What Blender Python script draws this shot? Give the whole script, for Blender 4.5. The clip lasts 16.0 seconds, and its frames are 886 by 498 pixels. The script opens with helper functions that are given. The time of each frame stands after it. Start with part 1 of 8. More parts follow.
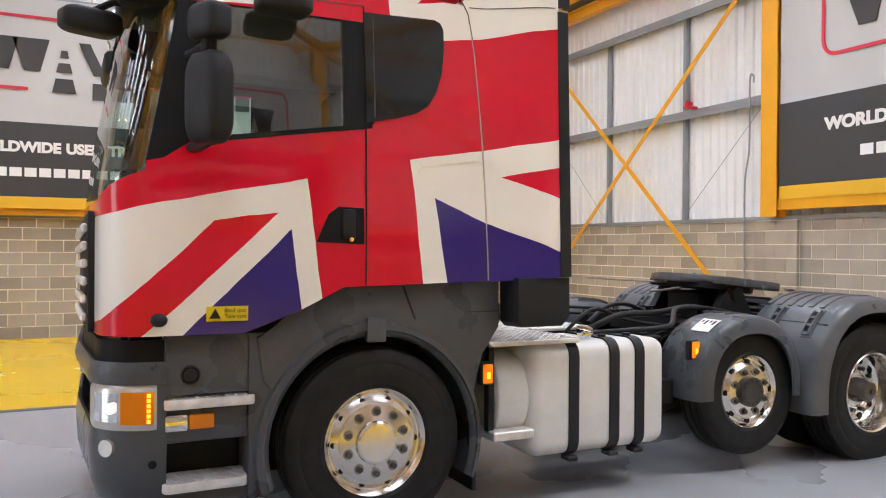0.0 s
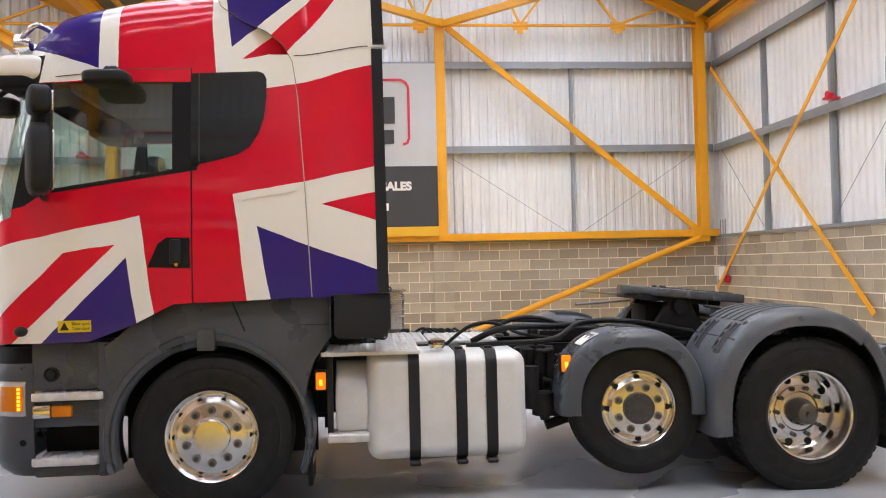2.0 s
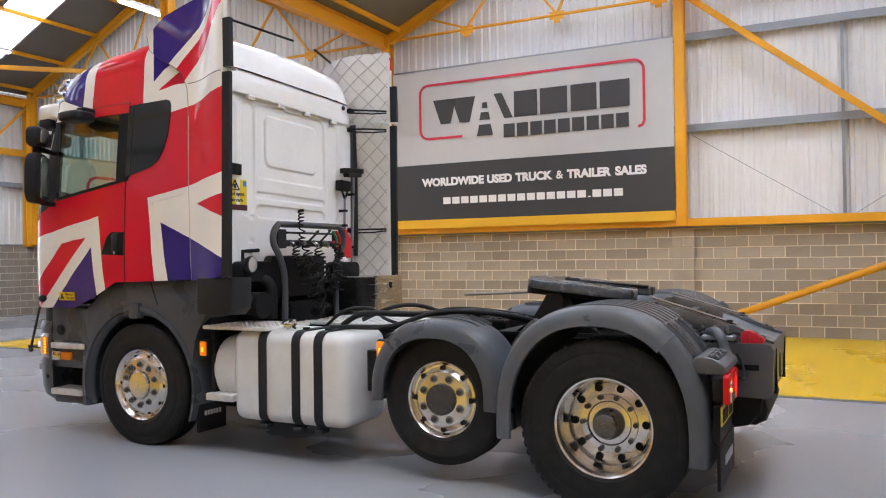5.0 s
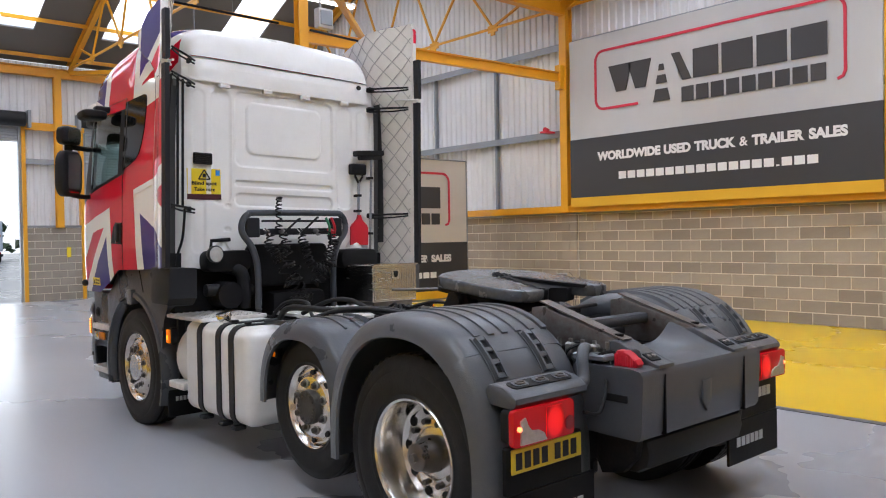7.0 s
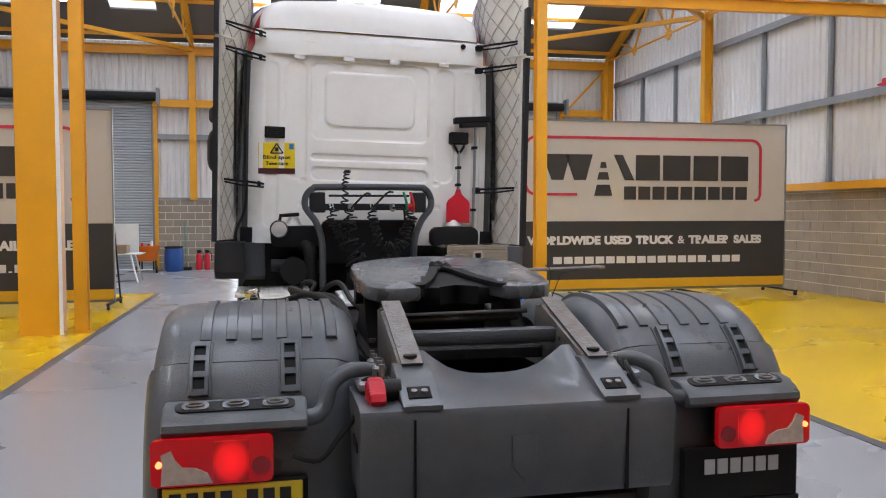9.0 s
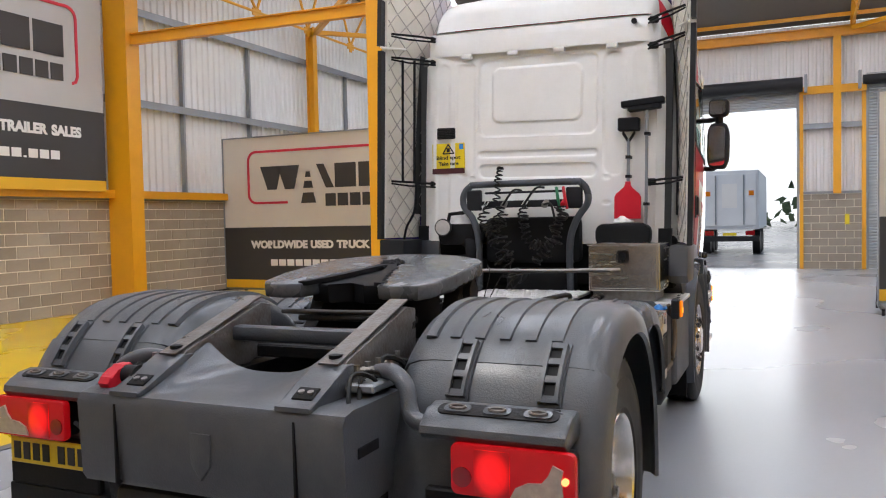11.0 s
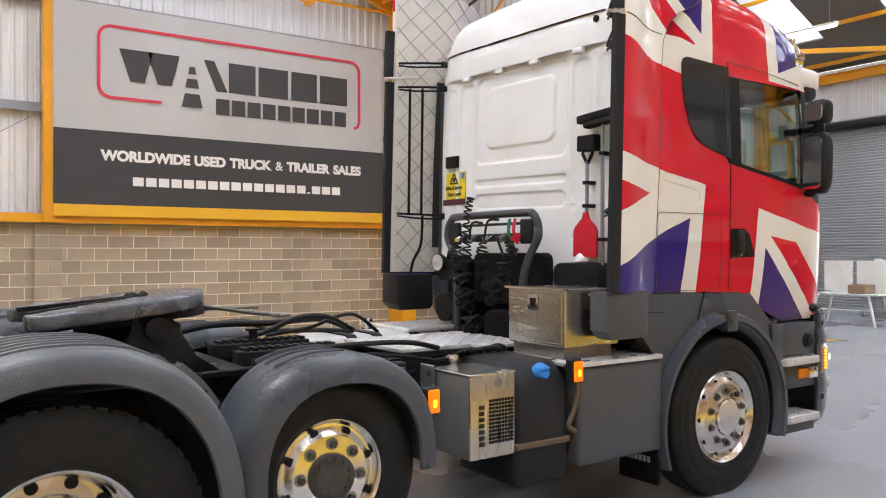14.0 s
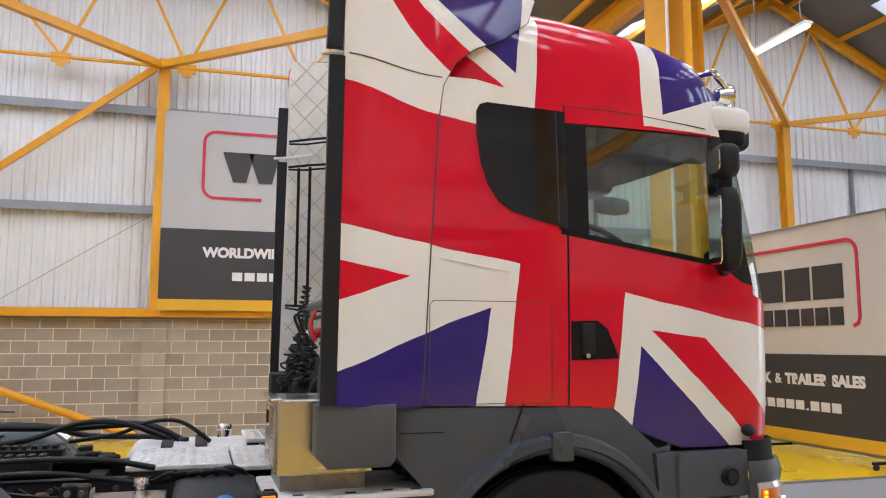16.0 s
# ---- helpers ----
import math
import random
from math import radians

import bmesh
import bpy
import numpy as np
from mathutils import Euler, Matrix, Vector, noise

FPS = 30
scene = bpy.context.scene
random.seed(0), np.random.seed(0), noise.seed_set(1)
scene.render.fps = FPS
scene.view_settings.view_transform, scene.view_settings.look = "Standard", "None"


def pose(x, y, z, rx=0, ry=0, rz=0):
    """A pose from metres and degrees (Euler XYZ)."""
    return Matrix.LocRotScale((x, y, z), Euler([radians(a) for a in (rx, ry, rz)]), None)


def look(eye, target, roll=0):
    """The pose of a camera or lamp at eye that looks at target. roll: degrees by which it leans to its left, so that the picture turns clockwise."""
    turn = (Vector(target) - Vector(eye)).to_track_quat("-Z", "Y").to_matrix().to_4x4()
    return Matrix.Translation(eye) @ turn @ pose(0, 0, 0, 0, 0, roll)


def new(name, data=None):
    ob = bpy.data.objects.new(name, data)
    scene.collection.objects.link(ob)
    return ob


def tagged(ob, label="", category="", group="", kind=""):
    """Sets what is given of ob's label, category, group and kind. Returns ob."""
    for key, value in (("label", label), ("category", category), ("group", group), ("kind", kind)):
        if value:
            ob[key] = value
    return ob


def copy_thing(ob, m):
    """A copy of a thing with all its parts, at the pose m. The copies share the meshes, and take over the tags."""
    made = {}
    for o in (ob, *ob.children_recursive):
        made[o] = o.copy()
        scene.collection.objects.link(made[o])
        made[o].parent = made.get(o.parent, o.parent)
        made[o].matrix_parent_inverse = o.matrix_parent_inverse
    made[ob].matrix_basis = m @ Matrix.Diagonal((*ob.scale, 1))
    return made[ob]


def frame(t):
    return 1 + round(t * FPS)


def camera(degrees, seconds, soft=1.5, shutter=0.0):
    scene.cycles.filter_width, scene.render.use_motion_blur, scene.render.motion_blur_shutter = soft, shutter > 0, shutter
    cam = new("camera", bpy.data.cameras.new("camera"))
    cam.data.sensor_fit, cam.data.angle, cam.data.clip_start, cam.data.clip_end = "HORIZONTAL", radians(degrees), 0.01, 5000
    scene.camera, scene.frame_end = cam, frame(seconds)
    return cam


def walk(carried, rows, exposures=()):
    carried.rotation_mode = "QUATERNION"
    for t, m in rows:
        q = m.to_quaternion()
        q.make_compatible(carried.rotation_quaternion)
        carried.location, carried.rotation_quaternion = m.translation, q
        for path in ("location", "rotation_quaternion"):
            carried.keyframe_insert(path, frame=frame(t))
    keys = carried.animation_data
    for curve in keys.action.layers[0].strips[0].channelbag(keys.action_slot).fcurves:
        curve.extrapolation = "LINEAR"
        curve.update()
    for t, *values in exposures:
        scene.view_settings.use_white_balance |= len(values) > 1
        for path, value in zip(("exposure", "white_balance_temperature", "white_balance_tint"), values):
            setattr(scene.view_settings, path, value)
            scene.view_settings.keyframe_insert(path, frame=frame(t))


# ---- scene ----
cam = camera(58.5, 16.0, 1.1)
PATH = [
    (0, (-1.676, -5.623, 1.701), (-0.812, -3.819, 1.699), 0.4),
    (0.5, (-1.049, -6.107, 1.708), (-0.337, -4.238, 1.694), -0.1),
    (1, (-0.355, -6.419, 1.706), (0.192, -4.495, 1.706), -0.5),
    (1.5, (0.395, -6.694, 1.704), (0.758, -4.728, 1.732), -0.9),
    (2, (1.169, -6.87, 1.692), (1.341, -4.878, 1.736), -1.3),
    (2.5, (1.96, -7.075, 1.693), (1.934, -5.075, 1.745), -1.4),
    (3, (2.747, -7.111, 1.689), (2.532, -5.123, 1.737), -1.3),
    (3.5, (3.562, -7.168, 1.702), (3.165, -5.208, 1.747), -1.0),
    (4, (4.345, -6.994, 1.682), (3.768, -5.079, 1.719), -0.9),
    (4.5, (5.111, -6.749, 1.689), (4.36, -4.896, 1.72), -0.7),
    (4.7, (5.384, -6.595, 1.656), (4.565, -4.771, 1.684), -0.7),
    (6.8, (7.557, -4.252, 1.737), (6.108, -2.874, 1.71), -1.1),
    (7, (7.662, -3.966, 1.748), (6.157, -2.649, 1.715), -1.0),
    (7.5, (7.913, -3.194, 1.76), (6.262, -2.067, 1.713), -0.7),
    (8, (8.069, -2.424, 1.764), (6.29, -1.513, 1.697), -0.3),
    (8.5, (8.163, -1.615, 1.771), (6.276, -0.958, 1.691), -0.1),
    (9, (8.129, -0.835, 1.757), (6.172, -0.433, 1.667), -0.1),
    (9.5, (8.053, -0.058, 1.766), (6.057, 0.042, 1.675), -0.6),
    (10, (7.957, 0.707, 1.742), (5.971, 0.484, 1.656), -1.0),
    (10.2, (7.879, 1.006, 1.746), (5.912, 0.653, 1.664), -1.0),
    (12.3, (6.797, 3.519, 1.613), (5.333, 2.16, 1.528), -1.0),
    (12.5, (6.609, 3.706, 1.618), (5.2, 2.29, 1.532), -0.8),
    (13, (6.136, 4.191, 1.652), (4.845, 2.666, 1.574), -0.6),
    (13.5, (5.494, 4.465, 1.671), (4.291, 2.868, 1.623), -0.2),
    (14, (4.8, 4.734, 1.7), (3.669, 3.084, 1.71), -0.1),
    (14.5, (4.079, 4.873, 1.722), (3.024, 3.177, 1.799), -0.1),
    (15, (3.324, 5.025, 1.753), (2.376, 3.27, 1.908), -0.3),
    (15.5, (2.54, 5.069, 1.748), (1.749, 3.244, 1.953), -0.3),
    (16, (1.763, 5.119, 1.748), (1.195, 3.216, 1.986), -0.0),
]
walk(cam, [(t, look(eye, target, roll)) for t, eye, target, roll in PATH],
     [(0, 0.24, 6500, 10), (1, 0.2, 6480, 10), (3, 0.18, 6420, 10), (4.5, 0.04, 6350, 10), (7, -0.12, 6250, 10), (8, -0.22, 6480, 10), (8.6, -0.22, 6480, 10), (10, -0.1, 6400, 10),
      (12.5, 0.14, 7000, 10), (13.5, 0.22, 6650, 10), (14.5, 0.24, 6560, 10), (15.5, 0.08, 6350, 10), (16, 0.1, 6330, 10)])

# ---- light ----
scene.view_settings.exposure = 0.0
world = bpy.data.worlds.new("sky")
scene.world = world
world.use_nodes = True
_n, _l = world.node_tree.nodes, world.node_tree.links
_sky = _n.new("ShaderNodeTexSky")
_sky.sky_type = "NISHITA"
_sky.sun_disc = False
_sky.sun_elevation, _sky.sun_rotation = radians(60), radians(142)
_l.new(_sky.outputs[0], _n["Background"].inputs[0])
_n["Background"].inputs[1].default_value = 0.13
sun = new("sun", bpy.data.lights.new("sun", "SUN"))
sun.data.energy, sun.data.angle, sun.data.color = 1.35, radians(12), (1.0, 0.96, 0.9)
sun.matrix_world = look((0, 0, 0), (-0.35, 0.45, -1.0))


def area(name, m, sx, sy, watts, color=(1, 1, 1)):
    d = bpy.data.lights.new(name, "AREA")
    d.shape, d.size, d.size_y, d.energy, d.color = "RECTANGLE", sx, sy, watts, color
    ob = new(name, d)
    ob.matrix_world = m
    return ob


# roof geometry, used by the sky light and the roof: valley and eaves, ridges, pitch
EAVE_W, VALLEY, EAVE_E, EAVE_Z, PITCH = -18.2, -4.4, 8.95, 7.15, 0.45
RIDGE_W, RIDGE_E = (EAVE_W + VALLEY) / 2, (VALLEY + EAVE_E) / 2
SLOPES = [(EAVE_W, RIDGE_W), (VALLEY, RIDGE_W), (VALLEY, RIDGE_E), (EAVE_E, RIDGE_E)]
SKY_Y = [-8.3, -5.0, -1.7, 1.55, 4.7, 8.0]
SKY_A, SKY_B, SKY_W = 0.2, 0.78, 1.3
for _a, _b in SLOPES:
    _s = 1 if _b > _a else -1
    _xm = _a + (_b - _a) * (SKY_A + SKY_B) / 2
    _zm = EAVE_Z + abs(_xm - _a) * PITCH + 0.25
    _m = look((_xm, 0.9, _zm), (_xm + _s * PITCH, 0.9, _zm - 1.0))
    area("roof_light_sky", _m, 18.5, 4.2, 1320 if _xm < VALLEY else 1820, (0.92, 0.965, 1.11))
area("door_sky", look((-18.6, -0.2, 2.6), (-10, -0.2, 1.6)), 4.4, 4.8, 140, (0.93, 0.97, 1.0))


# ---- mesh helpers ----
def finish(me, smooth=35):
    me.polygons.foreach_set("use_smooth", [True] * len(me.polygons))
    me.set_sharp_from_angle(angle=radians(smooth))
    return me


def to_mesh(name, bm, material, smooth=35, recalc=True):
    me = bpy.data.meshes.new(name)
    if recalc:
        bmesh.ops.recalc_face_normals(bm, faces=bm.faces)
    bm.to_mesh(me)
    bm.free()
    if material:
        me.materials.append(material)
    return finish(me, smooth)


def part(name, bm, material, parent, label="", m=None, smooth=35):
    ob = new(name, bm if isinstance(bm, bpy.types.Mesh) else to_mesh(name, bm, material, smooth))
    ob.parent = parent
    if m is not None:
        ob.matrix_local = m
    return tagged(ob, label)


def thing(name, label, category, m=None, group="", kind=""):
    ob = new(name)
    ob.empty_display_size = 0.2
    if m is not None:
        ob.matrix_world = m
    return tagged(ob, label, category, group, kind)


def structure(name, bm, material, label="", smooth=35):
    return tagged(new(name, to_mesh(name, bm, material, smooth)), label, kind="structure")


def box(bm, x0, x1, y0, y1, z0, z1, bevel=0.0, seg=1, m=None):
    x0, x1, y0, y1, z0, z1 = min(x0, x1), max(x0, x1), min(y0, y1), max(y0, y1), min(z0, z1), max(z0, z1)
    mt = Matrix.Translation(((x0 + x1) / 2, (y0 + y1) / 2, (z0 + z1) / 2)) @ Matrix.Diagonal((x1 - x0, y1 - y0, z1 - z0, 1))
    vs = bmesh.ops.create_cube(bm, size=1, matrix=(m @ mt) if m is not None else mt)["verts"]
    if bevel > 0:
        es = list({e for v in vs for e in v.link_edges})
        bmesh.ops.bevel(bm, geom=es, offset=bevel, segments=seg, profile=0.5, affect="EDGES")
    return bm


def cyl(bm, p0, p1, r, seg=16, r2=None, caps=True):
    p0, p1 = Vector(p0), Vector(p1)
    d = p1 - p0
    m = Matrix.Translation((p0 + p1) / 2) @ d.to_track_quat("Z", "Y").to_matrix().to_4x4()
    bmesh.ops.create_cone(bm, cap_ends=caps, segments=seg, radius1=r, radius2=r if r2 is None else r2, depth=d.length, matrix=m)
    return bm


def bar(bm, p0, p1, w, h, up=(0, 0, 1)):
    p0, p1 = Vector(p0), Vector(p1)
    d = (p1 - p0).normalized()
    side = d.cross(Vector(up))
    side = side.normalized() if side.length > 1e-4 else Vector((1, 0, 0))
    top = side.cross(d)
    vs = [bm.verts.new(p + side * a * w / 2 + top * b * h / 2) for p in (p0, p1) for a, b in ((-1, -1), (1, -1), (1, 1), (-1, 1))]
    for f in ((0, 1, 2, 3), (7, 6, 5, 4), (0, 4, 5, 1), (1, 5, 6, 2), (2, 6, 7, 3), (3, 7, 4, 0)):
        bm.faces.new([vs[i] for i in f])
    return bm


def ibeam(bm, p0, p1, w, h, t=0.02, up=(0, 0, 1)):
    p0, p1, u = Vector(p0), Vector(p1), Vector(up)
    d = (p1 - p0).normalized()
    top = d.cross(u).normalized().cross(d)
    bar(bm, p0, p1, t * 0.8, h - 2 * t, up)
    for s in (-1, 1):
        o = top * s * (h - t) / 2
        bar(bm, p0 + o, p1 + o, w, t, up)
    return bm


def tube(bm, pts, r, seg=8, closed=False, caps=True):
    pts = [Vector(p) for p in pts]
    rings, n = [], len(pts)
    prev = None
    for i, p in enumerate(pts):
        a = pts[i - 1] if i > 0 or closed else p
        b = pts[(i + 1) % n] if i < n - 1 or closed else p
        d = (b - a).normalized()
        if prev is None:
            prev = d.orthogonal().normalized()
        prev = (prev - d * prev.dot(d)).normalized()
        q = d.cross(prev)
        rings.append([bm.verts.new(p + (prev * math.cos(k * 2 * math.pi / seg) + q * math.sin(k * 2 * math.pi / seg)) * r) for k in range(seg)])
    for i in range(n if closed else n - 1):
        a, b = rings[i], rings[(i + 1) % n]
        for k in range(seg):
            bm.faces.new((a[k], a[(k + 1) % seg], b[(k + 1) % seg], b[k]))
    if caps and not closed:
        bm.faces.new(rings[0][::-1])
        bm.faces.new(rings[-1])
    return bm


def smooth_path(pts, n=6):
    """Points of a smooth curve through pts."""
    pts = [Vector(p) for p in pts]
    out = []
    for i in range(len(pts) - 1):
        p0, p1, p2, p3 = pts[max(i - 1, 0)], pts[i], pts[i + 1], pts[min(i + 2, len(pts) - 1)]
        for k in range(n):
            t = k / n
            out.append(0.5 * ((2 * p1) + (p2 - p0) * t + (2 * p0 - 5 * p1 + 4 * p2 - p3) * t * t + (3 * p1 - p0 - 3 * p2 + p3) * t ** 3))
    return out + [pts[-1]]


def coil(path, r, turns, n=14, loose=0.0, seed=1):
    """Points of a helix wound round a path; a loose one sags and wanders."""
    base = smooth_path(path, 24)
    out, total = [], turns * n
    prev = Vector((0, 1, 0.1)).normalized()
    for k in range(total + 1):
        f = k / total * (len(base) - 1)
        i = min(int(f), len(base) - 2)
        p = base[i].lerp(base[i + 1], f - i)
        d = (base[i + 1] - base[i]).normalized()
        prev = (prev - d * prev.dot(d)).normalized()
        a = 2 * math.pi * k / n
        w = noise.noise_vector(Vector((k * 0.045, seed * 7.3, 0.4))) * loose
        w.x = abs(w.x) * 0.6
        q = r * (1 + 6 * loose * noise.noise(Vector((k * 0.06, seed * 3.1, 2.0))))
        out.append(p + w + (prev * math.cos(a) + d.cross(prev) * math.sin(a)) * q)
    return out


def prism(bm, poly, axis, a, b, bevel=0.0):
    """A plane outline extruded along an axis from a to b; the outline holds the two other coordinates in order."""
    def at(p, v):
        q = list(p)
        q.insert("xyz".index(axis), v)
        return bm.verts.new(q)
    lo, hi = [at(p, a) for p in poly], [at(p, b) for p in poly]
    n = len(poly)
    fs = [bm.faces.new(lo[::-1]), bm.faces.new(hi)]
    for i in range(n):
        fs.append(bm.faces.new((lo[i], lo[(i + 1) % n], hi[(i + 1) % n], hi[i])))
    if bevel > 0:
        es = [e for f in fs[:2] for e in f.edges]
        bmesh.ops.bevel(bm, geom=es, offset=bevel, segments=2, profile=0.5, affect="EDGES")
    return bm


def rounded(x0, x1, y0, y1, r, n=4):
    """The outline of a rounded rectangle."""
    out = []
    for cx, cy, a0 in ((x1 - r, y1 - r, 0), (x0 + r, y1 - r, 90), (x0 + r, y0 + r, 180), (x1 - r, y0 + r, 270)):
        for k in range(n + 1):
            a = radians(a0 + 90 * k / n)
            out.append((cx + r * math.cos(a), cy + r * math.sin(a)))
    return out


def lathe(bm, prof, seg=40, close=False):
    """Turns (radius, y) pairs about the y axis."""
    rings = []
    for r, y in prof:
        if r < 1e-5:
            rings.append([bm.verts.new((0, y, 0))])
        else:
            rings.append([bm.verts.new((r * math.cos(2 * math.pi * k / seg), y, r * math.sin(2 * math.pi * k / seg))) for k in range(seg)])
    m = len(rings)
    for i in range(m if close else m - 1):
        a, b = rings[i], rings[(i + 1) % m]
        for k in range(seg):
            j = (k + 1) % seg
            if len(a) == 1 and len(b) == 1:
                continue
            if len(a) == 1:
                bm.faces.new((a[0], b[j], b[k]))
            elif len(b) == 1:
                bm.faces.new((a[k], a[j], b[0]))
            else:
                bm.faces.new((a[k], a[j], b[j], b[k]))
    return bm


def loft(bm, rings, closed=True, cap=True):
    vr = [[bm.verts.new(p) for p in r] for r in rings]
    n = len(vr[0])
    for a, b in zip(vr, vr[1:]):
        for k in range(n if closed else n - 1):
            j = (k + 1) % n
            bm.faces.new((a[k], a[j], b[j], b[k]))
    if cap:
        bm.faces.new(vr[0][::-1])
        bm.faces.new(vr[-1])
    return bm


def text_mesh(name, body, height, width=None, bold=0.0, depth=0.002):
    """A line of lettering in the built-in font as a mesh: from x = 0, base line y = 0, in the XY plane."""
    cu = bpy.data.curves.new(name, "FONT")
    cu.body, cu.size, cu.extrude, cu.offset = body, height / 0.7, depth, bold
    tmp = bpy.data.objects.new(name, cu)
    scene.collection.objects.link(tmp)
    me = bpy.data.meshes.new_from_object(tmp.evaluated_get(bpy.context.evaluated_depsgraph_get()))
    bpy.data.objects.remove(tmp)
    co = np.empty(len(me.vertices) * 3)
    me.vertices.foreach_get("co", co)
    co = co.reshape(-1, 3)
    co[:, 0] -= co[:, 0].min()
    if width:
        co[:, 0] *= width / co[:, 0].max()
    me.vertices.foreach_set("co", co.ravel())
    return me


# ---- materials ----
def surf(name, col, rough=0.5, metal=0.0, var=0.12, scale=1.5, fine=60.0, bump=0.08, coat=0.0, dirt=None, dirt_amount=0.35, stretch=(1, 1, 1), rnd=0.0, rvar=0.12, spec=0.5, crough=0.04):
    """A surface with variation at two scales, dirt patches and fine relief, at real-world size."""
    mt = bpy.data.materials.new(name)
    mt.use_nodes = True
    n, l = mt.node_tree.nodes, mt.node_tree.links
    b = n["Principled BSDF"]
    tc = n.new("ShaderNodeTexCoord")
    mp = n.new("ShaderNodeMapping")
    mp.inputs["Scale"].default_value = stretch
    l.new(tc.outputs["Object"], mp.inputs[0])
    big, small = n.new("ShaderNodeTexNoise"), n.new("ShaderNodeTexNoise")
    big.inputs["Scale"].default_value, big.inputs["Detail"].default_value = scale, 5
    small.inputs["Scale"].default_value, small.inputs["Detail"].default_value = fine, 3
    l.new(mp.outputs[0], big.inputs["Vector"])
    l.new(mp.outputs[0], small.inputs["Vector"])
    dark = tuple(c * (1 - var) for c in col)
    lite = tuple(min(1, c * (1 + var * 0.7)) for c in col)
    r1 = n.new("ShaderNodeMix")
    r1.data_type = "RGBA"
    r1.inputs["A"].default_value, r1.inputs["B"].default_value = (*dark, 1), (*lite, 1)
    ad = n.new("ShaderNodeMath")
    ad.operation = "MULTIPLY_ADD"
    ad.inputs[1].default_value = 0.35
    l.new(small.outputs["Fac"], ad.inputs[0])
    sc = n.new("ShaderNodeMath")
    sc.operation = "MULTIPLY_ADD"
    sc.inputs[1].default_value, sc.inputs[2].default_value = 1.3, -0.32
    l.new(big.outputs["Fac"], sc.inputs[0])
    l.new(sc.outputs[0], ad.inputs[2])
    l.new(ad.outputs[0], r1.inputs["Factor"])
    out = r1.outputs["Result"]
    if rnd:
        oi = n.new("ShaderNodeObjectInfo")
        hs = n.new("ShaderNodeHueSaturation")
        mr = n.new("ShaderNodeMapRange")
        mr.inputs["To Min"].default_value, mr.inputs["To Max"].default_value = 1 - rnd, 1 + rnd
        l.new(oi.outputs["Random"], mr.inputs[0])
        l.new(mr.outputs[0], hs.inputs["Value"])
        l.new(out, hs.inputs["Color"])
        out = hs.outputs[0]
    if dirt:
        dn = n.new("ShaderNodeTexNoise")
        dn.inputs["Scale"].default_value, dn.inputs["Detail"].default_value, dn.inputs["Roughness"].default_value = scale * 2.3, 8, 0.7
        l.new(mp.outputs[0], dn.inputs["Vector"])
        cr = n.new("ShaderNodeValToRGB")
        cr.color_ramp.elements[0].position, cr.color_ramp.elements[1].position = 0.4, 0.85
        cr.color_ramp.elements[1].color = (dirt_amount,) * 3 + (1,)
        l.new(dn.outputs["Fac"], cr.inputs[0])
        r2 = n.new("ShaderNodeMix")
        r2.data_type = "RGBA"
        r2.inputs["B"].default_value = (*dirt, 1)
        l.new(cr.outputs[0], r2.inputs["Factor"])
        l.new(out, r2.inputs["A"])
        out = r2.outputs["Result"]
    l.new(out, b.inputs["Base Color"])
    rr = n.new("ShaderNodeMapRange")
    rr.inputs["To Min"].default_value, rr.inputs["To Max"].default_value = max(0.02, rough - rvar), min(1, rough + rvar)
    l.new(big.outputs["Fac"], rr.inputs[0])
    l.new(rr.outputs[0], b.inputs["Roughness"])
    b.inputs["Metallic"].default_value = metal
    b.inputs["Specular IOR Level"].default_value = spec
    b.inputs["Coat Weight"].default_value = coat
    b.inputs["Coat Roughness"].default_value = crough
    if bump:
        bp = n.new("ShaderNodeBump")
        bp.inputs["Strength"].default_value, bp.inputs["Distance"].default_value = bump, 0.01
        l.new(small.outputs["Fac"], bp.inputs["Height"])
        l.new(bp.outputs[0], b.inputs["Normal"])
    return mt


def glow(name, col, strength, base=None):
    mt = bpy.data.materials.new(name)
    mt.use_nodes = True
    b = mt.node_tree.nodes["Principled BSDF"]
    b.inputs["Base Color"].default_value = (*(base or col), 1)
    b.inputs["Emission Color"].default_value = (*col, 1)
    b.inputs["Emission Strength"].default_value = strength
    b.inputs["Roughness"].default_value = 0.2
    return mt


def glass(name, tint, gloss=1.0, rough=0.02):
    """A thin pane: tinted see-through with Fresnel gloss."""
    mt = bpy.data.materials.new(name)
    mt.use_nodes = True
    n, l = mt.node_tree.nodes, mt.node_tree.links
    n.remove(n["Principled BSDF"])
    tr, gl, mx, fr = n.new("ShaderNodeBsdfTransparent"), n.new("ShaderNodeBsdfGlossy"), n.new("ShaderNodeMixShader"), n.new("ShaderNodeLayerWeight")
    tr.inputs[0].default_value = (*tint, 1)
    gl.inputs["Roughness"].default_value = rough
    fr.inputs["Blend"].default_value = 0.5
    pw = n.new("ShaderNodeMath")
    pw.operation = "POWER"
    pw.inputs[1].default_value = 5.0
    l.new(fr.outputs["Facing"], pw.inputs[0])
    ml = n.new("ShaderNodeMath")
    ml.operation = "MULTIPLY_ADD"
    ml.inputs[1].default_value, ml.inputs[2].default_value = 0.9, 0.05 * gloss
    l.new(pw.outputs[0], ml.inputs[0])
    l.new(ml.outputs[0], mx.inputs[0])
    l.new(tr.outputs[0], mx.inputs[1])
    l.new(gl.outputs[0], mx.inputs[2])
    l.new(mx.outputs[0], n["Material Output"].inputs[0])
    return mt


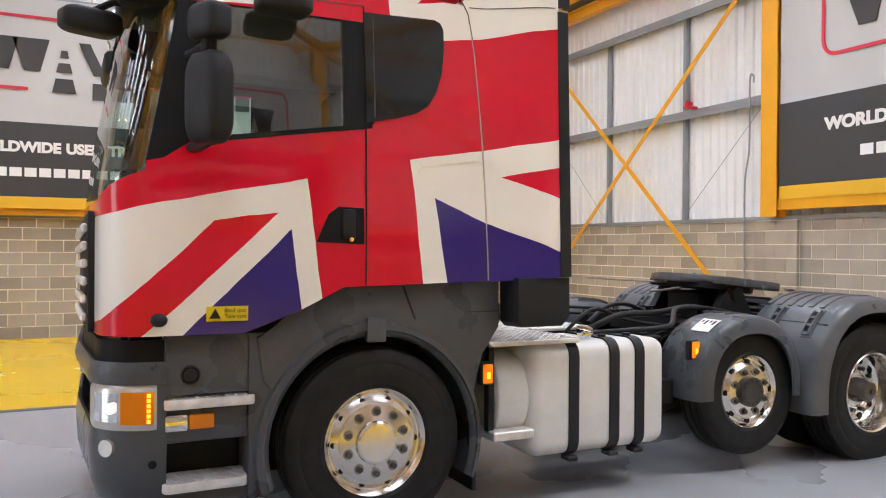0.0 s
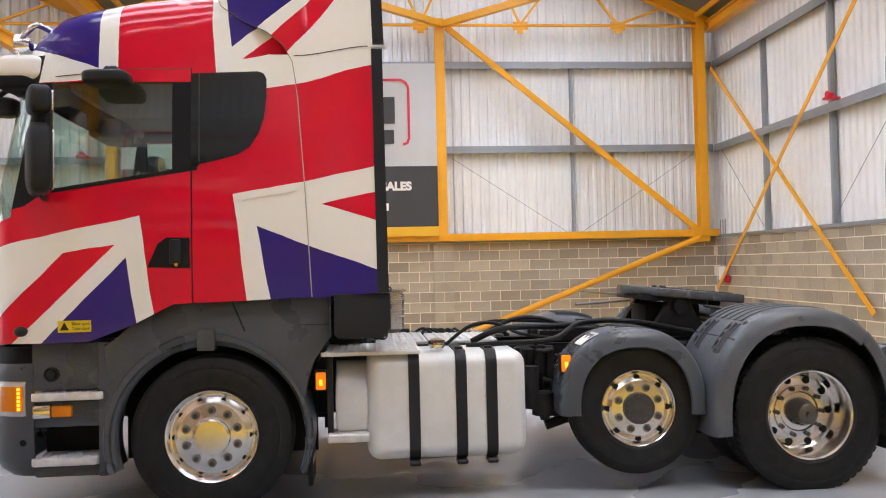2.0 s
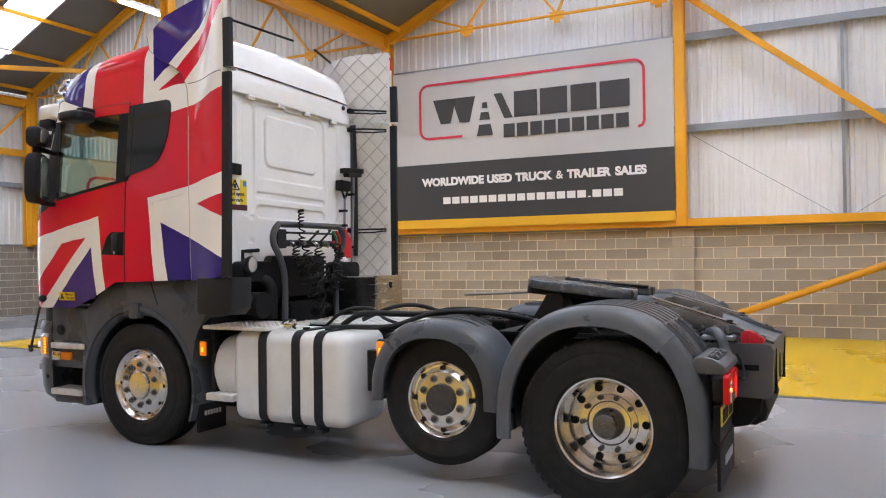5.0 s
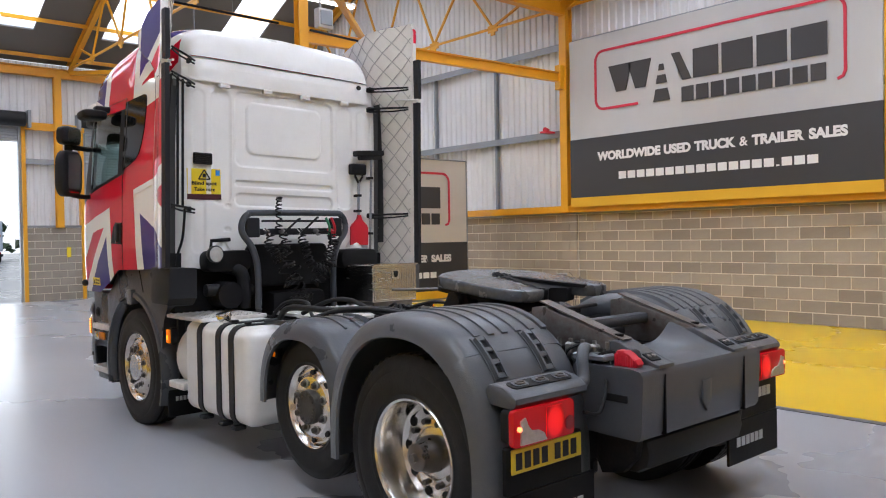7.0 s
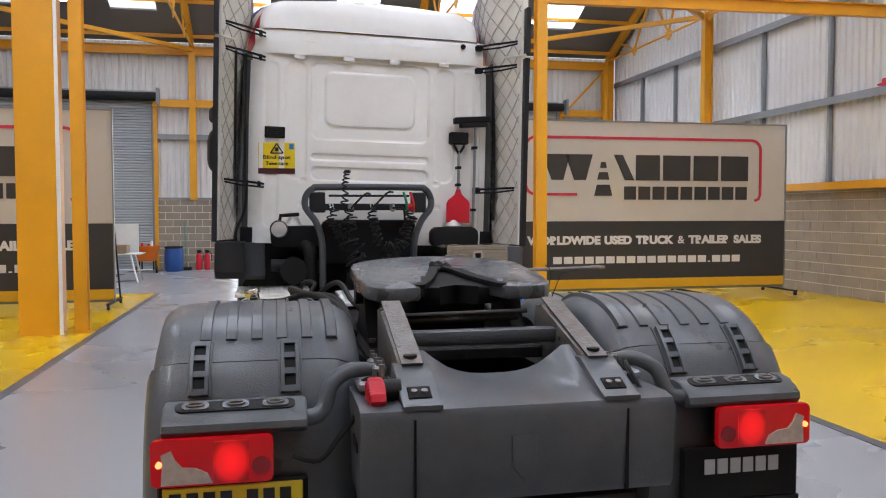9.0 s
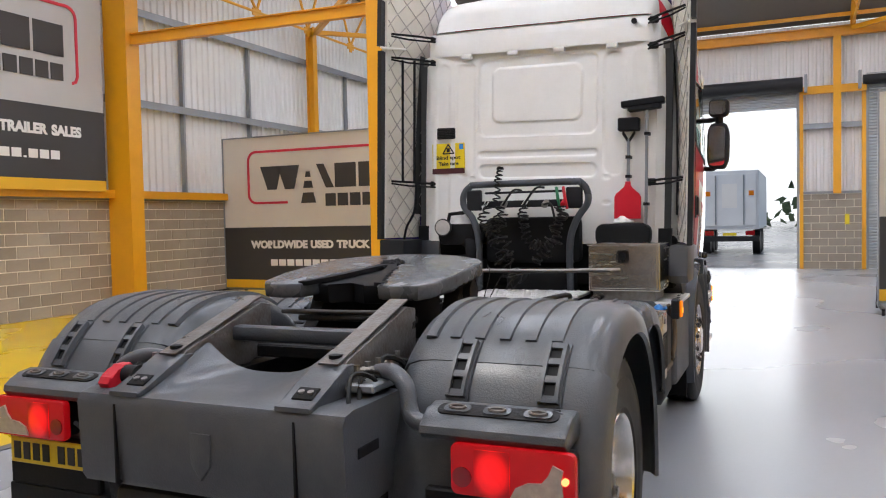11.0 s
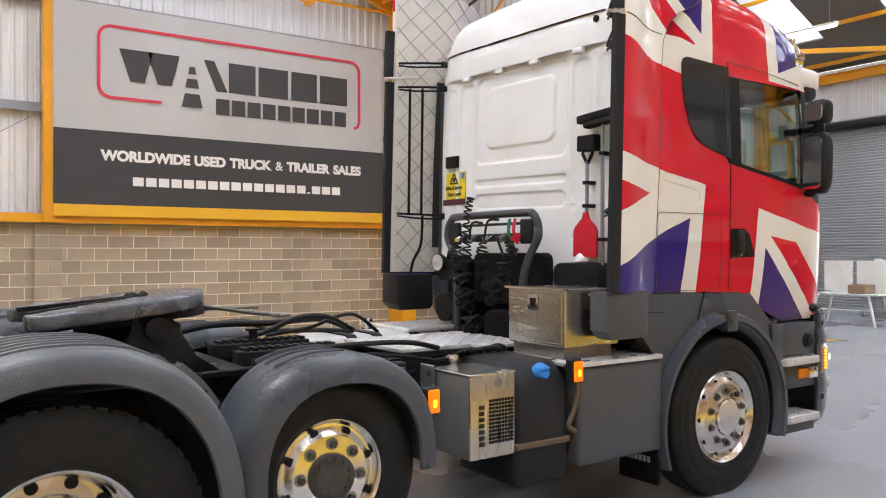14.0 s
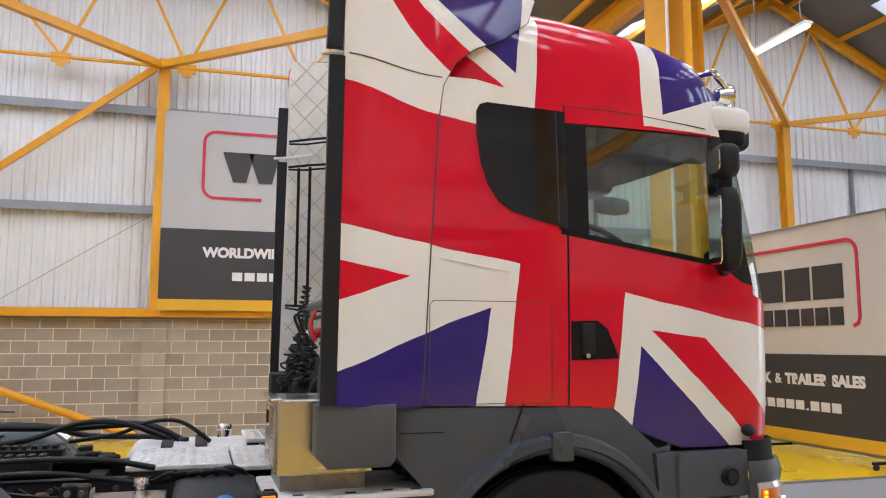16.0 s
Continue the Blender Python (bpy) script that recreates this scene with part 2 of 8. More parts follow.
RED, CREAM, NAVY = (0.68, 0.004, 0.026), (0.86, 0.84, 0.78), (0.03, 0.014, 0.17)


def flag_paint():
    """Union-flag wrap: straight-edged fields laid one over another in the side view (x, z) of the cab."""
    mt = surf("flag_wrap_paint", RED, 0.33, var=0.06, scale=1.2, fine=2.2, bump=0.2, coat=0.85, rvar=0.06, spec=0.1)
    n, l = mt.node_tree.nodes, mt.node_tree.links
    b = n["Principled BSDF"]
    col = b.inputs["Base Color"].links[0].from_socket
    tc = n.new("ShaderNodeTexCoord")
    wob = n.new("ShaderNodeTexNoise")
    wob.inputs["Scale"].default_value = 3.0
    l.new(tc.outputs["Object"], wob.inputs["Vector"])
    off = n.new("ShaderNodeVectorMath")
    off.operation = "MULTIPLY_ADD"
    off.inputs[1].default_value, off.inputs[2].default_value = (0.03, 0.0, 0.03), (-0.015, 0, -0.015)
    l.new(wob.outputs["Color"], off.inputs[0])
    pos = n.new("ShaderNodeVectorMath")
    pos.operation = "ADD"
    l.new(tc.outputs["Object"], pos.inputs[0])
    l.new(off.outputs[0], pos.inputs[1])

    def half(x0, z0, x1, z1):
        """1 on the left of the way from the first point to the second."""
        a, c = -(z1 - z0), (x1 - x0)
        k = -(a * x0 + c * z0)
        d = n.new("ShaderNodeVectorMath")
        d.operation = "DOT_PRODUCT"
        d.inputs[1].default_value = (a, 0, c)
        l.new(pos.outputs[0], d.inputs[0])
        g = n.new("ShaderNodeMath")
        g.operation = "GREATER_THAN"
        g.inputs[1].default_value = -k
        l.new(d.outputs["Value"], g.inputs[0])
        return g.outputs[0]

    def field(color, *edges):
        nonlocal col
        m = None
        for e in edges:
            h = half(*e)
            if m is None:
                m = h
            else:
                mm = n.new("ShaderNodeMath")
                mm.operation = "MULTIPLY"
                l.new(m, mm.inputs[0])
                l.new(h, mm.inputs[1])
                m = mm.outputs[0]
        mx = n.new("ShaderNodeMix")
        mx.data_type = "RGBA"
        mx.inputs["B"].default_value = (*color, 1)
        l.new(m, mx.inputs["Factor"])
        l.new(col, mx.inputs["A"])
        col = mx.outputs["Result"]

    # lower front quarter
    field(CREAM, (-0.45, 2.06, -1.47, 1.85), (-0.37, 1.42, -0.45, 2.06))
    field(RED, (-0.61, 1.86, -0.96, 1.81), (-0.96, 1.81, -1.42, 1.37), (-1.42, 1.1, -0.61, 1.86))
    field(NAVY, (-0.54, 1.77, -1.17, 1.155), (-0.49, 1.35, -0.54, 1.78))
    # lower rear quarter
    field(CREAM, (1.19, 2.37, 0.18, 2.20), (0.18, 2.20, 0.27, 1.45))
    field(NAVY, (1.22, 1.63, 0.34, 1.97), (0.34, 1.97, 0.43, 1.46))
    field(RED, (0.79, 2.12, 1.20, 1.98), (1.20, 2.19, 0.79, 2.12))
    # upper band and roof
    field(CREAM, (0.42, 2.95, 1.17, 3.08), (0.03, 3.65, 0.07, 3.09))
    field(NAVY, (0.13, 3.69, 0.18, 3.26), (0.18, 3.26, 0.73, 3.72))
    field(RED, (0.57, 3.23, 1.05, 3.71), (0.86, 3.72, 0.25, 3.17), (0.25, 3.17, 0.57, 3.23))
    field(CREAM, (-0.6, 3.0, -0.6, 4.0), (-1.6, 2.98, -0.5, 3.03))
    field(NAVY, (-0.73, 3.0, -0.73, 4.0), (-1.35, 3.32, -0.73, 3.1))
    l.new(col, b.inputs["Base Color"])
    return mt


M_FLAG = flag_paint()
M_WHITE = surf("white_cab_paint", (0.86, 0.85, 0.81), 0.3, var=0.05, scale=1.0, bump=0.02, coat=0.4, dirt=(0.5, 0.47, 0.42), dirt_amount=0.25)
M_GREY = surf("slate_grey_plastic", (0.06, 0.067, 0.077), 0.3, var=0.2, scale=2.2, fine=95, bump=0.22, dirt=(0.09, 0.09, 0.09), dirt_amount=0.2)
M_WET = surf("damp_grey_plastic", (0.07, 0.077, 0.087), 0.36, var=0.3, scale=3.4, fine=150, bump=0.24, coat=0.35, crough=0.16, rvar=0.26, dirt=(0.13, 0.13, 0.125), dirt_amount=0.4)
M_RAMP = surf("rusty_ramp_steel", (0.19, 0.183, 0.172), 0.34, 0.5, var=0.3, scale=9, fine=60, bump=0.3, dirt=(0.1, 0.04, 0.016), dirt_amount=0.85, rvar=0.2)
M_HOSE = surf("black_hose", (0.012, 0.012, 0.012), 0.45, var=0.2, bump=0.1, spec=0.3)
M_BOXGREY = surf("dull_sheet_steel", (0.2, 0.195, 0.185), 0.45, 0.5, var=0.1, scale=3, fine=60, bump=0.05)
# Warm tone is the yellow floor's reflection, put into the steel's colour.
M_FLOORTINT = surf("floor_tinted_steel", (0.6, 0.55, 0.46), 0.3, 0.9, var=0.1, scale=3, fine=70, bump=0.05, stretch=(8, 1, 1))
M_BEIGE = surf("beige_clear_lens", (0.5, 0.4, 0.33), 0.12, var=0.2, scale=30, bump=0.05, coat=0.5)
M_TAN = surf("tan_hose", (0.13, 0.09, 0.05), 0.45, var=0.2, bump=0.05)
M_DARK = surf("dark_grey_plastic", (0.014, 0.0148, 0.017), 0.5, var=0.2, scale=3, fine=160, bump=0.15, spec=0.3)
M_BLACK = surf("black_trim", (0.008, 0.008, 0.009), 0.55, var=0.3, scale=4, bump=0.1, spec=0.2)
M_GLOSSBLACK = surf("black_privacy_glass", (0.008, 0.009, 0.01), 0.06, var=0.1, bump=0.0, rvar=0.03)
M_RUBBER = surf("tyre_rubber", (0.011, 0.011, 0.0115), 0.55, var=0.3, scale=4, fine=90, bump=0.15, dirt=(0.035, 0.033, 0.03), dirt_amount=0.5, spec=0.25)
M_ALLOY = surf("polished_aluminium", (0.82, 0.79, 0.74), 0.19, 1.0, var=0.1, scale=14, fine=120, bump=0.02, rvar=0.08, dirt=(0.45, 0.42, 0.37), dirt_amount=0.3)
M_CHROME = surf("chrome", (0.85, 0.85, 0.86), 0.08, 1.0, var=0.03, bump=0.0, rvar=0.03)
M_HUB = surf("dull_grey_hub", (0.09, 0.085, 0.08), 0.5, 0.6, var=0.3, scale=14, bump=0.3)
M_STEEL = surf("worn_steel", (0.32, 0.31, 0.29), 0.42, 0.8, var=0.3, scale=7, fine=50, bump=0.25, dirt=(0.12, 0.06, 0.03), dirt_amount=0.6)
M_CHASSIS = surf("chassis_black", (0.012, 0.012, 0.013), 0.5, var=0.3, scale=6, bump=0.3, dirt=(0.04, 0.03, 0.024), dirt_amount=0.5, spec=0.2)
M_GREASE = surf("greasy_grey_steel", (0.14, 0.15, 0.16), 0.24, 0.3, var=0.35, scale=5, fine=40, bump=0.3, dirt=(0.03, 0.03, 0.03), dirt_amount=0.7, rvar=0.2)
M_RUST = surf("rusty_brown_casting", (0.1, 0.062, 0.04), 0.7, 0.2, var=0.35, scale=9, fine=60, bump=0.4, dirt=(0.03, 0.02, 0.015), dirt_amount=0.6)
M_HUBSTEEL = surf("dull_polished_hub", (0.17, 0.16, 0.15), 0.3, 0.9, var=0.25, scale=10, bump=0.1)
M_TANK = surf("silver_white_tank", (0.7, 0.7, 0.68), 0.4, 0.1, var=0.07, scale=2, bump=0.03, dirt=(0.4, 0.37, 0.33), dirt_amount=0.35)
M_CHECKER = surf("aluminium_tread_plate", (0.8, 0.79, 0.77), 0.42, 0.5, var=0.2, scale=5, fine=45, bump=0.5, dirt=(0.3, 0.28, 0.25), dirt_amount=0.5)
M_MIDGREY = surf("mid_grey_plastic", (0.08, 0.083, 0.088), 0.45, var=0.12, scale=2.2, fine=140, bump=0.1)
M_BRUSHED = surf("brushed_stainless", (0.66, 0.64, 0.6), 0.24, 1.0, var=0.12, scale=3, fine=70, bump=0.06, stretch=(1, 1, 8))
M_LED = glow("amber_led", (1.0, 0.36, 0.02), 2.2, (0.9, 0.3, 0.02))
M_AMBER = glow("amber_lamp", (1.0, 0.2, 0.004), 0.45, (0.9, 0.25, 0.01))
M_AMBERDULL = surf("amber_lens", (0.7, 0.2, 0.01), 0.15, var=0.1, bump=0.0)
M_REDLENS = surf("red_lens", (0.3, 0.003, 0.008), 0.1, var=0.2, scale=20, bump=0.0, coat=0.5)
M_REDHOUSING = glow("lit_red_housing", (1.0, 0.008, 0.012), 0.16, (0.35, 0.003, 0.008))
M_CLEARLENS = surf("clear_lens", (0.6, 0.6, 0.58), 0.1, 0.4, var=0.15, scale=25, bump=0.05, coat=0.5)
M_HEAD = glow("headlamp_reflector", (1.0, 0.97, 0.9), 0.5, (0.8, 0.8, 0.8))


def lamp_glow(name, col, strength, base):
    """A lens that is lit by a bulb behind its middle and fades towards its rim."""
    mt = glow(name, col, strength, base)
    n, l = mt.node_tree.nodes, mt.node_tree.links
    co, sub, ln, mr = n.new("ShaderNodeTexCoord"), n.new("ShaderNodeVectorMath"), n.new("ShaderNodeVectorMath"), n.new("ShaderNodeMapRange")
    sub.operation, ln.operation = "SUBTRACT", "LENGTH"
    sub.inputs[1].default_value = (0.5, 0.5, 0.5)
    l.new(co.outputs["Generated"], sub.inputs[0])
    l.new(sub.outputs[0], ln.inputs[0])
    l.new(ln.outputs["Value"], mr.inputs["Value"])
    for k, v in (("From Min", 0.0), ("From Max", 0.75), ("To Min", strength), ("To Max", 0.0)):
        mr.inputs[k].default_value = v
    l.new(mr.outputs[0], n["Principled BSDF"].inputs["Emission Strength"])
    return mt


M_HOTSPOT = glow("orange_hot_bulb", (1.0, 0.25, 0.08), 3.0, (0.8, 0.2, 0.1))
M_REDSPOT = lamp_glow("bulb_lit_red_lens", (1.0, 0.008, 0.01), 3.2, (0.55, 0.006, 0.01))
M_YELLOWSIGN = surf("yellow_sign", (0.8, 0.6, 0.02), 0.35, var=0.05, bump=0.0)
M_INK = surf("black_print", (0.012, 0.012, 0.012), 0.5, var=0.05, bump=0.0)
M_SILVERINK = surf("silver_print", (0.55, 0.55, 0.55), 0.35, 0.3, var=0.1, bump=0.0)
M_REDPLASTIC = surf("red_plastic", (0.62, 0.012, 0.03), 0.4, var=0.08, bump=0.03)
M_BLUECAP = surf("blue_plastic", (0.03, 0.22, 0.6), 0.35, var=0.08, bump=0.02)
M_QUILT = surf("quilted_white_vinyl", (0.8, 0.77, 0.7), 0.5, var=0.06, scale=2.5, fine=80, bump=0.08, dirt=(0.45, 0.4, 0.33), dirt_amount=0.3)
M_STITCH = surf("grey_stitching", (0.5, 0.475, 0.43), 0.7, var=0.15, bump=0.05)
M_GLASS = glass("tinted_window_glass", (0.68, 0.82, 0.77), 3.2)
M_HEADLINER = surf("pale_headlining", (0.13, 0.125, 0.115), 0.85, var=0.08, bump=0.05)
M_CABIN = surf("cabin_trim", (0.06, 0.06, 0.058), 0.7, var=0.15, bump=0.1, spec=0.2)

M_YELLOW = surf("yellow_steel_paint", (0.78, 0.36, 0.012), 0.38, var=0.1, scale=0.9, fine=20, bump=0.03, dirt=(0.5, 0.25, 0.03), dirt_amount=0.3)
M_GIRT = surf("galvanised_rail", (0.3, 0.32, 0.34), 0.45, 0.5, var=0.15, scale=2, bump=0.05)
M_CLAD = surf("white_cladding", (0.76, 0.76, 0.755), 0.45, var=0.07, scale=0.5, fine=9, bump=0.02, dirt=(0.55, 0.53, 0.49), dirt_amount=0.3)
# Lining in one even grey, darker than pale sheeting.
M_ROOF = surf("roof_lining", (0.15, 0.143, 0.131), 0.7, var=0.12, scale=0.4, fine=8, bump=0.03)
M_BLOCK = surf("concrete_block", (0.375, 0.318, 0.25), 0.85, var=0.25, scale=2.2, fine=55, bump=0.6, rnd=0.2)
M_MORTAR = surf("pale_mortar", (0.82, 0.75, 0.62), 0.9, var=0.15, scale=3, fine=70, bump=0.4)
M_FLOOR = surf("grey_floor_paint", (0.3, 0.307, 0.325), 0.27, var=0.07, scale=0.25, fine=30, bump=0.0, dirt=(0.24, 0.24, 0.25), dirt_amount=0.16, rvar=0.08)
M_FLOORY = surf("yellow_floor_paint", (0.72, 0.45, 0.006), 0.28, var=0.06, scale=0.3, fine=30, bump=0.0, dirt=(0.6, 0.37, 0.015), dirt_amount=0.25)
M_LINE = surf("dark_floor_line", (0.1, 0.1, 0.105), 0.4, var=0.2, bump=0.02)
M_SHUTTER = surf("roller_shutter", (0.42, 0.45, 0.47), 0.4, 0.4, var=0.08, scale=1, bump=0.02)
M_BANGREY = surf("banner_grey_print", (0.5, 0.495, 0.485), 0.45, var=0.14, scale=0.45, fine=3, bump=0.3, stretch=(1, 1, 0.5))
M_BANPALE = surf("panel_beige_print", (0.64, 0.605, 0.545), 0.55, var=0.08, scale=0.5, fine=4, bump=0.03)
M_BANDARK = surf("banner_charcoal_print", (0.042, 0.041, 0.042), 0.55, var=0.12, scale=0.6, fine=5, bump=0.03)
M_BANRED = surf("banner_red_print", (0.62, 0.03, 0.06), 0.55, var=0.05, bump=0.0)
M_BANWHITE = surf("banner_white_print", (0.8, 0.79, 0.77), 0.55, var=0.04, bump=0.0)
M_BANYELLOW = surf("banner_yellow_print", (0.75, 0.42, 0.02), 0.5, var=0.06, bump=0.02)
M_TUBE = glow("lit_fluorescent_tube", (1.0, 0.97, 0.92), 6.0)
M_SKYPANE = surf("roof_light_sheet", (0.85, 0.87, 0.88), 0.4, var=0.05, scale=1.0, bump=0.0)
_pn, _pl = M_SKYPANE.node_tree.nodes, M_SKYPANE.node_tree.links
_tl = _pn.new("ShaderNodeBsdfTranslucent")
_tl.inputs[0].default_value = (0.85, 0.87, 0.88, 1)
_tm = _pn.new("ShaderNodeMixShader")
_tm.inputs[0].default_value = 0.8
_pl.new(_pn["Principled BSDF"].outputs[0], _tm.inputs[1])
_pl.new(_tl.outputs[0], _tm.inputs[2])
_pl.new(_tm.outputs[0], _pn["Material Output"].inputs[0])

# ---- the hall ----
HN, HS, HE, HW = 10.6, -10.6, 8.95, -18.1   # inner faces of the four block walls
BLOCK_TOP = 2.2
DOORS = [(-2.5, 2.1), (3.85, 8.67), (-9.45, -4.7)]
DOOR_H = 5.0


def roof_z(x):
    if x <= VALLEY:
        return EAVE_Z + PITCH * min(x - EAVE_W, VALLEY - x)
    return EAVE_Z + PITCH * min(x - VALLEY, EAVE_E - x)


bm = bmesh.new()
vs = [bm.verts.new(p) for p in ((-400, -400, -0.06), (400, -400, -0.06), (400, 400, -0.06), (-400, 400, -0.06))]
bm.faces.new(vs)
structure("ground", bm, surf("wet_yard_asphalt", (0.3, 0.3, 0.3), 0.28, var=0.3, scale=0.15, fine=5, bump=0.1, rvar=0.25), "grey wet yard surface outside the hall")
structure("floor", box(bmesh.new(), HW - 0.25, HE + 0.25, HS - 0.25, HN + 0.25, -0.3, 0.0), M_FLOOR, "glossy grey painted concrete floor with scuffs")
for _nm, _y0, _y1 in (("floor_zone_north", 3.66, HN), ("floor_zone_south", HS, -3.55)):
    structure(_nm, box(bmesh.new(), -10.2, HE, _y0, _y1, -0.01, 0.004), M_FLOORY, "yellow painted floor zone with a dark border")
for _nm, _y in (("floor_line_north", 3.6), ("floor_line_south", -3.5)):
    structure(_nm, box(bmesh.new(), -10.3, HE, _y - 0.055, _y + 0.055, -0.01, 0.006), M_LINE, "dark painted border line on the floor")
for _nm, _y0, _y1 in (("floor_line_west_a", 3.66, 9.0), ("floor_line_west_b", -9.0, -3.55)):
    structure(_nm, box(bmesh.new(), -10.31, -10.2, _y0, _y1, -0.01, 0.006), M_LINE, "dark painted border line on the floor")


def wall_map(side):
    if side == "north":
        return lambda u, d, z: Vector((u, HN - d, z))
    if side == "south":
        return lambda u, d, z: Vector((u, HS + d, z))
    if side == "east":
        return lambda u, d, z: Vector((HE - d, u, z))
    return lambda u, d, z: Vector((HW + d, u, z))


def mbox(bm, P, u0, u1, d0, d1, z0, z1):
    """A box in wall coordinates: along, inwards, up."""
    a, b = P(u0, d0, z0), P(u1, d1, z1)
    return box(bm, a.x, b.x, a.y, b.y, a.z, b.z)


def gaps(u0, u1, holes):
    """What is left of a stretch when the holes are taken out."""
    out, at = [], u0
    for a, b in sorted(holes):
        if a > at:
            out.append((at, a))
        at = max(at, b)
    if at < u1:
        out.append((at, u1))
    return out


BLOCK_SHAPES = {}


def block_mesh(length):
    key = round(length, 2)
    if key not in BLOCK_SHAPES:
        b2 = box(bmesh.new(), -length / 2, length / 2, -0.014, 0.006, -0.1045, 0.1045, 0.003)
        BLOCK_SHAPES[key] = to_mesh("block", b2, M_BLOCK)
    return BLOCK_SHAPES[key]


def wall(side, u0, u1, top, holes=(), mullions=(), rails=((4.28, None, None), (6.2, None, None))):
    P = wall_map(side)
    along_x = side in ("north", "south")
    bm = bmesh.new()
    for a, b in gaps(u0, u1, holes):
        mbox(bm, P, a, b, -0.22, -0.002, 0, BLOCK_TOP)
    root = structure("wall_" + side, bm, M_MORTAR, "grey concrete block wall with pale mortar joints")
    bm = bmesh.new()
    for a, b in gaps(u0, u1, holes):
        mbox(bm, P, a, b, -0.05, 0.03, BLOCK_TOP, BLOCK_TOP + 0.07)
    part("sill_strip", bm, M_GIRT, root, "grey metal sill flashing on top of the block wall")
    # ribbed sheets
    prof = ((0.0, 0.0), (0.06, 0.0), (0.085, 0.035), (0.145, 0.035), (0.17, 0.0))
    v0, v1 = u0 - 0.2, u1 + 0.2
    n = int((v1 - v0) / 0.2)
    bm = bmesh.new()
    prev = None
    for k in range(n + 1):
        for du, dd in prof:
            u = min(v0 + k * 0.2 + du, v1)
            lo = BLOCK_TOP + 0.05
            for a, b in holes:
                if a - 0.05 < u < b + 0.05:
                    lo = DOOR_H + 0.45
            cur = (bm.verts.new(P(u, -0.2 + dd, lo)), bm.verts.new(P(u, -0.2 + dd, top(u))))
            if prev:
                bm.faces.new((prev[0], cur[0], cur[1], prev[1]))
            prev = cur
    structure("cladding_" + side, bm, M_CLAD, "white ribbed metal wall cladding", 20)
    for z, r0, r1 in rails:
        bm = bmesh.new()
        for a, b in gaps(r0 or u0, r1 or u1, holes if z < DOOR_H + 0.4 else ()):
            mbox(bm, P, a, b, -0.16, -0.02, z - 0.06, z + 0.06)
            mbox(bm, P, a, b, -0.035, -0.02, z - 0.1, z - 0.06)
        structure("wall_rail_" + side, bm, M_GIRT, "grey steel wall rail across the cladding")
    for u in mullions:
        structure("wall_post_" + side, mbox(bmesh.new(), P, u - 0.03, u + 0.03, -0.17, -0.06, BLOCK_TOP + 0.07, 6.2), M_GIRT, "slim grey post between wall rails")
    return root


wn = wall("north", HW, HE, lambda u: roof_z(u), rails=((4.3, -4.36, None), (4.15, None, -4.36), (6.2, None, None)), mullions=(5.68, -6.9, -9.3, -13.7, -15.9))
ws = wall("south", HW, HE, lambda u: roof_z(u), mullions=(5.68, -6.55, -8.95, -13.7, -15.9))
we = wall("east", HS, HN, lambda u: EAVE_Z, mullions=(8.4, 6.05, -6.05, -8.4))
ww = wall("west", HS, HN, lambda u: EAVE_Z, holes=DOORS, rails=((4.2, None, None),))

# yellow frame: wall columns, sill beams, eaves, valley, rafters, trusses, bracing
COLS = (8.6, 2.68, -4.36, -11.5, -17.95)


def steel(name, bm, label):
    return structure(name, bm, M_YELLOW, label)


for _side in ("north", "south"):
    P = wall_map(_side)
    s = 1 if _side == "north" else -1
    for x in COLS:
        foot, w = BLOCK_TOP + 0.05, 0.1
        if _side == "south" and x == -4.36:
            steel("column", mbox(bmesh.new(), P, x - 0.2, x + 0.14, 0.02, 0.62, 0.0, EAVE_Z), "broad boxed yellow column standing on the floor")
            continue
        bm = bmesh.new()
        mbox(bm, P, x - w, x + w, 0.02, 0.04, foot, EAVE_Z)
        mbox(bm, P, x - w, x + w, 0.24, 0.26, foot, EAVE_Z)
        mbox(bm, P, x - 0.012, x + 0.012, 0.04, 0.24, foot, EAVE_Z)
        mbox(bm, P, x - w - 0.03, x + w + 0.03, 0.0, 0.28, foot, foot + 0.02)
        steel("column", bm, "yellow painted steel column standing on the block wall")
    steel("sill_beam_" + _side, mbox(bmesh.new(), P, HW, HE, 0.05, 0.2, 2.24, 2.4), "yellow steel beam along the top of the block wall")
    yq = P(0, 0.15, 0).y
    # end bay bracing
    bm = bmesh.new()
    bar(bm, P(2.84, 0.16, 6.98), P(8.42, 0.16, 2.42), 0.1, 0.12)
    steel("diagonal_brace", bm, "yellow diagonal brace across the end bay")
    steel("diagonal_brace", cyl(bmesh.new(), P(8.45, 0.2, 2.2), P(2.9, 0.75, 0.16), 0.07, 14), "yellow tubular raking brace down to the floor")
    bm = bmesh.new()
    box(bm, 8.3, 8.7, yq - 0.1, yq + 0.1, 2.12, 2.5)
    steel("gusset", bm, "yellow gusset plate at the corner column")
